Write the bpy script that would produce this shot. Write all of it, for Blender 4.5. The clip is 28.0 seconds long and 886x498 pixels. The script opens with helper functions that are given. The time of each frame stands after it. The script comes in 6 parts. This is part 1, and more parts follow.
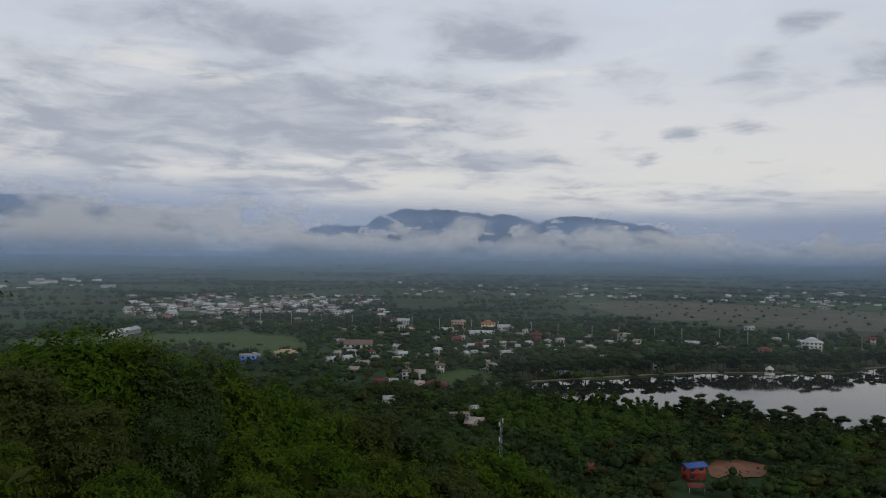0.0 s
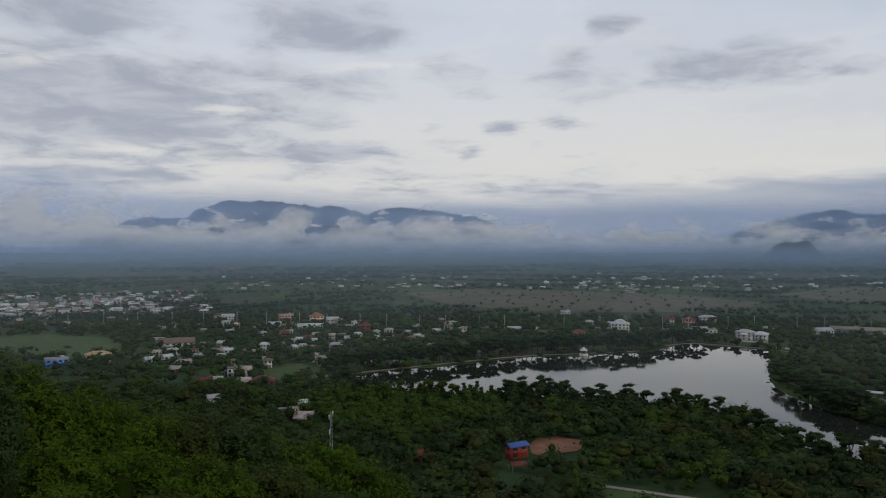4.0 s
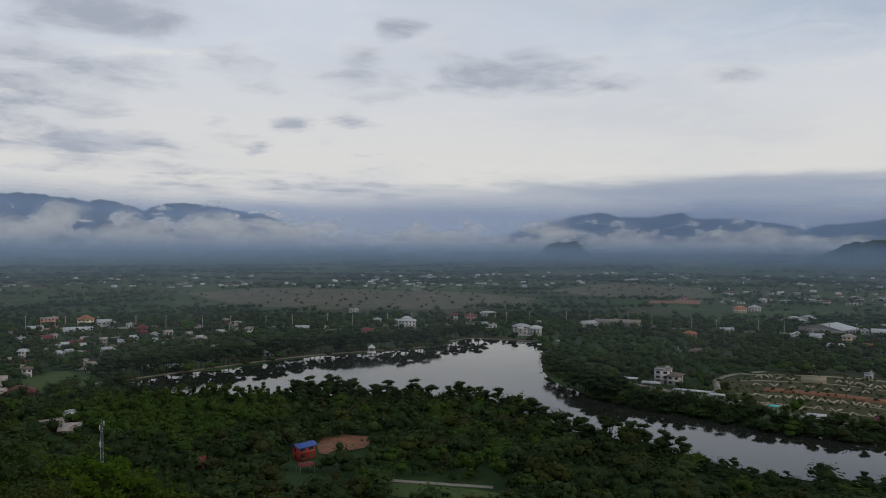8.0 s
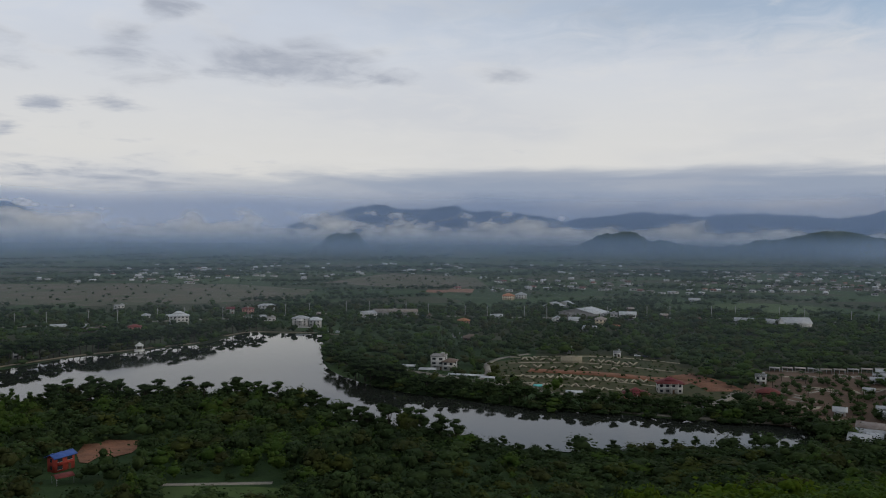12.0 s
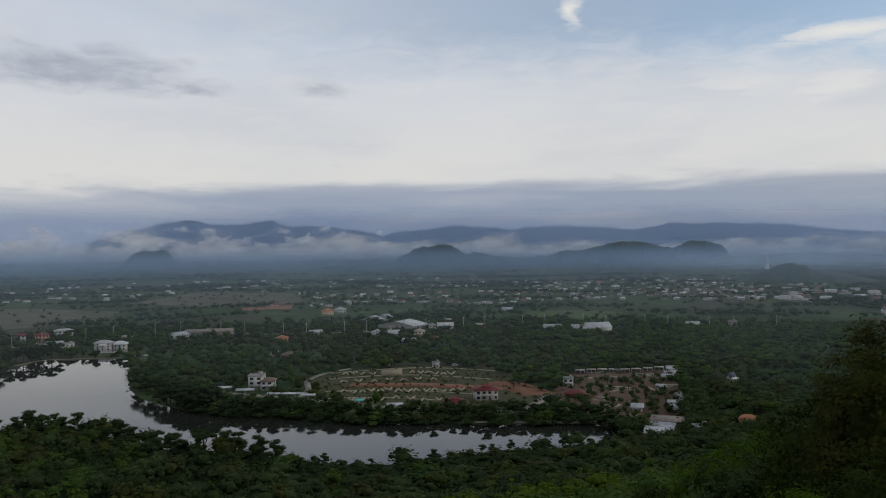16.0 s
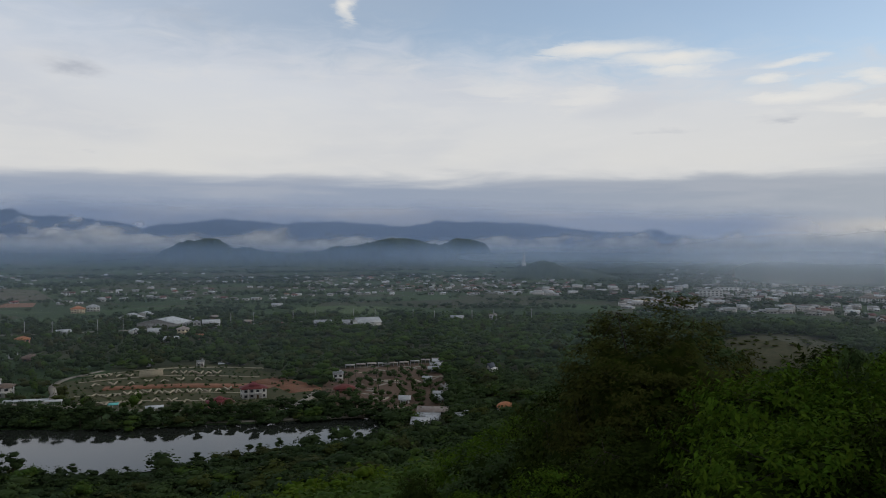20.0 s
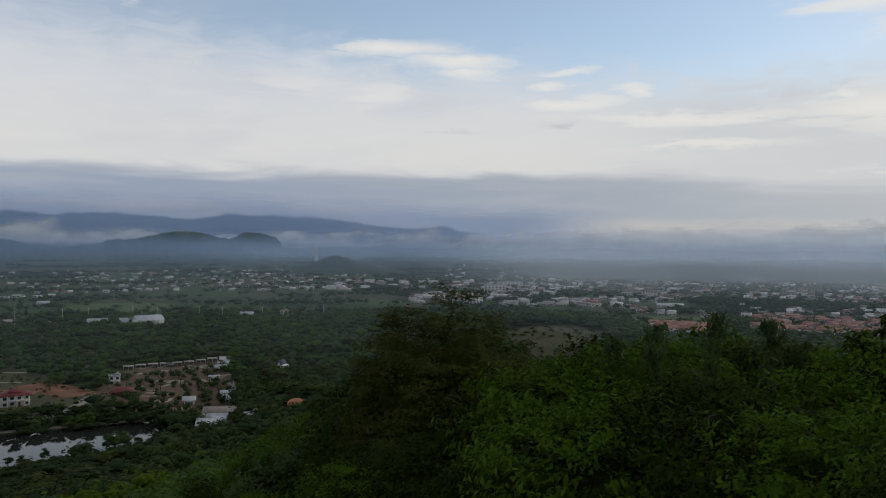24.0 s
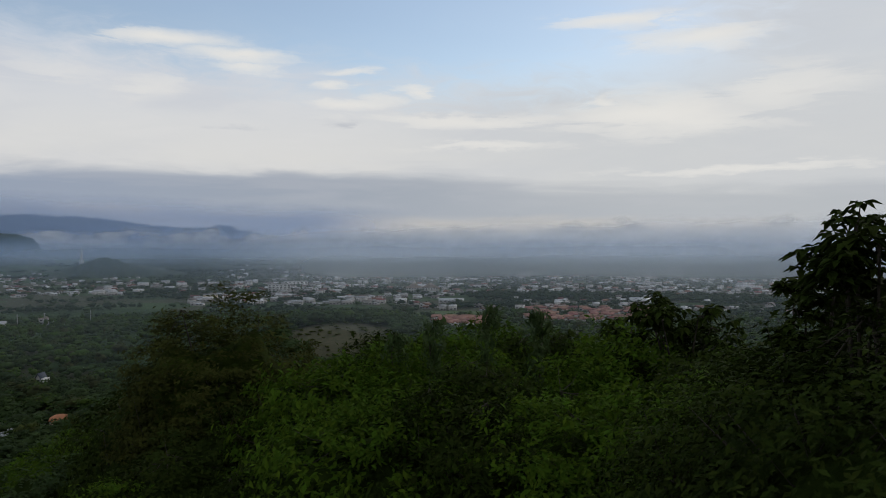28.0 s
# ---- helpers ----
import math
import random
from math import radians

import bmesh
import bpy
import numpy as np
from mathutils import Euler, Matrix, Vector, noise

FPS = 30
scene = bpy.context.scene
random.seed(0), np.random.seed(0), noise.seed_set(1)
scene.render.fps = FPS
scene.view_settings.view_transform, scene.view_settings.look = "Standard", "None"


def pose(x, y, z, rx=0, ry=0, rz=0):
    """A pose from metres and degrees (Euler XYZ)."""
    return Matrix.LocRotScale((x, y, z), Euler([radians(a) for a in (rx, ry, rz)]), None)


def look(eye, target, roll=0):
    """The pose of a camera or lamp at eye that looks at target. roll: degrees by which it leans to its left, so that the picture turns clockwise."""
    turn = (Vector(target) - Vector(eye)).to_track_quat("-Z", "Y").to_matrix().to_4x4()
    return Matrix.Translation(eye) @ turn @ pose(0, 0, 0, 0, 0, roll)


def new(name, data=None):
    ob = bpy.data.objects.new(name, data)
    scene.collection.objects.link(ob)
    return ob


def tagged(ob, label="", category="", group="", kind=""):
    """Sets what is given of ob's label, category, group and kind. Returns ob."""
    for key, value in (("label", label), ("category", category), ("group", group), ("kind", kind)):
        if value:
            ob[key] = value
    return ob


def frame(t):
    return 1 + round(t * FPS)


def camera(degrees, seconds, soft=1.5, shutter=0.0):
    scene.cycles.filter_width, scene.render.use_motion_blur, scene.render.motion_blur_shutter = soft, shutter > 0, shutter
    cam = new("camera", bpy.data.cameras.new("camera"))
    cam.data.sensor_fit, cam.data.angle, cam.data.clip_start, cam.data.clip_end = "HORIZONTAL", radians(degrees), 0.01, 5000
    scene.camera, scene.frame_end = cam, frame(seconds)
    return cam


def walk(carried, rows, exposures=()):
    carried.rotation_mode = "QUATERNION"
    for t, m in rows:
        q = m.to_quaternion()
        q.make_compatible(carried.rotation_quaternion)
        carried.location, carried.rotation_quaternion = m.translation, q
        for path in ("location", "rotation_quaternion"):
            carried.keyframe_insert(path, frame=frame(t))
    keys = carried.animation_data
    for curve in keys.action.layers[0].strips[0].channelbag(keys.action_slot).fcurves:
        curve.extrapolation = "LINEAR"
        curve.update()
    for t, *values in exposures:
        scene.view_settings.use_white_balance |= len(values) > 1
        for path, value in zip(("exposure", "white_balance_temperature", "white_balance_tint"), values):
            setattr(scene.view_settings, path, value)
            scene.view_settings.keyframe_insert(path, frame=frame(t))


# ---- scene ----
from mathutils import geometry

cam = camera(58.75, 28.0, soft=1.0)
EYE = 85.0
ARM = 0.35
# seconds, yaw, pitch, roll: held at arm's length on the hill's edge and turned to the right
ROWS = [
    (0.0, 0.0, 0.39, -0.78), (0.5, -2.0, 0.74, -0.63), (1.0, -3.29, 0.54, -0.01), (1.5, -4.67, 0.31, 0.1),
    (2.0, -6.22, 0.4, -0.15), (2.5, -7.83, 0.23, 0.09), (4.5, -14.12, -0.15, -0.07), (5.0, -15.92, -0.03, -0.07),
    (5.5, -17.88, -0.09, -0.16), (6.0, -20.04, -0.19, -0.08), (6.5, -22.27, -0.12, -0.2), (7.0, -23.93, -0.21, -0.06),
    (7.5, -25.73, -0.29, -0.21), (8.0, -27.75, -0.23, -0.29), (8.5, -30.31, -0.15, -0.57), (9.0, -32.47, -0.42, -0.32),
    (9.5, -34.28, -0.63, -0.37), (10.0, -35.5, -0.74, -0.15), (10.5, -37.26, -0.84, -0.23), (11.0, -39.02, -0.81, -0.07),
    (11.5, -41.55, -0.8, -0.13), (13.5, -48.1, -0.54, 0.26), (14.0, -49.74, -0.37, 0.83), (14.5, -51.29, -0.14, 0.89),
    (15.0, -53.51, 0.29, 1.1), (15.5, -55.17, 0.37, 0.82), (16.0, -56.83, 0.2, 0.74), (16.5, -59.24, -0.02, 0.43),
    (17.0, -61.17, -0.28, 0.5), (17.5, -63.22, -0.02, 0.51), (18.0, -65.32, 0.05, 0.12), (18.5, -67.42, 0.03, -0.39),
    (19.0, -68.83, -0.05, -0.26), (19.5, -70.97, -0.17, -0.12), (20.0, -73.33, -0.22, -0.02), (20.5, -76.25, -0.52, -0.42),
    (22.5, -82.52, -0.45, 0.07), (23.0, -84.45, -0.45, -0.39), (23.5, -86.72, -0.55, -0.59), (24.0, -88.32, -0.5, -0.57),
    (24.5, -89.7, -0.51, -0.08), (25.0, -93.42, -1.03, -0.1), (25.5, -96.34, -1.37, -0.27), (26.0, -98.49, -1.14, 0.0),
    (26.5, -99.8, -0.73, -0.06), (27.0, -101.08, -0.55, -0.28), (27.5, -102.1, -0.65, -0.06), (28.0, -103.87, -0.53, 0.01),
]
walk(cam, [(t, pose(-ARM * math.sin(radians(yaw)), ARM * math.cos(radians(yaw)), EYE, 90 + pitch, roll, yaw)) for t, yaw, pitch, roll in ROWS])


# ---- node helpers ----
class Nodes:
    """A small wrapper that makes nodes and links them in one line."""

    def __init__(self, tree):
        self.tree = tree
        tree.nodes.clear()

    def add(self, kind, ins=None, out=0, **props):
        n = self.tree.nodes.new(kind)
        for k, v in props.items():
            setattr(n, k, v)
        for k, v in (ins or {}).items():
            if isinstance(v, bpy.types.NodeSocket):
                self.tree.links.new(v, n.inputs[k])
            else:
                n.inputs[k].default_value = v
        return n.outputs[out] if n.outputs else n

    def math(self, op, a, b=0.0, c=0.0, clamp=False):
        return self.add("ShaderNodeMath", {0: a, 1: b, 2: c}, operation=op, use_clamp=clamp)

    def ramp(self, x, lo, hi, a=0.0, b=1.0):
        return self.add("ShaderNodeMapRange", {0: x, 1: lo, 2: hi, 3: a, 4: b}, interpolation_type="SMOOTHSTEP")

    def mix(self, f, a, b):
        n = self.tree.nodes.new("ShaderNodeMix")
        n.data_type = "RGBA"
        for k, v in ((0, f), (6, a), (7, b)):
            if isinstance(v, bpy.types.NodeSocket):
                self.tree.links.new(v, n.inputs[k])
            else:
                n.inputs[k].default_value = (*v, 1) if isinstance(v, tuple) and len(v) == 3 else v
        return n.outputs[2]

    def noise(self, vec, scale, detail=4.0, rough=0.55, warp=0.0, out=0):
        ins = {"Scale": scale, "Detail": detail, "Roughness": rough, "Distortion": warp}
        if vec is not None:
            ins["Vector"] = vec
        return self.add("ShaderNodeTexNoise", ins, out)


# ---- sky ----
SUN_AZ, SUN_EL = 142.0, 24.0
world = bpy.data.worlds.new("overcast_sky")
world.use_nodes = True
scene.world = world
n = Nodes(world.node_tree)
way = n.add("ShaderNodeTexCoord", out=0)
xyz = n.tree.nodes.new("ShaderNodeSeparateXYZ")
n.tree.links.new(way, xyz.inputs[0])
el = n.math("MULTIPLY", n.math("ARCSINE", xyz.outputs[2]), 57.2958)
az = n.math("MULTIPLY", n.math("ARCTAN2", xyz.outputs[0], xyz.outputs[1]), 57.2958)
sky = n.add("ShaderNodeTexSky", sky_type="NISHITA", sun_disc=False, sun_elevation=radians(SUN_EL), sun_rotation=radians(SUN_AZ), dust_density=0.3)
blue = n.add("ShaderNodeVectorMath", {0: sky, "Scale": 0.116}, operation="SCALE")
# the cloud deck as a flat layer overhead, so that it closes up towards the horizon
flat = n.math("ADD", n.math("MAXIMUM", xyz.outputs[2], 0.0), 0.12)
deck = n.add("ShaderNodeCombineXYZ", {0: n.math("DIVIDE", xyz.outputs[0], flat), 1: n.math("DIVIDE", xyz.outputs[1], flat), 2: 0.0})
lens = n.add("ShaderNodeCombineXYZ", {0: n.math("MULTIPLY", az, 0.1), 1: n.math("MULTIPLY", el, 0.34), 2: 0.0})
big = n.noise(deck, 1.1, 6.0, 0.55, 0.3)
fine = n.noise(deck, 3.2, 8.0, 0.6, 0.5)
curl = n.noise(lens, 2.4, 8.0, 0.62, 0.9)
veil = n.noise(lens, 0.5, 4.0, 0.5, 0.3)
torn = n.tree.nodes.new("ShaderNodeSeparateColor")
n.tree.links.new(n.noise(deck, 1.9, 7.0, 0.6, 0.0, out=1), torn.inputs[0])
az_torn = n.math("MULTIPLY_ADD", n.math("SUBTRACT", torn.outputs[0], 0.5), 9.0, az)
el_torn = n.math("MULTIPLY_ADD", n.math("SUBTRACT", torn.outputs[1], 0.5), 2.6, el)
where = n.add("ShaderNodeCombineXYZ", {0: az_torn, 1: el_torn, 2: 0.0})


def blobs(rows):
    """Cloud patches: rows of azimuth, elevation, half width, half height (degrees) and strength."""
    total = None
    for a, e, w, h, s in rows:
        w, h = w * 1.6, h * 1.6
        d = n.add("ShaderNodeVectorMath", {0: where, 1: (1 / w, 1 / h, 0), 2: (-a / w, -e / h, 0)}, operation="MULTIPLY_ADD")
        one = n.ramp(n.add("ShaderNodeVectorMath", {0: d}, out=1, operation="LENGTH"), 0.0, 1.0, s, 0.0)
        total = one if total is None else n.math("MAXIMUM", total, one)
    return total


# bright high layer, thinning to blue towards the sun's side
rag = n.math("MULTIPLY_ADD", n.math("SUBTRACT", curl, 0.5), 5.0, el)
gap = n.math("MULTIPLY", n.ramp(az, 22.0, 84.0), n.ramp(n.math("SUBTRACT", rag, n.ramp(az, 60.0, 110.0, 3.0, 0.0)), 8.6, 13.5))
gap = n.math("MULTIPLY", gap, n.ramp(n.math("MULTIPLY_ADD", n.math("SUBTRACT", curl, 0.5), 14.0, az), 112.0, 130.0, 1.0, 0.05))
layer = n.mix(n.ramp(el, 4.0, 17.0), (0.69, 0.685, 0.668), (0.585, 0.635, 0.725))
layer = n.mix(n.ramp(el, 25.0, 60.0), layer, (0.5, 0.54, 0.62))
layer = n.mix(n.math("MULTIPLY", n.ramp(veil, 0.42, 0.66), 0.35), layer, (0.5, 0.535, 0.61))
layer = n.mix(n.math("MULTIPLY", n.ramp(fine, 0.45, 0.7), 0.35), layer, (0.7, 0.7, 0.7))
layer = n.mix(n.ramp(az, 92.0, 118.0, 0.0, 0.6), layer, (0.575, 0.595, 0.61))
col = n.mix(n.math("MULTIPLY", gap, 0.8), layer, blue)
# grey stratocumulus, thick and mottled over the left half, single patches further on
grey = blobs([
    (-13.0, 15.5, 8.8, 2.5, 0.75), (-13.0, 9.0, 15.0, 4.0, 1.1), (-23.0, 7.5, 8.0, 2.8, 0.8), (5.6, 15.7, 4.5, 2.1, 0.7), (0.3, 15.2, 3.7, 1.7, 0.5),
    (-2.6, 10.4, 3.4, 0.9, 0.85), (4.8, 11.2, 5.8, 1.4, 0.62), (13.4, 12.1, 3.0, 1.7, 0.5), (4.6, 6.7, 4.1, 0.8, 1.0), (24.3, 15.5, 1.5, 0.8, 0.7),
    (21.5, 12.8, 2.6, 1.2, 0.6), (17.0, 8.5, 1.7, 0.7, 0.75), (11.4, 8.7, 1.1, 0.5, 0.55), (21.7, 9.0, 1.9, 0.5, 0.5), (14.2, 6.7, 1.3, 0.4, 0.5),
    (-11.9, 4.7, 15.0, 0.9, 0.6), (7.5, 5.2, 10.5, 0.6, 0.5), (20.0, 4.0, 11.0, 0.9, 0.55), (33.7, 12.4, 7.6, 1.6, 0.95), (40.9, 11.6, 3.1, 0.7, 0.75),
    (47.9, 11.4, 5.0, 0.7, 0.4), (59.6, 12.3, 4.5, 0.6, 0.42), (97.2, 8.3, 5.0, 0.5, 0.7), (89.5, 7.8, 5.5, 0.5, 0.72), (128.5, 10.1, 2.4, 0.6, 0.85),
])
patchy = n.math("MULTIPLY_ADD", n.math("SUBTRACT", big, 0.5), 2.0, n.math("MULTIPLY", n.math("SUBTRACT", fine, 0.5), 1.25))
thick = n.math("ADD", n.math("ADD", grey, patchy), n.math("ADD", n.ramp(az, 0.0, 40.0, 0.22, 0.0), n.ramp(az, 50.0, 82.0, 0.0, -0.4)))
amount = n.ramp(thick, 0.2, 1.0, 0.0, 0.92)
body = n.mix(n.ramp(n.math("ADD", fine, n.math("MULTIPLY", n.math("SUBTRACT", big, 0.5), 0.5)), 0.36, 0.66), (0.475, 0.505, 0.57), (0.35, 0.385, 0.46))
col = n.mix(n.math("MULTIPLY", amount, n.ramp(el, 1.5, 4.0)), col, body)
# slate bank low over the far hills
low_wave = n.noise(n.add("ShaderNodeCombineXYZ", {0: n.math("MULTIPLY", az, 0.07), 1: n.math("MULTIPLY", el, 0.5), 2: 3.0}), 1.3, 7.0, 0.55, 0.4)
top = n.math("MULTIPLY_ADD", n.math("SUBTRACT", low_wave, 0.5), 3.0, n.ramp(az, 20.0, 46.0, 4.1, 5.0))
top = n.math("SUBTRACT", top, n.ramp(az, 102.0, 112.0, 0.0, 1.1))
bank = n.ramp(n.math("SUBTRACT", el, top), -0.9, 0.6, 1.0, 0.0)
bank = n.math("MULTIPLY", bank, n.ramp(az, 12.0, 44.0))
bank = n.math("MULTIPLY", bank, n.ramp(az, 92.0, 124.0, 1.0, 0.55))
bankcol = n.mix(n.ramp(az, 60.0, 120.0), (0.265, 0.322, 0.43), (0.34, 0.378, 0.428))
bankcol = n.mix(n.math("MULTIPLY", n.ramp(low_wave, 0.42, 0.66), 0.38), bankcol, (0.44, 0.46, 0.51))
col = n.mix(n.math("MULTIPLY", bank, 0.92), col, bankcol)
# a light warm strip between the slate bank and the ridges, and a pale base to the left
strip = n.math("MULTIPLY", n.ramp(n.math("ABSOLUTE", n.math("SUBTRACT", n.math("MULTIPLY_ADD", n.math("SUBTRACT", low_wave, 0.5), 1.5, el), n.ramp(az, 70.0, 110.0, 2.0, 1.0))), 0.1, 0.95, 1.0, 0.0), n.math("MULTIPLY", n.ramp(az, 44.0, 58.0), n.ramp(veil, 0.36, 0.56)))
col = n.mix(n.math("MULTIPLY", strip, 0.7), col, (0.56, 0.535, 0.5))
pale = n.math("MULTIPLY", n.ramp(el, 1.5, 4.0, 1.0, 0.0), n.ramp(az, 15.0, 50.0, 1.0, 0.0))
col = n.mix(n.math("MULTIPLY", pale, 0.6), col, (0.45, 0.475, 0.525))
# white cloud lit by the sun
white = blobs([
    (-21.3, 12.9, 4.0, 1.5, 0.55), (-17.3, 12.2, 5.8, 0.9, 0.5), (-8.1, 6.6, 6.3, 0.5, 0.5), (-2.3, 9.6, 2.4, 0.4, 0.75), (8.1, 12.6, 4.9, 0.5, 0.5),
    (85.0, 13.7, 4.6, 0.6, 1.0), (89.6, 12.9, 4.0, 0.5, 1.0), (90.7, 12.3, 2.4, 0.5, 0.9), (97.2, 12.1, 2.4, 0.3, 0.8), (96.6, 11.1, 1.8, 0.4, 0.9), (101.5, 10.6, 1.6, 0.4, 0.9),
    (97.6, 9.8, 3.7, 0.5, 0.9), (83.8, 10.6, 2.7, 0.8, 0.55), (116.0, 15.3, 4.8, 0.7, 0.95), (121.7, 13.9, 5.0, 0.8, 0.95), (119.1, 8.7, 9.0, 1.5, 1.0), (105.8, 8.7, 8.6, 0.6, 0.85),
    (107.0, 6.7, 6.4, 0.4, 0.8), (114.6, 9.8, 1.7, 0.4, 0.9), (127.2, 10.4, 4.4, 1.8, 0.7), (124.9, 5.0, 9.3, 0.35, 0.8), (66.8, 16.9, 0.9, 0.8, 1.0), (77.3, 11.2, 3.7, 1.0, 0.4),
])
streaky = n.noise(n.add("ShaderNodeCombineXYZ", {0: n.math("MULTIPLY_ADD", az, 0.09, n.math("MULTIPLY", el, 0.06)), 1: n.math("MULTIPLY", el, 0.62), 2: 7.0}), 2.2, 9.0, 0.62, 0.5)
white = n.math("MULTIPLY", white, n.ramp(n.math("MULTIPLY_ADD", n.math("SUBTRACT", streaky, 0.5), 2.6, white), 0.0, 0.5))
col = n.mix(n.math("MULTIPLY", white, 0.92), col, (0.79, 0.775, 0.74))
back = n.add("ShaderNodeBackground", {0: col, 1: 1.0})
n.add("ShaderNodeOutputWorld", {0: back})

sun = new("sun", bpy.data.lights.new("sun", "SUN"))
sun.data.energy, sun.data.angle, sun.data.color = 0.9, radians(12), (1.0, 0.95, 0.88)
sun.matrix_world = look((0, 0, 0), (-math.sin(radians(SUN_AZ)), -math.cos(radians(SUN_AZ)), -math.tan(radians(SUN_EL))))


# ---- materials ----
def material(name, base, other=None, scale=1.0, rough=0.8, metal=0.0, bump=0.0, vary=0.0, island=0.0, stain=0.35, through_light=0.0, spec=0.2):
    """Colour mottled at two scales, with wear, relief and a spread from piece to piece."""
    m = bpy.data.materials.new(name)
    m.use_nodes = True
    k = Nodes(m.node_tree)
    pos = k.add("ShaderNodeNewGeometry", out=0)
    wide = k.noise(pos, scale * 0.12, 3.0)
    grain = k.noise(pos, scale, 5.0, 0.65)
    c = k.mix(k.ramp(grain, 0.3, 0.7), base, other or tuple(v * 0.72 for v in base))
    c = k.mix(k.math("MULTIPLY", k.ramp(wide, 0.45, 0.7), stain), c, tuple(v * 0.62 for v in base))
    if vary or island:
        r = k.add("ShaderNodeNewGeometry", out="Random Per Island") if island else k.add("ShaderNodeObjectInfo", out="Random")
        spread = island or vary
        hsv = k.add("ShaderNodeHueSaturation", {"Hue": k.ramp(r, 0.0, 1.0, 0.5 - 0.035 * spread, 0.5 + 0.035 * spread), "Value": k.ramp(k.math("FRACT", k.math("MULTIPLY", r, 7.31)), 0.0, 1.0, 1 - 0.5 * spread, 1 + 0.5 * spread), "Color": c})
        c = hsv
    b = k.tree.nodes.new("ShaderNodeBsdfPrincipled")
    k.tree.links.new(c, b.inputs["Base Color"])
    b.inputs["Roughness"].default_value, b.inputs["Metallic"].default_value = rough, metal
    b.inputs["Specular IOR Level"].default_value = spec
    if bump:
        k.tree.links.new(k.add("ShaderNodeBump", {"Strength": bump, "Distance": 0.5 / scale, "Height": grain}), b.inputs["Normal"])
    shader = b.outputs[0]
    if through_light:
        t = k.add("ShaderNodeBsdfTranslucent", {"Color": c})
        shader = k.add("ShaderNodeMixShader", {0: through_light, 1: shader, 2: t})
    k.add("ShaderNodeOutputMaterial", {0: shader})
    return m


def ground_material():
    m = bpy.data.materials.new("meadow_soil_and_scrub")
    m.use_nodes = True
    k = Nodes(m.node_tree)
    pos = k.add("ShaderNodeNewGeometry", out=0)
    a = k.noise(pos, 0.004, 5.0, 0.6)
    b = k.noise(pos, 0.05, 6.0, 0.65)
    f = k.noise(pos, 0.6, 4.0, 0.6)
    cell = k.add("ShaderNodeTexVoronoi", {"Vector": pos, "Scale": 0.008, "Randomness": 0.85}, out="Color")
    sep = k.tree.nodes.new("ShaderNodeSeparateColor")
    k.tree.links.new(cell, sep.inputs[0])
    c = k.mix(k.ramp(b, 0.35, 0.65), (0.02, 0.038, 0.013), (0.031, 0.056, 0.018))
    c = k.mix(k.math("MULTIPLY", k.ramp(sep.outputs[0], 0.3, 0.8), 0.7), c, (0.046, 0.074, 0.027))
    c = k.mix(k.math("MULTIPLY", k.ramp(sep.outputs[1], 0.62, 0.7), 0.75), c, (0.05, 0.046, 0.028))
    c = k.mix(k.math("MULTIPLY", k.ramp(a, 0.5, 0.62), 0.5), c, (0.024, 0.044, 0.016))
    c = k.mix(k.math("MULTIPLY", k.ramp(f, 0.45, 0.65), 0.45), c, (0.015, 0.03, 0.011))
    s = k.add("ShaderNodeBsdfPrincipled", {"Base Color": c, "Roughness": 0.95, "Specular IOR Level": 0.1, "Normal": k.add("ShaderNodeBump", {"Strength": 0.5, "Distance": 0.6, "Height": f})})
    k.add("ShaderNodeOutputMaterial", {0: s})
    return m


def water_material():
    m = bpy.data.materials.new("still_lake_water")
    m.use_nodes = True
    k = Nodes(m.node_tree)
    pos = k.add("ShaderNodeNewGeometry", out=0)
    w = k.noise(pos, 0.5, 3.0, 0.5)
    patch = k.noise(pos, 0.012, 3.0, 0.5)
    s = k.add("ShaderNodeBsdfPrincipled", {"Base Color": (0.016, 0.018, 0.015, 1), "Roughness": k.ramp(patch, 0.4, 0.7, 0.02, 0.09), "IOR": 1.33, "Normal": k.add("ShaderNodeBump", {"Strength": 0.04, "Distance": 0.05, "Height": w})})
    k.add("ShaderNodeOutputMaterial", {0: s})
    return m


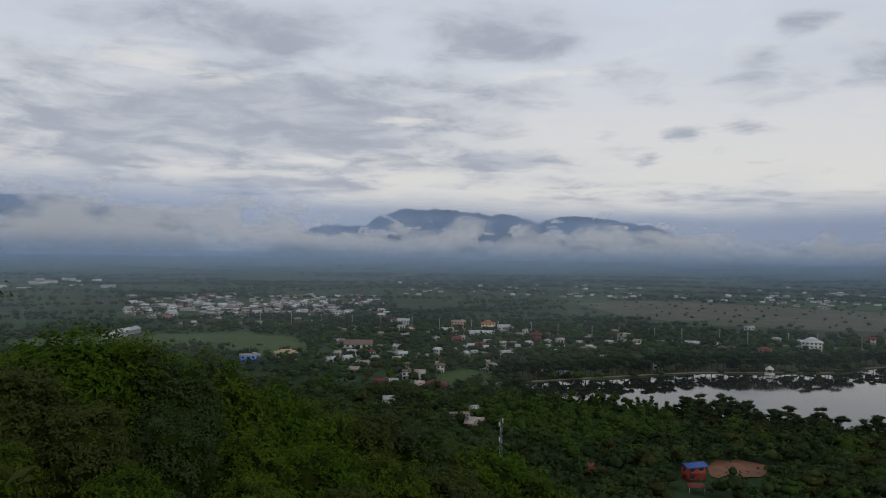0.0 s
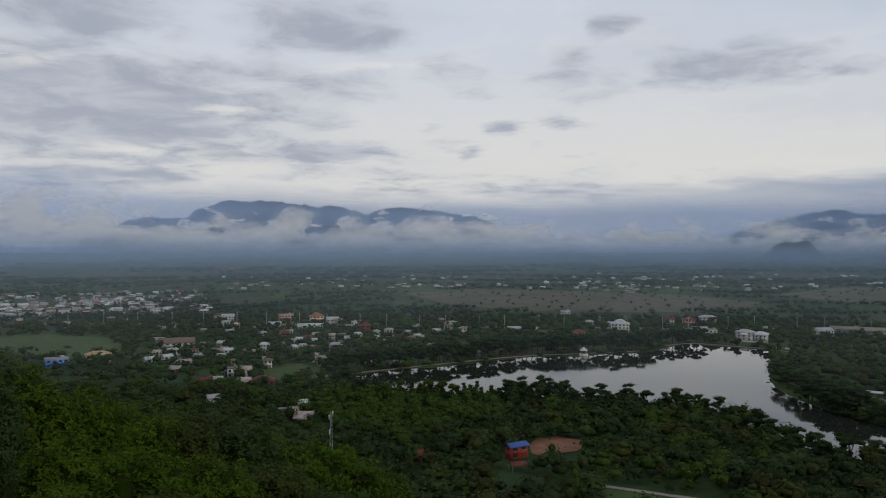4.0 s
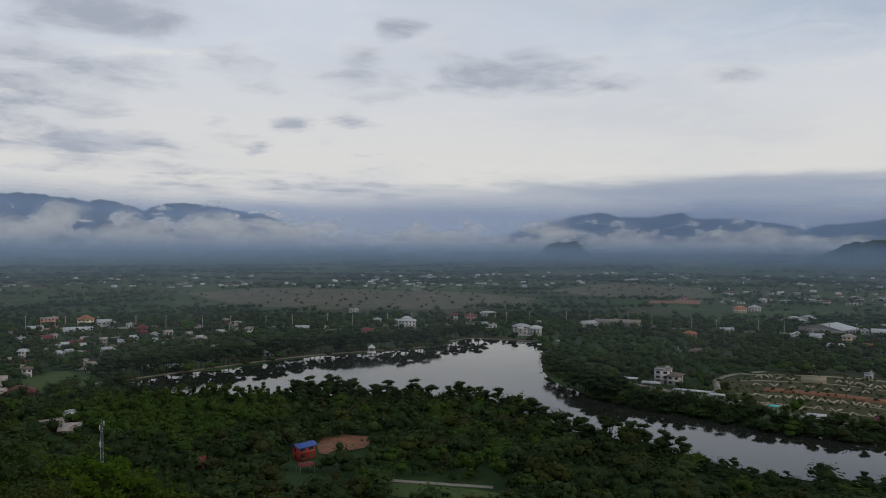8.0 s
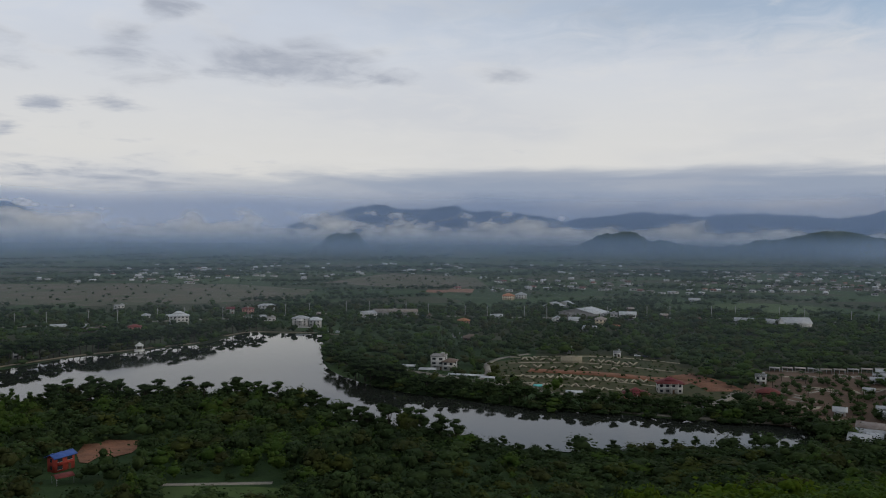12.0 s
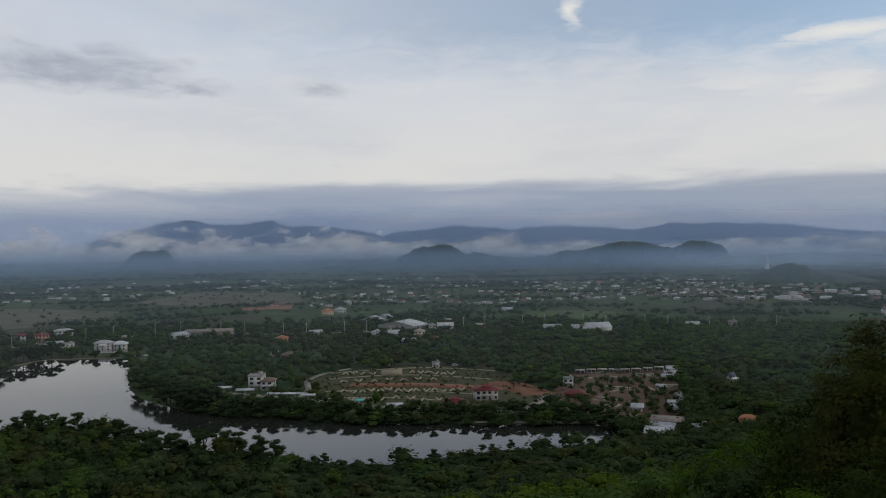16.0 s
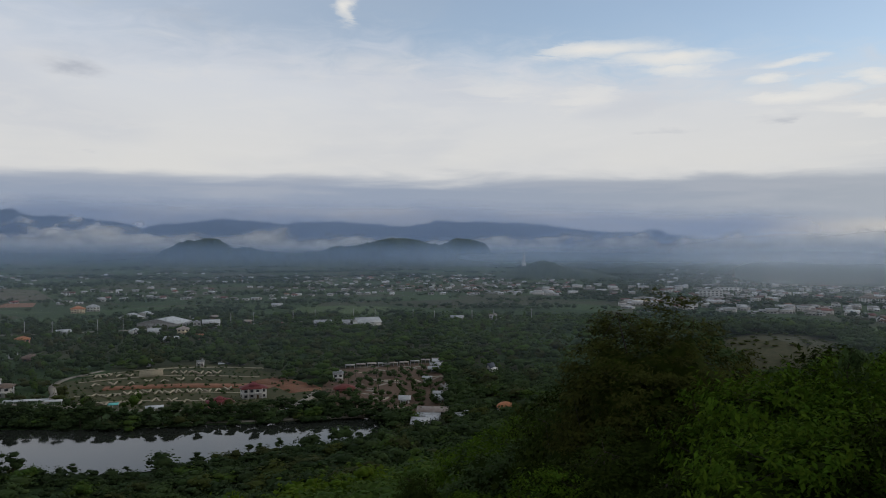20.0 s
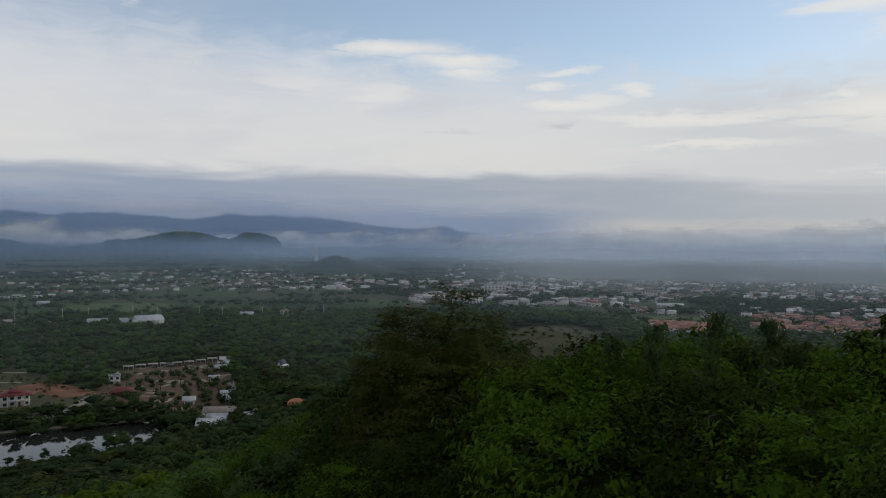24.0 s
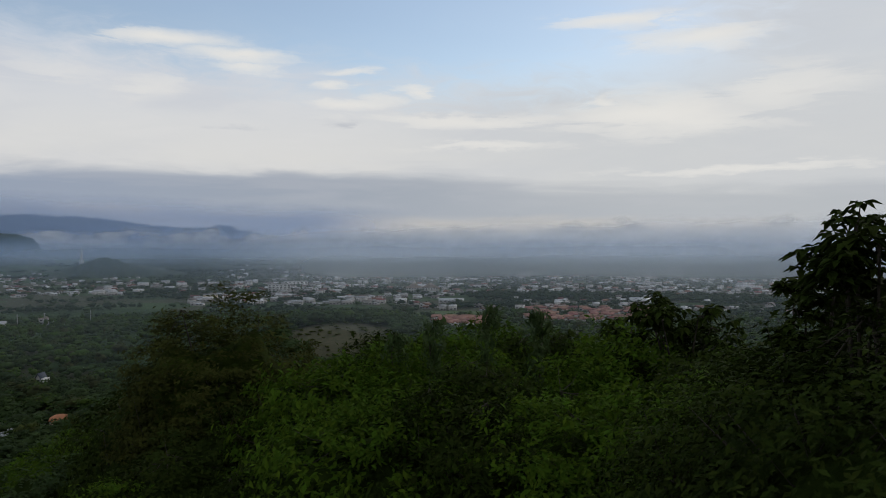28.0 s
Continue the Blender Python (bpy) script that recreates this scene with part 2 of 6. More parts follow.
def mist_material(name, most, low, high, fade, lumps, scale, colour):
    """A thin sheet standing in for mist and aerial haze: transparent, with a tinted share that spreads the light. The
    share rises from the foot (low) and dies away at the top (high..fade).
    """
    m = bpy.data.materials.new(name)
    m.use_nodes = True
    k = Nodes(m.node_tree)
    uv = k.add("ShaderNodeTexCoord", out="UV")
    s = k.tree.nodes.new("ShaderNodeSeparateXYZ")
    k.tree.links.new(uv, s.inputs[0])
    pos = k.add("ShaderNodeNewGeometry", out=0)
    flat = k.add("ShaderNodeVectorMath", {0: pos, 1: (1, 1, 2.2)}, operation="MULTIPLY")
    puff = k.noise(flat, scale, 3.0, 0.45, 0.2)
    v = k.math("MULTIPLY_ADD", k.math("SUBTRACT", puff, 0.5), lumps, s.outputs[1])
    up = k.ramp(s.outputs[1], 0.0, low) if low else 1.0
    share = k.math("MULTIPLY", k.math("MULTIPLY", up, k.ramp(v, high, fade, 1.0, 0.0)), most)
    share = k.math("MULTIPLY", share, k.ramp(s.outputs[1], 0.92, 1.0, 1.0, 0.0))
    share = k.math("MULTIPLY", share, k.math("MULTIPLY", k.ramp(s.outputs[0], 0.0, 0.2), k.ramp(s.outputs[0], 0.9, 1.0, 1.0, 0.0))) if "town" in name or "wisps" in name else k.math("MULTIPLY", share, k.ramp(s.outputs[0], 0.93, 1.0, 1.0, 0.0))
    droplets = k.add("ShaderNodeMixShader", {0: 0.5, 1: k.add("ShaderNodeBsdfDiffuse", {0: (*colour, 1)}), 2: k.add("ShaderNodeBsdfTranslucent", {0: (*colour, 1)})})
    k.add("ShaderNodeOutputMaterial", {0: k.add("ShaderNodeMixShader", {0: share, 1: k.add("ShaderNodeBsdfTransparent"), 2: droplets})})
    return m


GROUND, WATER = ground_material(), water_material()
LEAF_LIGHT = material("bright_green_leaves", (0.072, 0.112, 0.009), (0.042, 0.07, 0.006), 1.2, 0.75, bump=0.8, island=0.3, stain=0.2, through_light=0.3, spec=0.04)
# Dark woodland leaves; also the shade painted inside lakeside crowns
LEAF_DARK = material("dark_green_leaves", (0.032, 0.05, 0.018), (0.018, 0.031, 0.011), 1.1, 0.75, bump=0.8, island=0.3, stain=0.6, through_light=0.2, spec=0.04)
LEAF_MID = material("mixed_green_leaves", (0.05, 0.077, 0.026), (0.028, 0.047, 0.015), 1.1, 0.75, bump=0.8, island=0.3, stain=0.6, through_light=0.25, spec=0.04)
LEAF_WOODS = material("far_woods_leaves", (0.03168, 0.05, 0.0242), (0.01936, 0.032, 0.0165), 0.2, 0.8, bump=0.6, island=0.3, stain=0.4, through_light=0.15, spec=0.04)
LEAF_OLIVE = material("olive_green_leaves", (0.065, 0.078, 0.02), (0.036, 0.048, 0.012), 1.2, 0.75, bump=0.8, island=0.3, stain=0.3, through_light=0.3, spec=0.04)
LEAF_FRESH = material("fresh_green_leaves", (0.057, 0.095, 0.019), (0.033, 0.058, 0.011), 1.2, 0.75, bump=0.8, island=0.3, stain=0.25, through_light=0.3, spec=0.04)
LEAF_BROWN = material("brownish_green_leaves", (0.05, 0.058, 0.02), (0.028, 0.035, 0.011), 1.2, 0.75, bump=0.8, island=0.3, stain=0.4, through_light=0.25, spec=0.04)
LEAF_SPRING = material("vivid_green_leaves", (0.06, 0.106, 0.0095), (0.033, 0.06, 0.005), 1.4, 0.8, bump=0.6, island=0.35, stain=0.3, through_light=0.3, spec=0.02)
# Leaves of the darkest trees; also paints the inner shade of near crowns
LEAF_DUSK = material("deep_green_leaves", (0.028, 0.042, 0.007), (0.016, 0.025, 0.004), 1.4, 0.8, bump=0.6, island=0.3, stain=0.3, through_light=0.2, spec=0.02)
LEAF_UMBER = material("umber_green_leaves", (0.05, 0.055, 0.012), (0.027, 0.032, 0.007), 1.4, 0.8, bump=0.6, island=0.35, stain=0.4, through_light=0.25, spec=0.02)
BARK = material("grey_brown_bark", (0.05, 0.042, 0.031), (0.028, 0.024, 0.018), 3.0, 0.9, bump=0.6)
ROCKS = material("forested_mountain_slope", (0.03, 0.045, 0.03), (0.045, 0.06, 0.035), 0.02, 0.95, stain=0.5)
WHITE = material("weathered_white_render", (0.56, 0.54, 0.51), (0.42, 0.405, 0.38), 0.6, 0.8, vary=0.25)
CREAM = material("cream_painted_render", (0.72, 0.6, 0.42), (0.6, 0.48, 0.33), 0.6, 0.8)
BLUE = material("blue_painted_render", (0.12, 0.24, 0.6), (0.09, 0.18, 0.48), 0.6, 0.7)
PINK = material("salmon_painted_render", (0.62, 0.3, 0.24), (0.5, 0.24, 0.2), 0.6, 0.8)
GREY = material("bare_concrete", (0.32, 0.31, 0.29), (0.24, 0.23, 0.215), 0.7, 0.9, vary=0.3, bump=0.2)
TIN = material("pale_sheet_metal_roof", (0.43, 0.44, 0.44), (0.3, 0.305, 0.3), 0.35, 0.5, metal=0.15, vary=0.35)
TIN_OLD = material("rusty_grey_sheet_roof", (0.3, 0.27, 0.24), (0.2, 0.16, 0.13), 0.4, 0.7, vary=0.4)
REDWALL = material("red_painted_boards", (0.3, 0.045, 0.03), (0.2, 0.032, 0.022), 0.8, 0.8)
RED = material("red_tile_roof", (0.15, 0.032, 0.029), (0.095, 0.024, 0.022), 0.8, 0.7, vary=0.3)
ORANGE = material("orange_tile_roof", (0.4, 0.16, 0.075), (0.28, 0.11, 0.055), 0.8, 0.7, vary=0.3)
TAN = material("tan_tile_roof", (0.42, 0.3, 0.18), (0.32, 0.23, 0.14), 0.8, 0.8)
BROWN = material("brown_tile_roof", (0.16, 0.11, 0.085), (0.1, 0.075, 0.06), 0.8, 0.8, vary=0.3)
SLATE = material("dark_slate_roof", (0.06, 0.068, 0.085), (0.04, 0.046, 0.058), 0.6, 0.7)
TEAL = material("teal_sheet_roof", (0.1, 0.42, 0.38), (0.08, 0.32, 0.3), 0.6, 0.6)
BLUEROOF = material("blue_sheet_roof", (0.05, 0.1, 0.3), (0.04, 0.08, 0.24), 0.6, 0.6)
GLASS = material("dark_window_glass", (0.03, 0.035, 0.04), (0.02, 0.022, 0.025), 1.0, 0.12, spec=0.5)
WOOD = material("dark_wood", (0.12, 0.075, 0.045), (0.08, 0.05, 0.03), 2.0, 0.8)
STEEL = material("galvanised_steel", (0.45, 0.46, 0.47), (0.36, 0.37, 0.38), 3.0, 0.5, metal=0.5)
SCRUB_M = material("dry_brown_scrub", (0.06, 0.055, 0.028), (0.036, 0.04, 0.018), 0.3, 0.95, stain=0.5)
BED = material("garden_soil_and_grass", (0.06, 0.052, 0.022), (0.034, 0.044, 0.016), 0.35, 0.95, stain=0.5)
DIRT = material("trodden_brown_earth", (0.12, 0.075, 0.05), (0.08, 0.055, 0.036), 0.3, 0.95, stain=0.5)
CLAY = material("bare_orange_clay", (0.22, 0.1, 0.058), (0.14, 0.075, 0.045), 0.25, 0.95, bump=0.5)
SOIL = material("ploughed_brown_soil", (0.092, 0.072, 0.05), (0.044, 0.055, 0.024), 0.014, 0.95, stain=0.5)
GRASS = material("short_green_grass", (0.055, 0.085, 0.02), (0.033, 0.055, 0.014), 0.15, 0.95, stain=0.5)
ROADM = material("pale_concrete_road", (0.25, 0.225, 0.185), (0.18, 0.165, 0.135), 0.6, 0.9)
TANWALL = material("tan_concrete_wall", (0.2, 0.165, 0.115), (0.13, 0.11, 0.08), 0.6, 0.9)
STONE = material("pale_stacked_stone", (0.33, 0.29, 0.21), (0.23, 0.2, 0.145), 1.5, 0.9, vary=0.3, bump=0.4)


# ---- mesh helpers ----
def polar(a, r, z=None):
    """A place from its bearing (degrees to the right of the first view) and distance from the camera."""
    x, y = r * math.sin(radians(a)), r * math.cos(radians(a))
    return Vector((x, y, height(x, y) if z is None else z))


def make_mesh(name, verts, faces, mat, smooth=False, uvs=None, normals=None):
    """A mesh from arrays; faces all have the same number of corners, or are a list of such arrays."""
    groups = faces if isinstance(faces, list) else [faces]
    groups = [np.asarray(g, np.int32) for g in groups if len(g)]
    me = bpy.data.meshes.new(name)
    verts = np.asarray(verts, np.float32)
    me.vertices.add(len(verts))
    me.vertices.foreach_set("co", verts.ravel())
    idx = np.concatenate([g.ravel() for g in groups])
    sizes = np.concatenate([np.full(len(g), g.shape[1]) for g in groups])
    me.loops.add(len(idx))
    me.loops.foreach_set("vertex_index", idx)
    me.polygons.add(len(sizes))
    me.polygons.foreach_set("loop_start", np.concatenate([[0], np.cumsum(sizes)[:-1]]).astype(np.int32))
    if smooth:
        me.polygons.foreach_set("use_smooth", np.ones(len(sizes), bool))
    if uvs is not None:
        me.uv_layers.new(name="UVMap").data.foreach_set("uv", np.asarray(uvs, np.float32)[idx].ravel())
    me.update(calc_edges=True)
    me.validate()
    if normals is not None:
        me.normals_split_custom_set_from_vertices(np.asarray(normals, np.float32))
    if mat is not None:
        me.materials.append(mat)
    return me


def put(name, me, parent=None, at=(0, 0, 0), turn=0.0, label=""):
    ob = new(name, me)
    ob.parent = parent
    ob.matrix_basis = Matrix.Translation(at) @ Matrix.Rotation(turn, 4, "Z")
    return tagged(ob, label=label)


BOX = np.array([(x, y, z) for z in (0, 1) for y in (-0.5, 0.5) for x in (-0.5, 0.5)], float)
BOX_F = np.array([(0, 2, 3, 1), (4, 5, 7, 6), (0, 1, 5, 4), (2, 6, 7, 3), (0, 4, 6, 2), (1, 3, 7, 5)])


class Shape:
    """Collects boxes, prisms and tubes into one mesh."""

    def __init__(self):
        self.v, self.q, self.t, self.count = [], [], [], 0

    def raw(self, v, q=(), t=()):
        v = np.asarray(v, float)
        if len(q):
            self.q.append(np.asarray(q) + self.count)
        if len(t):
            self.t.append(np.asarray(t) + self.count)
        self.v.append(v)
        self.count += len(v)
        return self

    def box(self, x, y, z, w, d, h, turn=0.0):
        p = BOX * (w, d, h)
        c, s = math.cos(turn), math.sin(turn)
        p = np.column_stack((p[:, 0] * c - p[:, 1] * s, p[:, 0] * s + p[:, 1] * c, p[:, 2]))
        return self.raw(p + (x, y, z), BOX_F)

    def gable(self, x, y, z, w, d, h, thick=0.25, over=0.7):
        """A pitched roof of two slabs, its ridge along x."""
        W, D = w / 2 + over, d / 2 + over
        drop = h * over / (d / 2)
        prof = [(-D, -drop), (0, h), (D, -drop), (D, -drop + thick), (0, h + thick), (-D, -drop + thick)]
        v = [(x + sx * W, y + py, z + pz) for sx in (-1, 1) for py, pz in prof]
        q = [(0, 1, 4, 5), (1, 2, 3, 4), (7, 6, 11, 10), (8, 7, 10, 9)]
        q += [(i, i + 6, (i + 1) % 6 + 6, (i + 1) % 6) for i in range(6)]
        return self.raw(v, q)

    def hip(self, x, y, z, w, d, h, thick=0.25, over=0.7, ridge=None):
        """A hipped roof with eaves."""
        W, D = w / 2 + over, d / 2 + over
        R = max(0.05, (w - d) / 2 if ridge is None else ridge / 2)
        v = [(-W, -D, -0.2), (W, -D, -0.2), (W, D, -0.2), (-W, D, -0.2), (-W, -D, thick - 0.2), (W, -D, thick - 0.2), (W, D, thick - 0.2), (-W, D, thick - 0.2), (-R, 0, h), (R, 0, h)]
        v = [(x + a, y + b, z + c) for a, b, c in v]
        return self.raw(v, [(3, 2, 1, 0), (0, 1, 5, 4), (1, 2, 6, 5), (2, 3, 7, 6), (3, 0, 4, 7), (4, 5, 9, 8), (6, 7, 8, 9)], [(5, 6, 9), (7, 4, 8)])

    def tube(self, pts, radii, sides=7):
        pts = [Vector(p) for p in pts]
        rings = []
        for i, p in enumerate(pts):
            d = (pts[min(i + 1, len(pts) - 1)] - pts[max(i - 1, 0)]).normalized()
            u = d.orthogonal().normalized()
            w = d.cross(u)
            rings += [p + radii[i] * (u * math.cos(a) + w * math.sin(a)) for a in [2 * math.pi * j / sides for j in range(sides)]]
        q = [(i * sides + j, i * sides + (j + 1) % sides, (i + 1) * sides + (j + 1) % sides, (i + 1) * sides + j) for i in range(len(pts) - 1) for j in range(sides)]
        return self.raw(rings, q)

    def mesh(self, name, mat, smooth=False):
        return make_mesh(name, np.concatenate(self.v), [np.concatenate(g) for g in (self.q, self.t) if g], mat, smooth)


def part(name, shape, mat, parent, label="", smooth=False):
    return put(name, shape.mesh(name, mat, smooth), parent, label=label)


# ---- the lie of the land ----
SLOPE_AZ = (-180, -60, -32, -24, -18, -14, -8, -1, 3, 8, 20, 45, 54, 60, 70, 76, 80, 84, 90, 97, 103, 110, 120, 130, 145, 180)
SLOPE = (6, 6, 6.2, 6.4, 7.6, 10, 12.5, 14.8, 17, 19, 20, 19, 18, 17, 15.5, 14.5, 13, 11.5, 10.5, 10, 9, 8.5, 8.5, 8, 6, 6)


def heights(x, y):
    x, y = np.asarray(x, float), np.asarray(y, float)
    r, a = np.hypot(x, y), np.degrees(np.arctan2(x, y))
    hill = 76 - r * np.tan(np.radians(np.interp(a, SLOPE_AZ, SLOPE)))
    bumps = 1.2 * np.sin(x * 0.05 + 1) * np.cos(y * 0.043) * np.clip(r / 60, 0, 1) * np.clip(hill / 25, 0, 1)
    hill = hill + bumps
    low = np.where(hill > 0, hill + 3 * np.exp(-hill / 8), 3 * np.exp(hill / 8))
    spur = polar_xy(97, 430)
    low = np.maximum(low, 42 * np.exp(-(((x - spur[0]) / 150) ** 2 + ((y - spur[1]) / 105) ** 2)) - 2)
    knoll = polar_xy(86, 640)
    low = np.maximum(low, 17.6 * np.exp(-(((x - knoll[0]) / 190) ** 2 + ((y - knoll[1]) / 150) ** 2)) - 1.6)
    mound = polar_xy(55.5, 545)
    low = low + 4 * np.exp(-(((x - mound[0]) / 75) ** 2 + ((y - mound[1]) / 60) ** 2))
    rise = np.clip((r - 3300) / 1580, 0, 1)
    low = low + 84 * rise * rise * (3 - 2 * rise)
    edge = np.clip((r - 3.5) / 5.0, 0, 1)
    edge = edge * edge * (3 - 2 * edge)
    return 83.4 * (1 - edge) + low * edge


def polar_xy(a, r):
    return r * math.sin(radians(a)), r * math.cos(radians(a))


def height(x, y):
    return float(heights(x, y))


radii = np.concatenate([[0.0], np.linspace(1.5, 12, 8), np.geomspace(15, 4900, 130)])
turns = np.radians(np.arange(0, 360, 1.5))
gx, gy = np.outer(radii, np.sin(turns)).ravel(), np.outer(radii, np.cos(turns)).ravel()
gv = np.column_stack((gx, gy, heights(gx, gy)))
m_ = len(turns)
ii, jj = np.meshgrid(np.arange(len(radii) - 1), np.arange(m_), indexing="ij")
gf = np.stack((ii * m_ + jj, ii * m_ + (jj + 1) % m_, (ii + 1) * m_ + (jj + 1) % m_, (ii + 1) * m_ + jj), -1).reshape(-1, 4)
tagged(put("ground", make_mesh("ground", gv, gf, GROUND, True)), "green and brown valley floor rising to a wooded hill", "ground", kind="structure")


def smooth_ring(points, steps=6):
    """A closed curve through plan points (bearing, distance)."""
    p = [Vector(polar_xy(*q)) for q in points]
    out = []
    for i in range(len(p)):
        a, b, c, d = p[i - 1], p[i], p[(i + 1) % len(p)], p[(i + 2) % len(p)]
        for k in range(steps):
            t = k / steps
            out.append(0.5 * (2 * b + (c - a) * t + (2 * a - 5 * b + 4 * c - d) * t * t + (3 * b - a - 3 * c + d) * t ** 3))
    return out


def sheet(name, points, mat, lift, label, category, steps=6, thick=0.0, flat=None, parent=None):
    """A patch of ground with a given outline, following the land; thick: it has an edge that drops to the ground."""
    ring = smooth_ring(points, steps) if steps else [Vector(polar_xy(*q)) for q in points]
    bm = bmesh.new()
    vs = [bm.verts.new((p.x, p.y, 0)) for p in ring]
    for i, j, k in geometry.tessellate_polygon([[Vector((p.x, p.y, 0)) for p in ring]]):
        bm.faces.new((vs[i], vs[j], vs[k]))
    bm.normal_update()
    if flat is None:
        bmesh.ops.subdivide_edges(bm, edges=[e for e in bm.edges if e.calc_length() > 25], cuts=2, use_grid_fill=True)
        bmesh.ops.triangulate(bm, faces=bm.faces[:])
    for f in bm.faces:
        if f.normal.z < 0:
            f.normal_flip()
    for v in bm.verts:
        v.co.z = (height(v.co.x, v.co.y) if flat is None else flat) + lift
    if thick:
        rim = bmesh.ops.extrude_edge_only(bm, edges=[e for e in bm.edges if e.is_boundary])
        for v in [g for g in rim["geom"] if isinstance(g, bmesh.types.BMVert)]:
            v.co.z -= thick
    me = bpy.data.meshes.new(name)
    bm.to_mesh(me)
    bm.free()
    me.materials.append(mat)
    ob = new(name, me)
    ob.parent = parent
    return tagged(ob, label, category, kind="structure")


def inside(points):
    """A test for plan points within an outline of (bearing, distance)."""
    p = np.array([polar_xy(*q) for q in points])

    def test(x, y):
        x, y = np.asarray(x), np.asarray(y)
        hit = np.zeros(x.shape, bool)
        for (x1, y1), (x2, y2) in zip(p, np.roll(p, -1, 0)):
            cross = ((y1 > y) != (y2 > y)) & (x < (x2 - x1) * (y - y1) / (y2 - y1 + 1e-9) + x1)
            hit ^= cross
        return hit
    return test


# ---- water, fields and roads ----
LAKE = [(5.2, 505), (8.6, 540), (12.4, 554), (16.3, 586), (18.7, 606), (21.9, 615), (24.3, 634), (26.8, 648), (28.4, 686), (29.9, 720), (31.3, 709), (33.8, 700), (35.2, 679),
        (35.0, 570), (35.6, 505), (38.2, 456), (41.5, 427), (47.6, 402), (52, 391), (57.6, 387), (60, 385), (66, 389), (68.5, 385), (69.5, 375),
        (69, 352), (65, 340), (61, 335), (57, 322), (54, 316), (50, 316), (46.8, 324), (43, 342), (40, 356), (38, 362), (36, 372), (33.8, 398),
        (32.6, 418), (30.5, 434), (28, 432), (26, 438), (22.7, 446), (19.9, 446), (17, 444), (14, 440), (9.4, 450), (6.0, 462)]
sheet("lake", LAKE, WATER, 0.45, "still grey lake reflecting the cloudy sky", "lake", steps=4, flat=0.0)
in_lake = inside(LAKE)
FIELD = [(9.7, 1432), (14.7, 1593), (21.9, 1538), (29.3, 1454), (34.5, 1290), (33.5, 1110), (26.4, 1049), (18.6, 1054), (13.1, 1149)]
FIELD2 = [(35, 1500), (40, 1900), (46, 1700), (47, 1380), (41, 1330)]
GARDEN = [(46.8, 520), (48.8, 543), (53.6, 562), (58.5, 554), (61.8, 514), (64.6, 470), (64.2, 432), (60.1, 424), (55.6, 422), (50.3, 441), (47.2, 482)]
SITE = [(65.5, 532), (68.3, 545), (73.3, 532), (73.4, 451), (73.9, 393), (69.9, 390), (65.8, 394), (64.4, 440)]
LAWN_1 = [(-29, 820), (-24, 860), (-18.5, 850), (-15.5, 800), (-17, 740), (-22, 700), (-29, 700)]
LAWN_2 = [(-19, 840), (-14, 860), (-10.5, 800), (-9.5, 690), (-12, 655), (-16, 700)]
LAWN_3 = [(-0.5, 560), (2.2, 585), (3.8, 560), (3.6, 520), (0.8, 500)]
LAWN_4 = [(62.5, 1090), (66, 1130), (69.5, 1090), (69.8, 1010), (67, 980), (63, 1010)]
LAWN_5 = [(100.5, 900), (103, 960), (107.2, 960), (106.8, 890), (103.5, 875)]
LAWN_6 = [(23.6, 268), (27, 262), (31.2, 258), (32.0, 270), (28, 276), (24.2, 281)]
YARD = [(18.7, 338), (19.2, 352), (20.1, 351), (20.6, 356), (22.6, 350), (22.9, 344), (22.1, 331), (20.9, 327), (20.2, 331), (19.4, 322), (18.9, 324)]
CLAY_1 = [(-4.2, 3100), (-3.9, 3240), (-3.0, 3270), (-2.6, 3340), (-1.8, 3300), (-1.2, 3150), (-2.4, 3080)]
CLAY_2 = [(42.0, 1240), (42.6, 1290), (44.0, 1285), (44.3, 1320), (46.0, 1310), (45.8, 1225), (44.1, 1235), (43.4, 1215)]
SCRUB = [(92.8, 425), (94.5, 440), (97.5, 436), (100.5, 420), (100.8, 385), (98.5, 362), (95.5, 352), (93.2, 375)]
sheet("field", FIELD, SOIL, 0.25, "wide ploughed brown field beyond the lake", "field", steps=1)
sheet("field", FIELD2, SOIL, 0.25, "fallow brown field on the plain", "field", steps=1)
for ring, what in ((LAWN_1, "green paddy meadow"), (LAWN_2, "green paddy meadow"), (LAWN_3, "bright green grass clearing among houses"), (LAWN_4, "long green meadow before the town"), (LAWN_5, "green sports ground beside the town"), (LAWN_6, "small bright lawn beside a path in the woods")):
    sheet("meadow", ring, GRASS, 0.25, what, "meadow", steps=2)
sheet("yard", YARD, CLAY, 0.3, "bare orange earth yard", "yard", steps=1)
sheet("quarry_floor", CLAY_1, CLAY, 0.4, "bare orange clay ground far off", "clay ground", steps=1)
sheet("quarry_floor", CLAY_2, CLAY, 0.4, "cleared orange clay plot beyond the trees", "clay ground", steps=1)
sheet("yard", SITE, DIRT, 0.25, "bare red-brown earth of a garden resort", "yard")
sheet("scrub_patch", SCRUB, SCRUB_M, 0.3, "dry brown scrub on the hill flank", "scrub")
CLEAR = [inside(q) for q in (SCRUB, FIELD, FIELD2, GARDEN, SITE, LAWN_1, LAWN_2, LAWN_3, LAWN_4, LAWN_5, LAWN_6, YARD, CLAY_1, CLAY_2)]


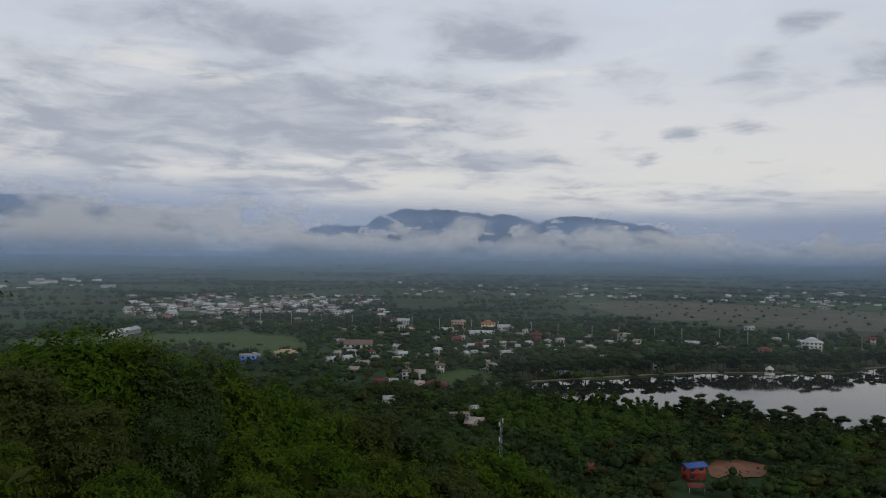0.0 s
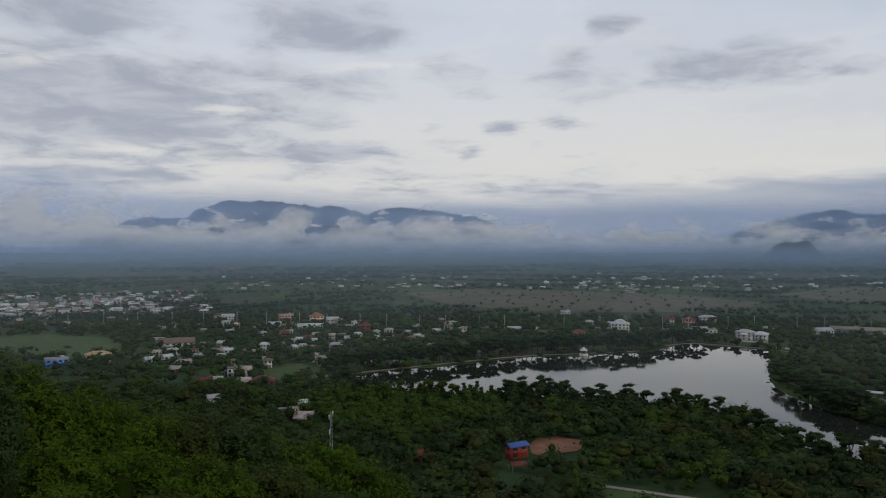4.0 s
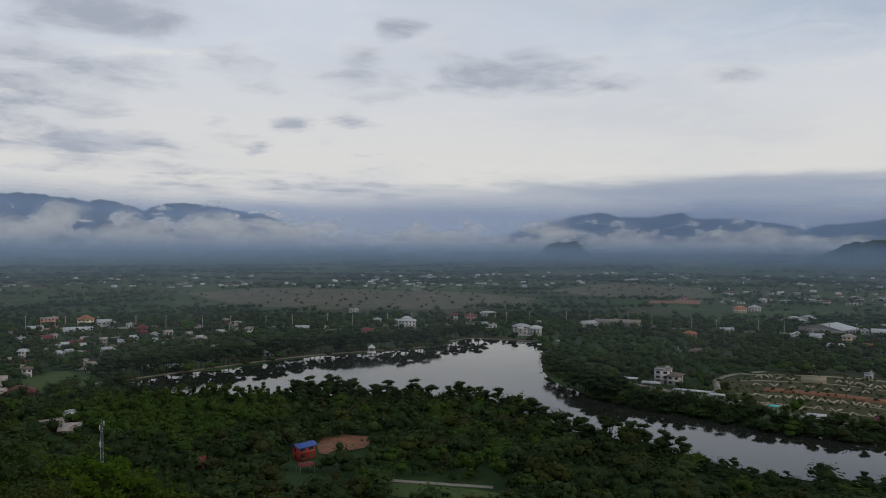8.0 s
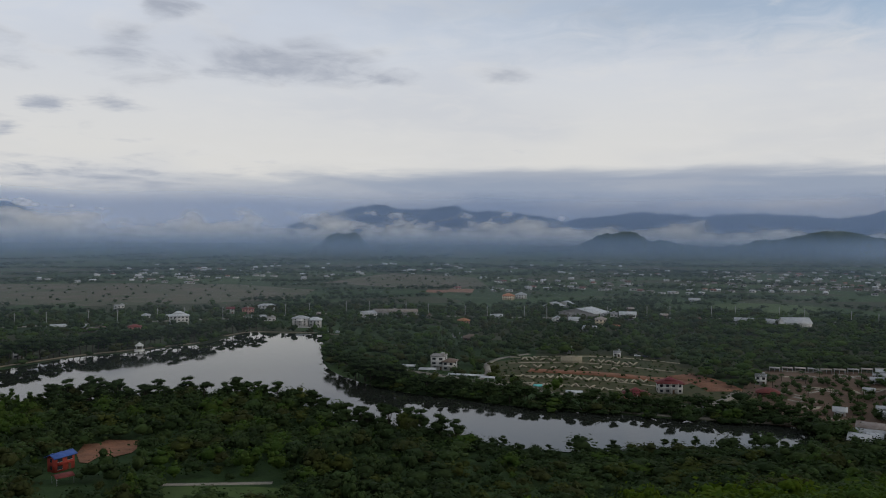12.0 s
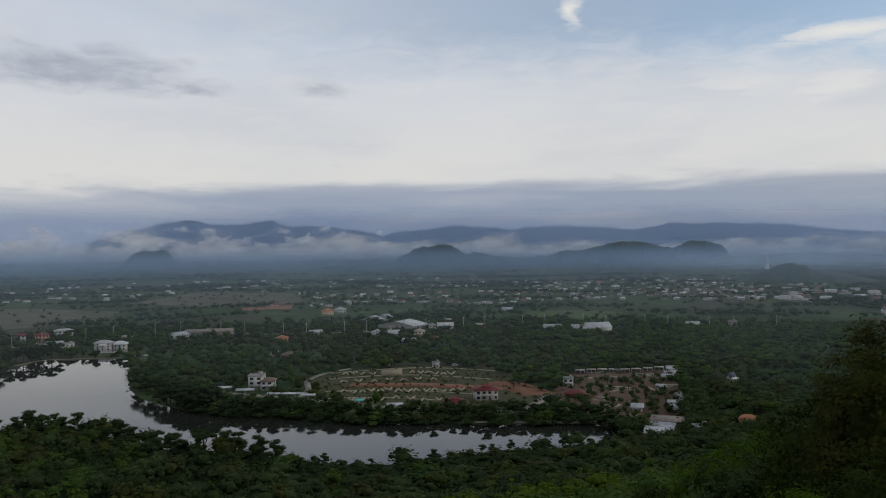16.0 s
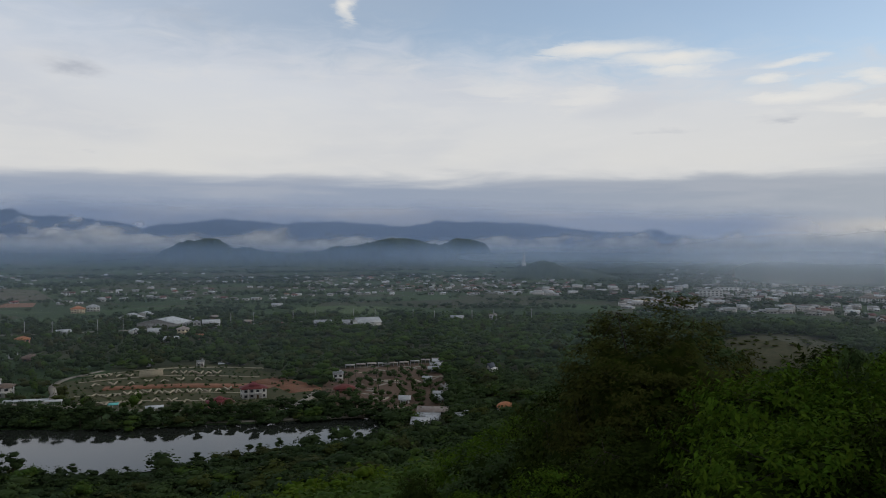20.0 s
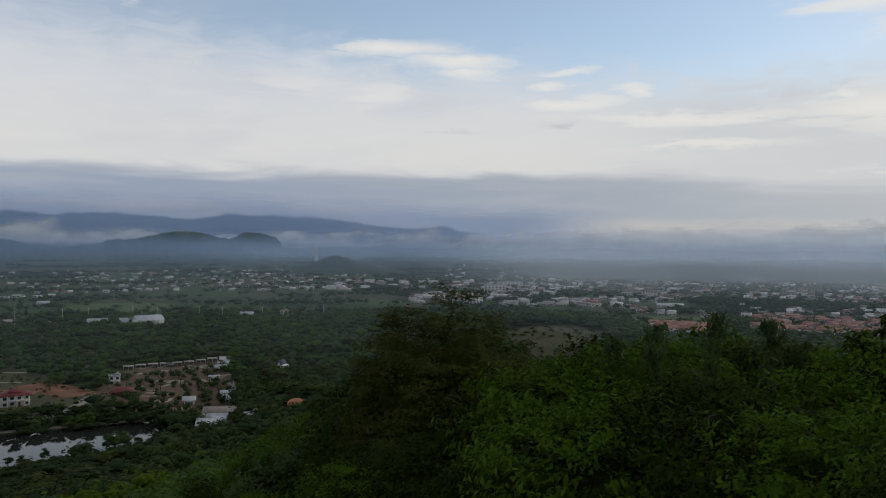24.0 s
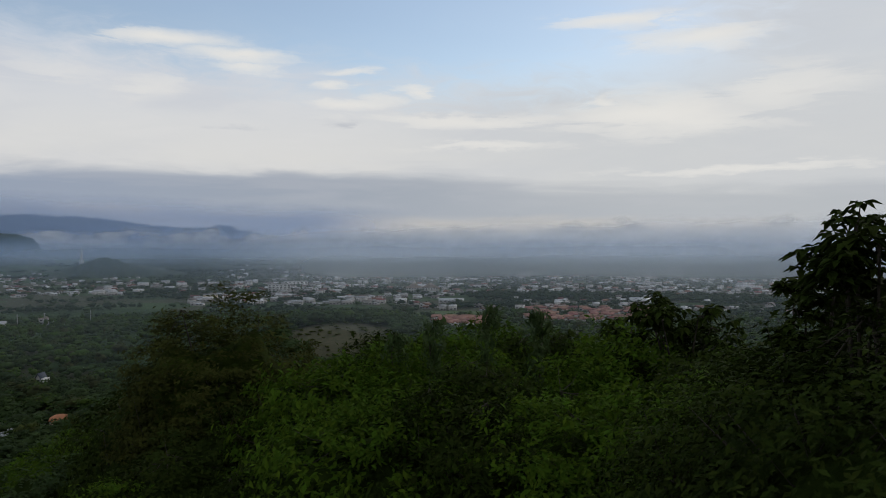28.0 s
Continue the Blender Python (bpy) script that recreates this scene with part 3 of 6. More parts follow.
# ---- mountains and mist ----
def mountain(label, dist, depth, crest, seed, base=-6.0, craggy=1.7):
    """A ridge at that distance whose skyline passes through crest: pairs of bearing and elevation angle."""
    ca, ce = [q[0] for q in crest], [q[1] for q in crest]
    a0, a1 = ca[0] - 1.0, ca[-1] + 1.0
    na, nr = max(50, int((a1 - a0) * 14)), 20
    line = np.linspace(a0, a1, na)
    tall = dist * np.tan(np.radians(np.interp(line, ca, ce))) + EYE - base
    ease = np.hanning(9) / np.hanning(9).sum()
    tall = np.convolve(np.pad(tall, 4, mode="edge"), ease, "valid") * np.clip((line - a0) / 1.0, 0, 1) ** 0.6 * np.clip((a1 - line) / 1.0, 0, 1) ** 0.6
    aa, rr = np.meshgrid(line, np.linspace(-1, 1, nr), indexing="ij")
    top = np.repeat(tall[:, None], nr, 1)
    r = dist + rr * depth
    x, y = r * np.sin(np.radians(aa)), r * np.cos(np.radians(aa))
    rough = np.array([noise.fractal(Vector((px * 0.0045, py * 0.0045, seed)), 0.85, 2.1, 6) for px, py in zip(x.ravel(), y.ravel())]).reshape(x.shape)
    small = np.array([noise.fractal(Vector((px * 0.016, py * 0.016, seed + 9)), 0.7, 2.1, 5) for px, py in zip(x.ravel(), y.ravel())]).reshape(x.shape)
    z = base + top * (np.cos(rr * math.pi) * 0.5 + 0.5) ** 0.8 * (1 + 0.07 * rough * np.abs(rr)) + craggy * (3.0 * rough + 7.0 * small) * np.clip(top / 60, 0, 1)
    i, j = np.meshgrid(np.arange(na - 1), np.arange(nr - 1), indexing="ij")
    f = np.stack((i * nr + j, (i + 1) * nr + j, (i + 1) * nr + j + 1, i * nr + j + 1), -1).reshape(-1, 4)
    ob = put("mountain", make_mesh("mountain", np.stack((x, y, z), -1).reshape(-1, 3), f, ROCKS, True))
    return tagged(ob, label, "mountain", group="hills round the valley")


mountain("dark wooded mountain rising out of white cloud", 4560, 240, [(-12.0, 0.5), (-9.2, 1.85), (-7.7, 2.1), (-5.7, 2.0), (-4.9, 2.6), (-3.1, 3.2), (-0.5, 3.35), (1.3, 3.1), (2.8, 2.95), (5.2, 2.9), (6.3, 2.55), (8.5, 1.4)], 1)
mountain("long shoulder of a wooded mountain above the cloud", 4620, 200, [(5.0, 1.5), (7.7, 2.65), (9.3, 2.9), (11.2, 2.65), (13.4, 2.4), (15.4, 2.05), (16.6, 1.2)], 11)
mountain("faint blue mountain behind drifting cloud", 4720, 180, [(-44, 3.2), (-36, 3.9), (-29.4, 3.5), (-25.6, 3.6), (-23.8, 3.05), (-21, 2.9), (-18, 2.3)], 2, craggy=0.6)
mountain("dim blue ridge half hidden in mist", 4600, 230, [(32.5, 0.8), (33.7, 1.35), (36.0, 1.8), (38.2, 2.35), (39.1, 2.45), (40.9, 2.05), (42.5, 2.15), (44.7, 2.35), (45.7, 1.95), (47.7, 1.93), (49.5, 1.75), (51.6, 1.45), (54, 0.9)], 3)
mountain("long blue wooded ridge below a cloud bank", 4640, 230, [(50.0, 0.7), (53.4, 1.4), (55.7, 1.66), (57.9, 1.88), (59.9, 1.78), (61.8, 1.48), (63.3, 1.72), (66.0, 1.75), (68.4, 1.65), (70.4, 1.3), (73, 0.7)], 4)
mountain("broad blue mountain below a cloud bank", 4650, 230, [(68.0, 0.8), (69.5, 1.15), (71.5, 1.55), (72.8, 1.85), (76.5, 1.78), (78.9, 1.7), (80.5, 1.53), (82.1, 1.3), (84.1, 1.12), (85.7, 0.92), (87.3, 1.06), (88.4, 1.1), (89.6, 0.75), (91.1, 0.36), (94.0, -0.1), (97, -0.6)], 5)
mountain("small round hill in the haze", 3450, 120, [(34.0, -1.2), (34.6, -0.5), (35.3, 0.2), (36.3, 0.43), (37.4, 0.33), (38.2, -0.5), (38.8, -1.2)], 6)
mountain("steep wooded limestone hill", 3400, 160, [(51.8, -1.6), (53.8, -0.37), (55.3, 0.37), (56.8, 0.49), (57.5, 0.34), (58.3, -0.1), (59.8, -0.22), (61.8, -0.58), (64.2, -1.1)], 7)
mountain("long wooded hill with a steep round end", 3380, 170, [(60.0, -1.1), (64.2, -0.38), (66.6, 0.02), (69.5, 0.56), (71.5, 0.44), (73.2, 0.0), (74.0, 0.44), (75.2, 0.56), (76.3, 0.15), (77.1, -0.79), (77.6, -1.5)], 8)
mountain("low dark wooded hill before the mountains", 2060, 70, [(77.0, -2.3), (78.9, -1.4), (80.5, -1.1), (82.2, -1.3), (83.8, -1.8), (85.5, -2.1)], 9)
mountain("low wooded rise in the haze", 2950, 80, [(80.5, -1.5), (82.6, -1.15), (84.5, -0.86), (86.1, -0.97), (89.2, -1.25), (91.5, -1.5)], 12)
mountain("low wooded rise behind the town", 2480, 60, [(82.0, -1.9), (86.4, -1.5), (89.6, -1.75), (94.4, -1.5), (100.1, -1.65), (104.2, -1.4), (110, -1.65), (118, -1.8), (126, -2.0)], 10)


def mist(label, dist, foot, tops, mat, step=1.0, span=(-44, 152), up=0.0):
    """A curved upright sheet standing in for mist: foot and tops (bearing, elevation angle) give its height; up: how
    far its normals are tipped skyward to brighten it.
    """
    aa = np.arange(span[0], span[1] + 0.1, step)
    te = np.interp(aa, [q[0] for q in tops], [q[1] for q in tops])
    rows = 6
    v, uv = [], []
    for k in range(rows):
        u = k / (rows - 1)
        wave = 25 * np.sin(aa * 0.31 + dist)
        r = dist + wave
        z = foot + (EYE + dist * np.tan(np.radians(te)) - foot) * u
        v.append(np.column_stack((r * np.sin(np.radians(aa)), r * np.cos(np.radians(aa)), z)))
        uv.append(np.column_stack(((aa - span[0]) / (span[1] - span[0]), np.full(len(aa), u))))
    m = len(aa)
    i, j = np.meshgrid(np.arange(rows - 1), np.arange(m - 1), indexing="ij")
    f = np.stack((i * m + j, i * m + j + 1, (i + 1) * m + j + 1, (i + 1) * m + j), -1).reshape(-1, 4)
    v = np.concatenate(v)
    # Normals tipped towards the sky make the flat sheet look brighter
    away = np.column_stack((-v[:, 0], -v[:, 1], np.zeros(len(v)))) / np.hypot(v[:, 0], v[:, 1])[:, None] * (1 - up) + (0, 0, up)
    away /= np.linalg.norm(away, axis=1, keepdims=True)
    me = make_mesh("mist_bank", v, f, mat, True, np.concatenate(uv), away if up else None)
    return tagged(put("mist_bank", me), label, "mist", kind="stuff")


# Tinted see-through sheets at growing distances stand in for the aerial haze
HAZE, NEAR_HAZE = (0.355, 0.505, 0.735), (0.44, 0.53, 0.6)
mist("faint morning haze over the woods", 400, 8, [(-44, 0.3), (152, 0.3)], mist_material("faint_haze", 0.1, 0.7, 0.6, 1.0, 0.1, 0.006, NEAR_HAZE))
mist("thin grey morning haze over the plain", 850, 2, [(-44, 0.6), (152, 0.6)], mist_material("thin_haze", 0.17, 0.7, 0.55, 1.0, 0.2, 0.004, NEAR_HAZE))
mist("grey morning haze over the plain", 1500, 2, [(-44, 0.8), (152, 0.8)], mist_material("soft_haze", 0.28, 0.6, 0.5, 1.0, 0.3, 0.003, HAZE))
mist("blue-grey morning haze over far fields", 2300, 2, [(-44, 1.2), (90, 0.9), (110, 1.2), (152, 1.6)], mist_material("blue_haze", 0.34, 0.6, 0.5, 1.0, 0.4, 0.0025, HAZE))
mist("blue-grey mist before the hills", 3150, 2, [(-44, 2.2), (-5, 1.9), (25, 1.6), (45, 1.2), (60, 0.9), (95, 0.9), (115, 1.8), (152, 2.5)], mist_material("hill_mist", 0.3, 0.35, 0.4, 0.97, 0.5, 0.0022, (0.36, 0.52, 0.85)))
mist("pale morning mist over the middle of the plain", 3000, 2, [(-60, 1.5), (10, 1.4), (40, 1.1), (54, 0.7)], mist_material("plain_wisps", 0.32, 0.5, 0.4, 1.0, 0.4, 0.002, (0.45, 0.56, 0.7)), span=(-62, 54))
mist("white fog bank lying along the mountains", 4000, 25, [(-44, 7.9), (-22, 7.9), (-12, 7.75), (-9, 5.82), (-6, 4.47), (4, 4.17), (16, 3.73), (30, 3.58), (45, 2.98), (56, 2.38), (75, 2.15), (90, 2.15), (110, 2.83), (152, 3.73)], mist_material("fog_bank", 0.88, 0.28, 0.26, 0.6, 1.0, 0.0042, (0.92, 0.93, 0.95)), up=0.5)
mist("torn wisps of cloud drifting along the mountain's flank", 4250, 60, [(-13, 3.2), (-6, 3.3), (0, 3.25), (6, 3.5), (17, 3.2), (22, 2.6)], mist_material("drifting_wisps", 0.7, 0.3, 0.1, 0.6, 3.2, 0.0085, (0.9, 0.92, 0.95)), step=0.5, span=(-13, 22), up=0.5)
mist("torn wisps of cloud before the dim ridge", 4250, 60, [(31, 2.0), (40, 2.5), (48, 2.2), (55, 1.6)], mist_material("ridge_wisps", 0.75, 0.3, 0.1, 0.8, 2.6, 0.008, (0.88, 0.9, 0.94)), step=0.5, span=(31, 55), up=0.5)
mist("blue-tinted haze sheet before the mountains", 4300, 30, [(-44, 6.5), (-22, 6.0), (-4, 5.0), (20, 4.0), (45, 3.6), (75, 3.6), (104, 2.6)], mist_material("mountain_air", 0.74, 0.0, 0.6, 1.0, 0.2, 0.002, (0.41, 0.55, 0.83)), span=(-44, 104))
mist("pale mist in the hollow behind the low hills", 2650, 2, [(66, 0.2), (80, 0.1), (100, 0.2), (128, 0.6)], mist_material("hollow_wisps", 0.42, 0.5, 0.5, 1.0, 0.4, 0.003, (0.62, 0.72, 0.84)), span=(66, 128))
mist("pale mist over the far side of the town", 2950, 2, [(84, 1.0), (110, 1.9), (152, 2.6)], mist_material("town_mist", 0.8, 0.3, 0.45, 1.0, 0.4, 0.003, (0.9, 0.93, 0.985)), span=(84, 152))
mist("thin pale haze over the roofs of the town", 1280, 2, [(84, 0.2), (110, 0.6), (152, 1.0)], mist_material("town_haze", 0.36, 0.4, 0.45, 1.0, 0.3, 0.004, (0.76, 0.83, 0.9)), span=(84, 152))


# ---- buildings ----
TAKEN = set()


def take(a, r, w, ahead=5.0):
    """Keep trees off a building and off a short stretch before it."""
    half = w / 2 + 2
    for back in np.arange(-w * 0.3, ahead, 4.0):
        x, y = polar_xy(a, r - back)
        side = Vector((math.cos(radians(a)), -math.sin(radians(a))))
        for k in np.arange(-half, half + 0.1, 3.0):
            TAKEN.add((int((x + side.x * k) // 5), int((y + side.y * k) // 5)))


def free(x, y, a=None, r=None):
    return np.array([(int(px // 5), int(py // 5)) not in TAKEN for px, py in zip(np.ravel(x), np.ravel(y))], bool).reshape(np.shape(x))


PANE = Shape().box(0, 0, 0, 1, 1, 1).mesh("window", GLASS)
LEAF_DOOR = Shape().box(0, 0, 0, 1, 1, 1).mesh("door", WOOD)
LEDGE = Shape().box(0, 0, 0, 1, 1, 1).mesh("sill", GREY)


def piece(name, me, parent, at, size, label=""):
    ob = put(name, me, parent, label=label)
    ob.matrix_basis = Matrix.Translation(at) @ Matrix.Diagonal((*size, 1))
    return ob


def house(a, r, w, d, storeys, roof, wall, cover, turn, label, group="houses of the town", category="house", windows=True, name="house", storey=2.8, z=None):
    """A building with its front towards the camera, turned by so many degrees: walls, roof, windows with sills, and a door."""
    if 65.5 < a < 76 and 355 < r < 545:
        w, d, storey = w * 0.76, d * 0.74, min(storey, 2.5)
    if 560 < r < 1000 and w < 24:
        w, d = w * 0.82, d * 0.85
    if storeys == 1 and w * d > 350:
        storey = 6.0
    place = polar(a, r)
    base = new(name)
    base.matrix_basis = Matrix.Translation((place.x, place.y, place.z - 0.3)) @ Matrix.Rotation(radians(-a + turn), 4, "Z")
    tagged(base, label, category, group)
    take(a, r, max(w, d), 24 if r < 345 and a > 12 else 13 if 20 < a < 36 else 5)
    h = storeys * storey + 0.3
    body = Shape().box(0, 0, 0, w, d, h)
    if roof == "gable":
        rise = min(d * 0.24, 4.5)
        body.raw([(sx * w / 2, sy * d / 2, h) for sx in (-1, 1) for sy in (-1, 1)] + [(-w / 2, 0, h + rise), (w / 2, 0, h + rise)], t=[(1, 0, 4), (2, 3, 5)])
        top = Shape().gable(0, 0, h, w, d, rise, 0.22, 0.8)
        for sx in (-1, 0, 1):
            top.box(sx * w * 0.45, 0, h + rise + 0.1, w * 0.1, 0.5, 0.2)
    elif roof == "hip":
        top = Shape().hip(0, 0, h, w, d, min(w, d) * 0.26, 0.25, 0.9)
        if storeys > 2:
            top.hip(0, 0, h + min(w, d) * 0.2, w * 0.5, d * 0.5, min(w, d) * 0.18, 0.25, 0.5)
    elif roof == "aframe":
        top = Shape().gable(0, 0, h * 0.45, w, d, d * 0.9, 0.25, 0.8)
        body.raw([(sx * w / 2, sy * d / 2, h * 0.45) for sx in (-1, 1) for sy in (-1, 1)] + [(-w / 2, 0, h * 0.45 + d * 0.85), (w / 2, 0, h * 0.45 + d * 0.85)], t=[(1, 0, 4), (2, 3, 5)])
    else:
        top = Shape().box(0, 0, h, w + 0.5, d + 0.5, 0.25)
        for sx, sy, ww, dd in ((0, -1, w + 0.5, 0.2), (0, 1, w + 0.5, 0.2), (-1, 0, 0.2, d + 0.1), (1, 0, 0.2, d + 0.1)):
            top.box(sx * (w / 2 + 0.15), sy * (d / 2 + 0.15), h + 0.25, ww, dd, 0.6)
        top.box(w * 0.25, d * 0.1, h + 0.25, min(3, w * 0.25), min(3, d * 0.3), 1.8)
    part("wall", body, wall, base)
    part("roof", top, cover, base)
    if storeys > 1:
        part("balcony", Shape().box(0, -d / 2 - 0.5, storey + 0.1, w * 0.7, 1.0, 0.18).box(0, -d / 2 - 0.95, storey + 0.28, w * 0.7, 0.08, 0.8), wall, base)
    else:
        porch = Shape().box(0, -d / 2 - 1.0, storey * 0.86, w * 0.6, 2.2, 0.12)
        for sx in (-1, 1):
            porch.box(sx * w * 0.28, -d / 2 - 1.9, 0, 0.16, 0.16, storey * 0.86)
        part("porch", porch, cover, base)
    if windows:
        count = max(2, min(6, int(w / 3.2)))
        for s in range(storeys):
            for k in range(count):
                x = (k + 0.5 - count / 2) * w / count
                if s == 0 and k == count // 2:
                    piece("door", LEAF_DOOR, base, (x, -d / 2, 0.3), (1.1, 0.16, 2.1))
                    continue
                pane = piece("window", PANE, base, (x, -d / 2, s * storey + 1.2), (w / count * 0.5, 0.16, 1.3))
                if r < 560:
                    ledge = piece("sill", LEDGE, pane, (0, -0.7, -0.08), (1.12, 1.0, 0.08))
            for sx in (-1, 1):
                piece("window", PANE, base, (sx * w / 2, 0, s * storey + 1.2), (0.16, d * 0.25, 1.3))
    return base


house(-13.68, 623, 18.0, 9, 2, "flat", BLUE, GREY, 8, "two-storey blue painted house with a flat roof")
house(-11.17, 637, 20.9, 12, 2, "hip", CREAM, TAN, 0, "cream two-storey house with a shallow tan roof")
house(-7.61, 1080, 11.9, 10, 2, "flat", WHITE, TIN, 0, "white two-storey house with a flat roof")
house(-2.81, 939, 16.6, 12, 2, "gable", WHITE, TIN, 0, "white two-storey shop house with a pale roof")
house(-3.46, 963, 11.0, 10, 2, "hip", WHITE, RED, 0, "white house with a dark red roof")
house(-2.26, 847, 10.0, 10, 2, "gable", WHITE, RED, 90, "white gabled house with a red roof")
house(1.20, 907, 20.1, 12, 3, "flat", PINK, GREY, 0, "pale pink three-storey shop house")
house(3.36, 886, 18.9, 12, 3, "hip", CREAM, ORANGE, 0, "yellow three-storey house with a stepped roof")
house(4.48, 876, 15.6, 12, 2, "gable", WHITE, TIN, 0, "white two-storey house with a pale metal roof")
house(1.43, 845, 14.0, 14, 1, "hip", WHITE, ORANGE, 0, "low house with a bright orange tiled roof")
house(0.40, 865, 15.7, 10, 1, "gable", WHITE, TIN, 0, "low row of white shops with metal roofs")
house(2.91, 828, 25.0, 12, 1, "gable", WHITE, TIN, 0, "long white shed with a pale metal roof")
house(0.88, 772, 15.5, 12, 1, "gable", GREY, RED, 0, "low grey house with a red metal roof")
house(2.75, 721, 11.9, 12, 1, "gable", WHITE, RED, 5, "low white house with a red metal roof")
house(0.61, 666, 7.0, 7, 1, "gable", GREY, TEAL, 0, "small house with a teal metal roof")
house(1.73, 663, 4.0, 7, 1, "gable", GREY, TIN, 30, "small shed with a white metal roof")
house(-0.45, 498, 14.1, 16, 1, "hip", GREY, RED, 0, "wide low house with a dark red tiled roof")
house(-1.71, 500, 7.7, 8, 1, "gable", GREY, TIN_OLD, 0, "low house with a grey green metal roof")
house(-1.58, 529, 6.3, 8, 2, "gable", WHITE, TIN_OLD, 0, "small white two-storey house")
house(-3.43, 544, 5.8, 8, 1, "gable", WHITE, TIN, 20, "small white gabled house")
house(-2.51, 534, 6.4, 8, 2, "flat", WHITE, TIN_OLD, 0, "small white house with a dark roof")
house(-4.40, 508, 8.7, 8, 1, "gable", WOOD, RED, 0, "wooden house with a rusty red roof")
house(-3.60, 509, 7.2, 8, 1, "gable", WHITE, TIN, 0, "low house with a white metal roof")
house(-6.22, 696, 28.1, 14, 2, "gable", WHITE, BROWN, 0, "long school building with a dark brown roof")
house(-5.82, 640, 9.7, 9, 1, "gable", GREY, TIN, 0, "low house with a pale metal roof")
house(-4.85, 626, 5.8, 8, 1, "gable", WHITE, TIN, 20, "small house with a pale metal roof")
house(-3.27, 649, 19.4, 8, 1, "gable", GREY, TIN_OLD, 0, "long low shed with a grey metal roof")
house(-3.18, 620, 8.4, 8, 1, "gable", GREY, TIN, 0, "low shed with a pale metal roof")
house(-6.56, 596, 8.2, 8, 1, "gable", GREY, TIN, 0, "low shed with a pale metal roof")
house(-3.82, 448, 5.7, 7, 1, "gable", WHITE, TIN, 15, "white farmhouse with a pale metal roof")
house(-3.76, 437, 3.4, 6, 1, "gable", GREY, TIN_OLD, 0, "small shed with a dull metal roof")
house(1.31, 401, 8.6, 9, 1, "gable", WOOD, TIN_OLD, 15, "old wooden house with a grey sheet roof")
house(2.49, 389, 8.0, 9, 1, "gable", WOOD, TIN_OLD, -10, "old wooden house with a weathered grey roof")
house(2.41, 422, 3.7, 7, 1, "gable", WHITE, TIN, 35, "small shed with a bright metal roof")
house(6.03, 840, 6.9, 9, 2, "flat", WHITE, TIN, 0, "narrow white two-storey house")
house(6.85, 775, 11.0, 11, 3, "hip", RED, RED, 0, "tiered red house with red roofs")
house(7.66, 767, 9.0, 9, 1, "gable", WHITE, TIN, 90, "white gabled shed among houses")
house(5.71, 717, 10.7, 9, 1, "gable", GREY, TIN, 0, "low shed with a pale metal roof")
house(6.89, 736, 17.5, 9, 1, "gable", GREY, TIN, 0, "long low shed with a white metal roof")
house(13.03, 785, 15.2, 16, 1, "hip", WOOD, TIN_OLD, 0, "large house with a brown grey roof")
house(13.91, 771, 9.3, 9, 2, "hip", WHITE, TIN_OLD, 0, "white two-storey house with a brown roof")
house(17.80, 802, 21.0, 8, 1, "gable", GREY, TIN, 0, "long roadside shed with a metal roof")
house(19.13, 792, 10.7, 8, 1, "gable", WOOD, TIN, 0, "roadside shed with a metal roof")
house(15.35, 622, 9.2, 9, 2, "hip", WHITE, BROWN, 0, "white two-storey lakeside house with a brown hipped roof")
house(7.26, 563, 8.0, 7, 1, "gable", WOOD, TIN_OLD, 0, "wooden lakeside shack with a sheet roof")
house(8.16, 567, 6.9, 7, 1, "gable", WOOD, TIN, 0, "lakeside shack with a bright sheet roof")
house(9.11, 560, 7.9, 7, 1, "gable", WOOD, TIN, -10, "lakeside shack with a bright sheet roof")
house(38.22, 832, 20.2, 12, 2, "gable", WHITE, TIN, 40, "white gabled hall with a metal roof")
house(40.25, 850, 46.9, 10, 1, "gable", GREY, TIN_OLD, 0, "long low grey building with a metal roof")
house(44.72, 672, 6.2, 7, 1, "gable", WHITE, TIN, 40, "small white gabled house among trees")
house(22.30, 747, 12.6, 10, 2, "hip", PINK, RED, 0, "salmon house with a red tiled roof")
house(25.15, 808, 21.7, 14, 3, "hip", WHITE, TIN, 0, "large white three-storey house with stepped balconies")
house(28.58, 906, 10.3, 9, 2, "gable", WHITE, RED, 0, "white house with a red roof")
house(31.06, 939, 22.7, 10, 2, "hip", WHITE, TIN, 0, "white two-storey house with a pale roof")
house(29.79, 901, 15.7, 10, 2, "hip", PINK, RED, 0, "red-roofed house behind the lake")
house(31.27, 795, 13.9, 10, 2, "flat", WHITE, GREY, 0, "white flat-roofed lakeside house")
house(30.53, 833, 16.8, 10, 1, "gable", WHITE, TIN, 0, "low white lakeside hall")
house(21.32, 980, 13.9, 9, 2, "flat", WHITE, TIN, 0, "white two-storey house with a flat roof")
house(23.01, 852, 9.2, 9, 2, "hip", WHITE, TIN, 0, "small white two-storey house")
house(48.45, 1096, 16.4, 14, 2, "hip", CREAM, ORANGE, 0, "cream house with a tan roof")
house(49.37, 1119, 15.3, 14, 2, "hip", WHITE, TIN, 0, "white house with a grey roof")
house(51.71, 975, 16.0, 28, 1, "gable", WHITE, TIN, 60, "factory hall with a white metal roof")
house(52.57, 994, 16.3, 28, 1, "gable", WHITE, TIN, 60, "factory hall with a pale metal roof")
house(53.88, 865, 32.9, 44, 1, "gable", GREY, TIN, 62, "large factory hall with a broad grey metal roof")
house(52.00, 814, 14.0, 13, 1, "gable", WHITE, TIN, 90, "white gabled hall with a red ridge")
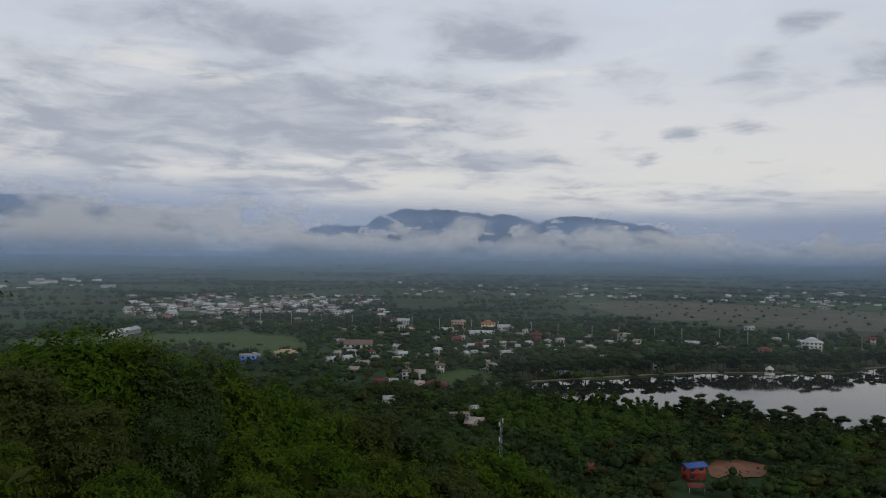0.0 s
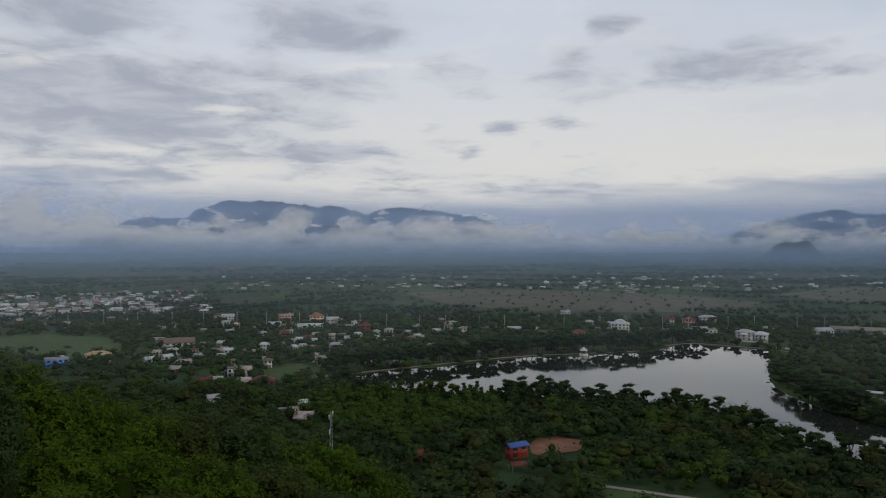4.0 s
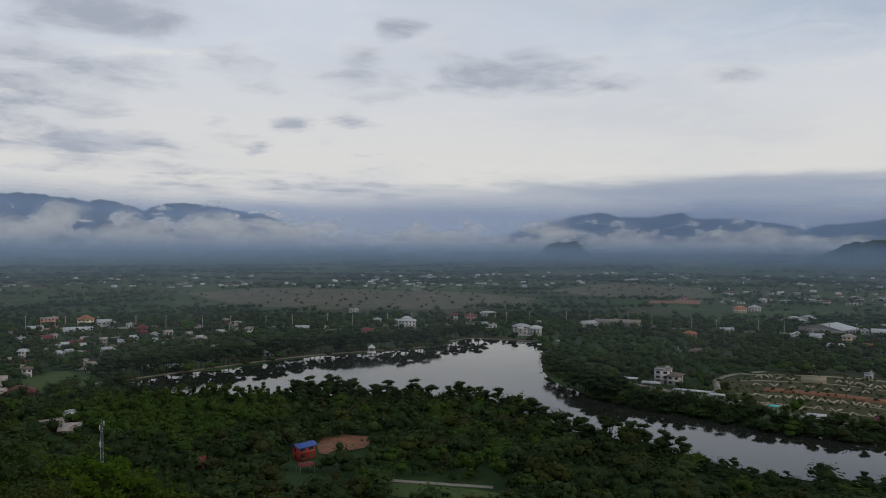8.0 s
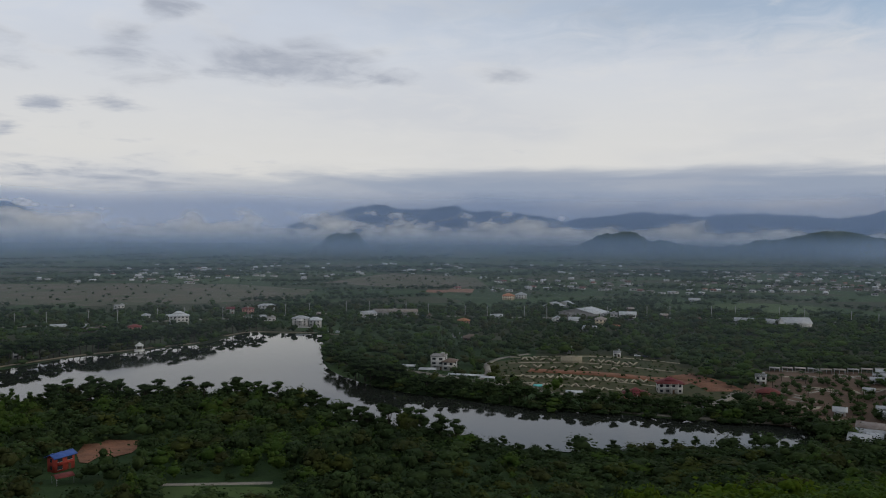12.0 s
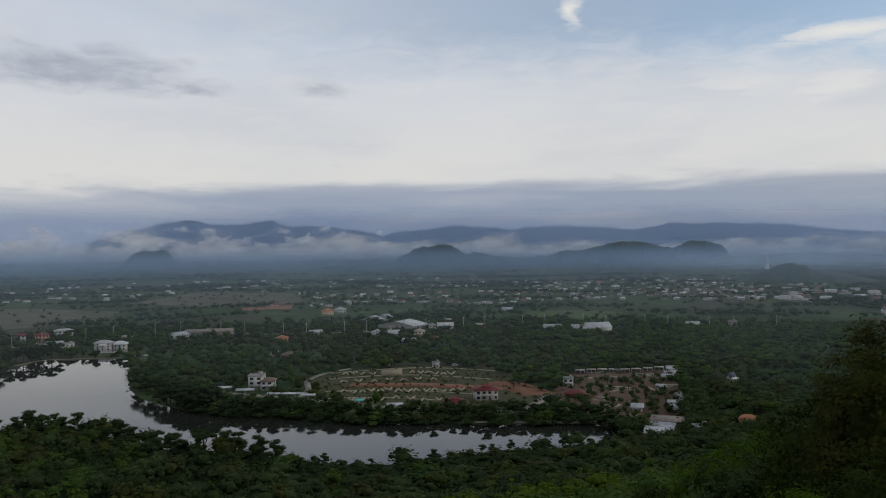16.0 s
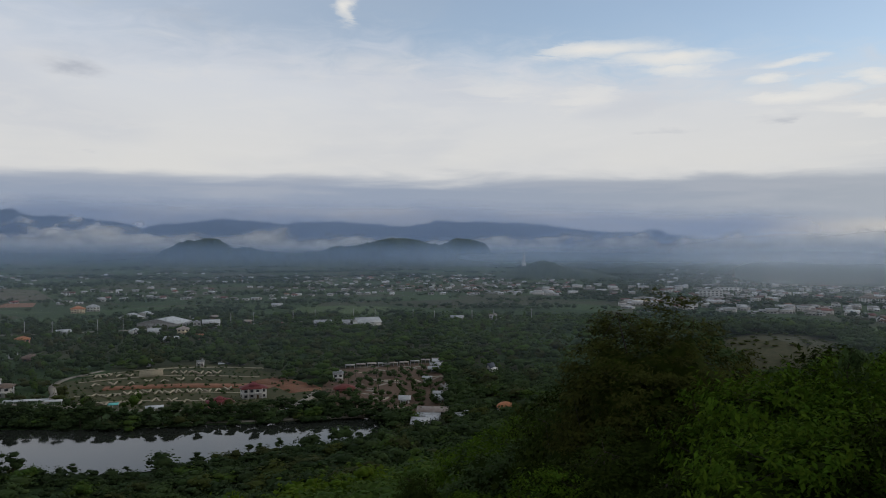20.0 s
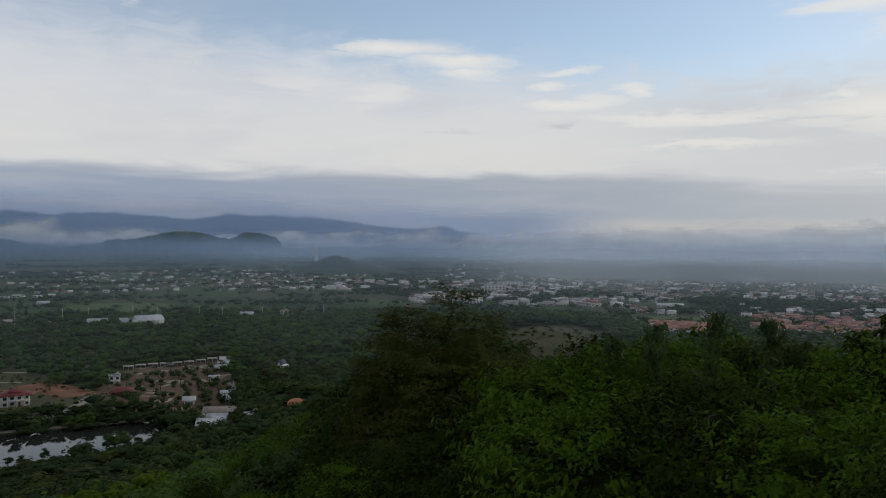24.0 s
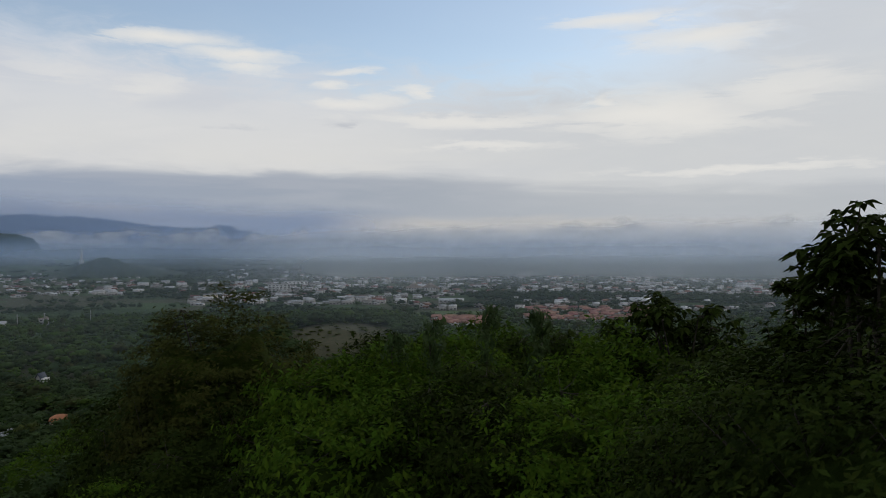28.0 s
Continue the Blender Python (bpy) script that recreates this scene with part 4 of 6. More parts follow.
house(53.19, 808, 13.4, 14, 1, "gable", GREY, TIN, 0, "grey factory annexe with a sheet roof")
house(55.07, 794, 13.3, 12, 2, "hip", CREAM, TIN_OLD, 0, "cream two-storey house by the factory")
house(55.72, 857, 18.0, 12, 2, "flat", WHITE, TIN, 0, "white office block by the factory")
house(56.92, 852, 20.4, 14, 2, "gable", WHITE, TIN, 0, "white hall with a pale roof by the factory")
house(56.21, 753, 8.5, 9, 1, "gable", PINK, ORANGE, 0, "small house with an orange roof")
house(54.12, 737, 19.4, 10, 1, "gable", WHITE, TIN, 0, "long white shed before the factory")
house(45.22, 761, 13.3, 11, 2, "hip", PINK, ORANGE, 0, "orange two-storey house among trees")
house(45.74, 654, 15.4, 12, 1, "hip", WOOD, BROWN, 0, "wide low house with a dark brown roof")
house(44.76, 672, 5.4, 7, 1, "gable", WHITE, TIN, 30, "small white gabled shed")
house(47.77, 839, 9.1, 9, 1, "gable", WHITE, TIN, 0, "low white roadside house")
house(64.70, 854, 23.5, 14, 1, "gable", GREY, TIN, 0, "long shed with a white metal roof")
house(66.64, 848, 23.7, 16, 1, "gable", GREY, TIN, 0, "wide warehouse with a pale metal roof")
house(67.81, 827, 25.2, 18, 1, "gable", WHITE, TIN, 20, "white warehouse with a pale metal roof")
house(61.43, 1123, 14.0, 9, 1, "gable", WHITE, TIN, 0, "white hall beyond the meadow")
house(65.74, 493, 8.1, 8, 2, "flat", WHITE, TIN, 0, "small white house with a flat metal roof")
house(66.19, 460, 14.1, 12, 1, "hip", WOOD, RED, 0, "low pavilion with a red roof")
house(74.36, 904, 16.8, 12, 1, "gable", WHITE, TIN, 0, "white shed beyond the trees")
house(76.96, 909, 11.4, 9, 2, "flat", GREY, TIN_OLD, 0, "grey two-storey building beyond the trees")
house(77.78, 899, 9.0, 12, 1, "gable", WHITE, TIN, 90, "bright white gabled house beyond the trees")
house(92.12, 1332, 36.6, 22, 5, "flat", WHITE, GREY, 0, "large white five-storey block in the town")
house(93.30, 1541, 45.4, 26, 3, "flat", WHITE, GREY, 0, "long white three-storey block in the town")
house(87.41, 1190, 20.0, 20, 3, "flat", CREAM, GREY, 0, "pale three-storey block in the town")
house(109.85, 1809, 29.1, 24, 6, "flat", WHITE, GREY, 0, "tall white block standing over the town")
house(101.74, 1322, 25.9, 20, 3, "hip", WHITE, BROWN, 0, "long town hall with a brown roof")
house(102.95, 1327, 26.1, 20, 3, "hip", WHITE, BROWN, 0, "long town hall with a brown roof")
house(104.46, 1109, 34.2, 10, 1, "gable", WHITE, TIN, 0, "long white market hall")
house(117.96, 1104, 27.7, 14, 2, "gable", WHITE, TIN, 0, "sports hall with a pale metal roof")
house(70.54, 423, 6.7, 8, 1, "gable", WHITE, TIN, 0, "small pavilion with a white metal roof")
house(72.96, 433, 5.6, 6, 1, "gable", WHITE, TIN, 0, "small pavilion with a white metal roof")
house(73.16, 421, 6.9, 6, 1, "gable", GREY, TIN, 0, "small pavilion with a white metal roof")
house(72.18, 476, 6.2, 6, 1, "gable", WHITE, TIN, 0, "small white hut with a metal roof")
house(72.94, 534, 7.7, 6, 1, "gable", WHITE, TIN, 0, "small pavilion with a white metal roof")
house(72.83, 521, 9.0, 6, 1, "gable", WHITE, TIN, 0, "small pavilion with a white metal roof")
house(72.72, 507, 9.5, 6, 1, "gable", GREY, TIN, 0, "small pavilion with a white metal roof")
house(72.60, 393, 18.5, 9, 1, "gable", WOOD, TIN_OLD, -4, "long shed with a rusty brown roof")
house(72.20, 382, 14.8, 5, 1, "gable", GREY, TIN, -4, "long narrow shed with a white roof")
house(71.71, 368, 9.7, 11, 1, "gable", GREY, TIN, -8, "wide open shed with a pale sheet roof")
house(72.58, 370, 6.6, 10, 1, "gable", GREY, TIN, -8, "open shed with a pale sheet roof")
house(74.86, 360, 7.6, 9, 2, "flat", WHITE, TIN, 20, "white two-storey house below the hill")
house(76.79, 483, 6.0, 6.5, 2, "aframe", WHITE, SLATE, 62, "steep gabled house in the woods")
house(4.67, 282, 7.1, 8, 1, "gable", WHITE, TIN, 15, "white house at the foot of the mast")
house(10.16, 314, 9.0, 7, 1, "gable", WOOD, RED, -20, "long house with a dull red roof")
house(43.43, 510, 8.9, 10, 3, "flat", WHITE, GREY, -12, "white three-storey house with rounded corner")
house(44.23, 507, 7.4, 11, 2, "hip", WHITE, BROWN, -12, "white two-storey wing with a brown roof")


# the large white villa on the far shore
def lake_villa():
    base = new("villa")
    p = polar(33.9, 764)
    base.matrix_basis = Matrix.Translation((p.x, p.y, p.z + 0.6)) @ Matrix.Rotation(radians(-33.8 - 6), 4, "Z")
    base.scale = (0.86, 0.86, 0.8)
    tagged(base, "large white lakeside villa with two hipped roofs", "house", "houses of the town")
    take(33.9, 764, 36, 40)
    for x, w, d, h in ((-7, 17, 13, 9.0), (9, 13, 12, 7.2)):
        part("wall", Shape().box(x, 0, -1, w, d, h + 1), WHITE, base)
        part("roof", Shape().hip(x, 0, h, w, d, 3.4, 0.3, 1.3, ridge=4), TIN, base, "pale grey hipped roof")
        for s in range(int(h // 3)):
            for k in (-1, 0, 1):
                piece("window", PANE, base, (x + k * w * 0.3, -d / 2, s * 3.2 + 1.2), (1.5, 0.2, 1.6))
    part("portico", Shape().box(-7, -8, 6.4, 7, 4, 0.5).gable(-7, -8, 6.9, 7, 4, 1.4, 0.2, 0.3), WHITE, base)
    for k in (-1, -0.35, 0.35, 1):
        part("column", Shape().tube([(-7 + 3 * k, -9.5, -0.6), (-7 + 3 * k, -9.5, 6.4)], [0.35, 0.3], 10), WHITE, base)
    part("terrace", Shape().box(0, -11, -1.2, 40, 8, 1.0), GREY, base, "pale concrete terrace")


lake_villa()


def red_roof_villa(a, r, w, wall, label, storeys):
    base = house(a, r, w, w * 0.62, storeys, "hip", wall, RED, 10, label, windows=True)
    h = storeys * 3.0
    part("roof_turret", Shape().hip(0, 0, h + w * 0.11, w * 0.36, w * 0.3, 1.6, 0.25, 0.6), RED, base)
    for k in (-1, 0, 1):
        part("column", Shape().tube([(k * w * 0.3, -w * 0.31 - 1.4, 0), (k * w * 0.3, -w * 0.31 - 1.4, h)], [0.22, 0.2], 8), WHITE, base)


red_roof_villa(59.8, 452, 13, WHITE, "white two-storey villa with dark red hipped roofs", 2)
red_roof_villa(57.5, 432, 12, PINK, "salmon pink house with a dark red hipped roof", 1)

# the small red house under a blue roof, and the red awning beside it
base = house(17.8, 318, 8.2, 4.0, 2, "gable", REDWALL, BLUEROOF, 38, "small red two-storey house with a blue metal roof", storey=2.7)
awning = new("awning")
p = polar(17.9, 300)
awning.matrix_basis = Matrix.Translation(p) @ Matrix.Rotation(radians(-18 + 20), 4, "Z")
tagged(awning, "faded red sheet awning on posts", "awning")
part("canopy", Shape().gable(0, 0, 2.6, 6, 5, 0.9, 0.08, 0.2), RED, awning)
for sx in (-1, 1):
    for sy in (-1, 1):
        part("post", Shape().box(sx * 2.8, sy * 2.3, -0.5, 0.12, 0.12, 3.1), STEEL, awning)
take(17.9, 300, 9, 24)
take(20.6, 330, 22, 22)
take(27.6, 270, 34, 20)

# a long white poultry shed in the meadow
house(-22.1, 830, 58, 9, 1, "gable", WHITE, TIN, 62, "long white shed in the green meadow", windows=False, storey=3.4, category="shed", name="shed")


def open_shed(a, r, w, d, turn, label, cover, high=2.8):
    base = new("shelter")
    p = polar(a, r)
    base.matrix_basis = Matrix.Translation(p) @ Matrix.Rotation(radians(-a + turn), 4, "Z")
    part("canopy", Shape().raw([(sx * w / 2, sy * d / 2, high + z + (0.5 if sy > 0 else 0)) for z in (0, 0.1) for sy in (-1, 1) for sx in (-1, 1)], BOX_F), cover, base)
    for k in range(max(2, int(w / 5)) + 1):
        x = -w / 2 + 0.3 + k * (w - 0.6) / max(2, int(w / 5))
        for sy in (-1, 1):
            part("post", Shape().box(x, sy * (d / 2 - 0.2), -0.5, 0.12, 0.12, high + 0.5), STEEL, base)
    take(a, r, max(w, d), 22)
    return tagged(base, label, "shelter", "open shelters by the river")


open_shed(41.2, 505, 9, 5, -8, "open car shelter with a white sheet roof", TIN)
open_shed(42.6, 492, 11, 6, -8, "open car shelter with a pale sheet roof", TIN)
open_shed(45.4, 470, 22, 3, -14, "long narrow white awning beside the road", TIN)
open_shed(47.0, 462, 9, 3, -14, "narrow white awning beside the road", TIN)
open_shed(50.6, 440, 5, 4, -10, "green canvas shelter beside the road", TEAL)
open_shed(53.2, 425, 9, 6, 0, "white shelter beside the road", TIN)
# a row of dark stalls with pale roofs at the back of the resort
for k in range(9):
    open_shed(66.6 + k * 0.78, 538 + 2 * math.sin(k), 6.4, 2.8, 4, "dark stall with a pale flat roof", TIN_OLD if k % 3 else GREY, 2.6)


def dome_house(a, r):
    base = new("round_pavilion")
    p = polar(a, r)
    base.matrix_basis = Matrix.Translation(p)
    n_ = 28
    prof = [(5.6 * math.cos(t), 2.2 + 3.1 * math.sin(t)) for t in np.linspace(0, math.pi / 2 - 0.08, 8)]
    v = [(q * math.cos(2 * math.pi * j / n_), q * math.sin(2 * math.pi * j / n_), z) for q, z in prof for j in range(n_)] + [(0, 0, 5.3)]
    top = Shape().raw(v, [(i * n_ + j, i * n_ + (j + 1) % n_, (i + 1) * n_ + (j + 1) % n_, (i + 1) * n_ + j) for i in range(7) for j in range(n_)], [(7 * n_ + j, 7 * n_ + (j + 1) % n_, 8 * n_) for j in range(n_)])
    part("roof", top, ORANGE, base, "orange domed roof", True)
    part("wall", Shape().tube([(0, 0, -1), (0, 0, 2.3)], [4.7, 4.7], 28), CREAM, base)
    for j in range(8):
        part("post", Shape().box(5.2 * math.cos(j * 0.785), 5.2 * math.sin(j * 0.785), -1, 0.2, 0.2, 3.3), WHITE, base)
    base.scale = (0.82, 0.82, 0.82)
    take(a, r, 12, 20)
    tagged(base, "round pavilion under an orange domed roof", "pavilion")


dome_house(77.9, 381)


def mast(a, r, high):
    base = new("radio_mast")
    p = polar(a, r)
    base.matrix_basis = Matrix.Translation(p)
    tagged(base, "slim grey lattice radio mast with antennas", "mast")
    for j in range(3):
        t = j * 2.094
        part("leg", Shape().tube([(0.75 * math.cos(t), 0.75 * math.sin(t), -1), (0.4 * math.cos(t), 0.4 * math.sin(t), high)], [0.09, 0.06], 5), STEEL, base)
    lace = Shape()
    steps = int(high / 1.3)
    for i in range(steps):
        for j in range(3):
            f0, f1 = 0.75 - 0.35 * i / steps, 0.75 - 0.35 * (i + 1) / steps
            t0, t1 = j * 2.094, (j + 1) * 2.094
            lace.tube([(f0 * math.cos(t0), f0 * math.sin(t0), i * 1.3), (f1 * math.cos(t1), f1 * math.sin(t1), (i + 1) * 1.3)], [0.035, 0.035], 4)
    part("bracing", lace, STEEL, base)
    for z, t in ((high - 1, 0.3), (high - 2.5, 2.4), (high - 8, 4.0)):
        part("antenna", Shape().box(0.8 * math.cos(t), 0.8 * math.sin(t), z, 0.3, 0.3, 1.8, t), WHITE, base)
    part("spike", Shape().tube([(0, 0, high - 0.2), (0, 0, high + 2)], [0.05, 0.02], 5), STEEL, base)


mast(4.36, 300, 22)


def pole(a, r, high=14.0):
    base = new("utility_pole")
    p = polar(a, r)
    base.matrix_basis = Matrix.Translation(p) @ Matrix.Rotation(radians(-a), 4, "Z")
    part("shaft", POLE_SHAFT, GREY, base)
    for z in (13.0, 11.8):
        part("crossarm", Shape().box(0, 0, z, 2.4, 0.16, 0.18), GREY, base)
    tagged(base, "tall pale concrete utility pole beside the highway", "pole", "utility poles along the highway")


POLE_SHAFT = Shape().tube([(0, 0, -1), (0, 0, 14)], [0.34, 0.24], 8)
for k in range(44):
    a = -13.0 + 2.15 * k
    pole(a + 0.3 * math.sin(k * 3.1), np.interp(a, [-14, 1.4, 12.9, 28.4, 37.8, 45.8, 56, 67.1, 73.5, 82], [960, 865, 822, 835, 890, 825, 850, 905, 870, 900]))


def monument(a, r):
    """A tall white seated figure on a plinth, far across the plain, kept plain."""
    p = polar(a, r, 0)
    n_ = 18
    prof = [(15, 0), (15, 8), (12, 9), (12, 14), (13, 15), (12, 20), (8, 25), (7, 33), (7.5, 37), (4, 41), (2.6, 43), (3.4, 46), (3, 49.5), (1.6, 52), (0.4, 54)]
    v = [(q * math.cos(2 * math.pi * j / n_), 0.7 * q * math.sin(2 * math.pi * j / n_), z) for q, z in prof for j in range(n_)]
    f = [(i * n_ + j, i * n_ + (j + 1) % n_, (i + 1) * n_ + (j + 1) % n_, (i + 1) * n_ + j) for i in range(len(prof) - 1) for j in range(n_)]
    ob = put("statue", Shape().raw(v, f).mesh("statue", WHITE, True), at=(p.x, p.y, -1), turn=radians(-a))
    ob.scale = (0.55, 0.55, 1.35)
    tagged(ob, "tall white statue standing far across the plain", "statue")


monument(79.2, 2560)


# ---- embankments, roads and the terraced garden ----
def strip(name, line, wide, mat, lift, label, category, high=0.0, kind="structure", ahead=0):
    """A road, wall or kerb along plan points (bearing, distance); high: how far it stands over the ground."""
    pts = [Vector(polar_xy(*q)) for q in line]
    fine_pts = []
    for p0, p1 in zip(pts, pts[1:]):
        m = max(2, int((p1 - p0).length / 8))
        fine_pts += [p0.lerp(p1, k / m) for k in range(m)]
    fine_pts.append(pts[-1])
    for _ in range(3):
        fine_pts = [fine_pts[0]] + [(fine_pts[i - 1] + 2 * fine_pts[i] + fine_pts[i + 1]) / 4 for i in range(1, len(fine_pts) - 1)] + [fine_pts[-1]]
    v = []
    for i, p in enumerate(fine_pts):
        d = (fine_pts[min(i + 1, len(fine_pts) - 1)] - fine_pts[max(i - 1, 0)]).normalized()
        s = Vector((-d.y, d.x)) * wide / 2
        z = height(p.x, p.y)
        TAKEN.update({(int((p.x + s.x * e) // 5), int((p.y + s.y * e) // 5)) for e in (-1, 0, 1)})
        for back in range(0, ahead, 4):
            q = p * (1 - back / p.length)
            TAKEN.add((int(q.x // 5), int(q.y // 5)))
        for q, zz in ((p + s, z - 1.5), (p + s, z + lift + high), (p - s, z + lift + high), (p - s, z - 1.5)):
            v.append((q.x, q.y, zz))
    f = [(i * 4 + j, i * 4 + j + 4, i * 4 + j + 5, i * 4 + j + 1) for i in range(len(fine_pts) - 1) for j in range(3)]
    return tagged(put(name, make_mesh(name, v, np.array(f), mat)), label, category, kind=kind)


strip("pavement", [(3.5, 520), (5.2, 528), (8.4, 545), (12.5, 572), (16.2, 600), (18.6, 617), (23.1, 638), (26.5, 660)], 1.8, TANWALL, 0.3, "pale tan promenade along the lake wall", "promenade", 0.25)
strip("pavement", [(28.2, 700), (29.9, 730), (32, 718), (34.5, 710), (36.5, 690)], 2.0, TANWALL, 0.3, "pale lakeside terrace wall", "promenade", 0.2)
strip("road", [(40.3, 510), (41.5, 500), (45, 474), (49.5, 446), (53.5, 429), (57.6, 419), (61.7, 413), (63.6, 440), (64.4, 470)], 5.5, ROADM, 0.2, "pale concrete road beside the river", "road", ahead=26)
strip("road", [(46.3, 468), (47.4, 498), (46.6, 516), (47.6, 550), (50, 572)], 4.0, ROADM, 0.25, "pale winding track up the garden mound", "road")
strip("pavement", [(48, 415), (52, 401), (57.6, 393), (62, 391), (66, 394), (69, 391)], 2.5, ROADM, 0.4, "low pale retaining wall along the river", "river wall", 0.3)
strip("road", [(24.0, 285), (27, 281), (31.5, 277)], 2.5, ROADM, 0.2, "narrow pale path through the woods", "path")
strip("road", [(73.4, 470), (74.2, 430), (75.4, 409), (77.7, 405), (80, 415)], 5.0, GREY, 0.2, "grey walled lane below the woods", "lane")
for off in (-3.2, 3.2):
    strip("wall_lane", [(73.4 + off * 0.13, 470), (74.2 + off * 0.12, 430 + off * 0.4), (75.4, 409 + off), (77.7, 405 + off)], 0.4, ROADM, 0.2, "low pale wall beside the lane", "wall", 1.3)
strip("road", [(-14, 975), (1.4, 880), (12.9, 838), (28.4, 850), (37.8, 905), (45.8, 842), (56, 866), (67, 920), (73.5, 886), (82, 915)], 9.0, ROADM, 0.4, "highway lined with utility poles", "road")
sheet("garden_bed", GARDEN, BED, 0.15, "terraced garden mound of grass and orange soil", "garden")
strip("terrace", [(50, 500), (53, 495), (56, 491), (59.3, 487), (61, 478)], 15.0, CLAY, 0.3, "broad band of bare orange soil on the terraces", "terrace")
strip("terrace", [(60.5, 505), (62.5, 488), (63.6, 465)], 22.0, CLAY, 0.25, "bare orange slope beside the villa", "terrace")
for a0, a1, r0, r1 in ((48.6, 60.5, 553, 548), (48.3, 60.2, 527, 515), (48.2, 59.4, 482, 468), (47.8, 58.6, 462, 446)):
    strip("terrace_wall", [(a0 + (a1 - a0) * k / 5, r0 + (r1 - r0) * k / 5 + 3 * math.sin(k)) for k in range(6)], 1.0, STONE, 0.2, "low pale stone terrace wall", "terrace wall", 0.2)
R3 = np.random.default_rng(33)


def stone_bed(a, r, w, h, flip):
    """A slanting zigzag bed edged in pale stone on the garden's slope."""
    base = new("stone_bed")
    p = polar(a, r)
    base.matrix_basis = Matrix.Translation(p) @ Matrix.Rotation(radians(-a + R3.uniform(-12, 12)), 4, "Z")
    for k, (x0, x1) in enumerate(((-0.5, 0.0), (0.0, 0.5))):
        up = (k == 0) ^ flip
        z0, z1 = (0, h) if up else (h, 0)
        q = Shape().tube([(x0 * w, z0 * 1.6, z0 * 0.3 + 0.35), ((x0 + x1) / 2 * w, (z0 + z1) * 0.8, (z0 + z1) * 0.15 + 0.5), (x1 * w, z1 * 1.6, z1 * 0.3 + 0.35)], [0.55, 0.6, 0.5], 6)
        part("kerb", q, STONE, base)
    tagged(base, "zigzag flower bed edged with pale stone", "flower bed", "flower beds on the terraces")


for a0, a1, r, count in ((49.3, 52, 538, 4), (54.2, 57.6, 526, 6), (49, 56.6, 507, 7), (49.2, 58.4, 476, 14), (48.5, 58, 452, 9)):
    for k in range(count):
        stone_bed(a0 + (a1 - a0) * (k + 0.5) / count, r + R3.uniform(-3, 3) - 6 * k / count, R3.uniform(3.5, 5.5), R3.uniform(2.0, 3.6), bool(k % 2))
panel = new("garden_wall")
p = polar(53.0, 524)
panel.matrix_basis = Matrix.Translation(p) @ Matrix.Rotation(radians(-53), 4, "Z")
part("slab", Shape().box(0, 0, -1, 14, 0.8, 5.0), STONE, panel)
part("coping", Shape().box(0, 0, 4.0, 14.4, 1.1, 0.3), STONE, panel)
tagged(panel, "broad pale stone panel standing on the terrace", "stone panel")
for a, r in ((56.2, 556), (52.9, 572)):
    house(a, r, 5, 4, 1, "flat", WHITE, TIN, 0, "tiny white kiosk above the terraces", windows=True)
shrine = new("pavilion")
p = polar(22.6, 627)
shrine.matrix_basis = Matrix.Translation(p) @ Matrix.Rotation(radians(-22.6), 4, "Z")
part("plinth", Shape().box(0, 0, -1, 7, 7, 1.9), WHITE, shrine)
for sx in (-1, 1):
    for sy in (-1, 1):
        part("column", Shape().tube([(sx * 2, sy * 2, 0.9), (sx * 2, sy * 2, 4)], [0.25, 0.22], 8), WHITE, shrine)
part("roof", Shape().hip(0, 0, 4, 5, 5, 2.6, 0.2, 0.6), WHITE, shrine)
take(22.6, 627, 8, 14)
tagged(shrine, "small white pavilion on the lake shore", "pavilion")
# paths and beds of the resort
for k in range(26):
    a, r = R3.uniform(65.8, 72.8), R3.uniform(410, 545)
    strip("paving", [(a, r), (a + R3.uniform(0.2, 0.9), r + R3.uniform(-8, 8)), (a + R3.uniform(0.9, 1.5), r + R3.uniform(-14, 14))], R3.uniform(1.2, 3.0), ROADM if k % 3 else STONE, 0.3, "pale curving garden path", "path", 0.15)


# ---- the wider town ----
def near_region(count, a0, a1, r0, r1, seed, mix):
    rng = np.random.default_rng(seed)
    made = 0
    for _ in range(count * 6):
        a, r = rng.uniform(a0, a1), rng.uniform(r0, r1)
        x, y = polar_xy(a, r)
        if made >= count or in_lake(x, y) or any(test(x, y) for test in CLEAR) or not free(np.array([x]), np.array([y]))[0]:
            continue
        made += 1
        roof, wall, cover, label = mix[rng.integers(len(mix))]
        house(a, r, rng.uniform(5.5, 9.0), rng.uniform(5, 7.5), int(rng.choice([1, 1, 1, 1, 2])), roof, wall, cover, rng.uniform(-35, 35), label)


MIX = [("gable", WHITE, TIN, "white house with a pale metal roof"), ("gable", GREY, TIN_OLD, "grey house with an old sheet roof"), ("gable", WOOD, TIN_OLD, "wooden house with a rusty sheet roof"), ("hip", WHITE, BROWN, "white house with a brown tiled roof"),
       ("gable", WHITE, TIN, "white house with a bright metal roof"), ("hip", WHITE, RED, "white house with a red tiled roof"), ("gable", WHITE, TIN_OLD, "white house with a weathered roof")]
near_region(50, -8, 4, 560, 900, 81, MIX)
near_region(40, 2, 13, 640, 900, 82, MIX)
near_region(14, 12, 36, 760, 900, 83, MIX)
near_region(14, 37, 62, 790, 960, 84, MIX)
near_region(10, -20, -9, 880, 1000, 85, MIX)


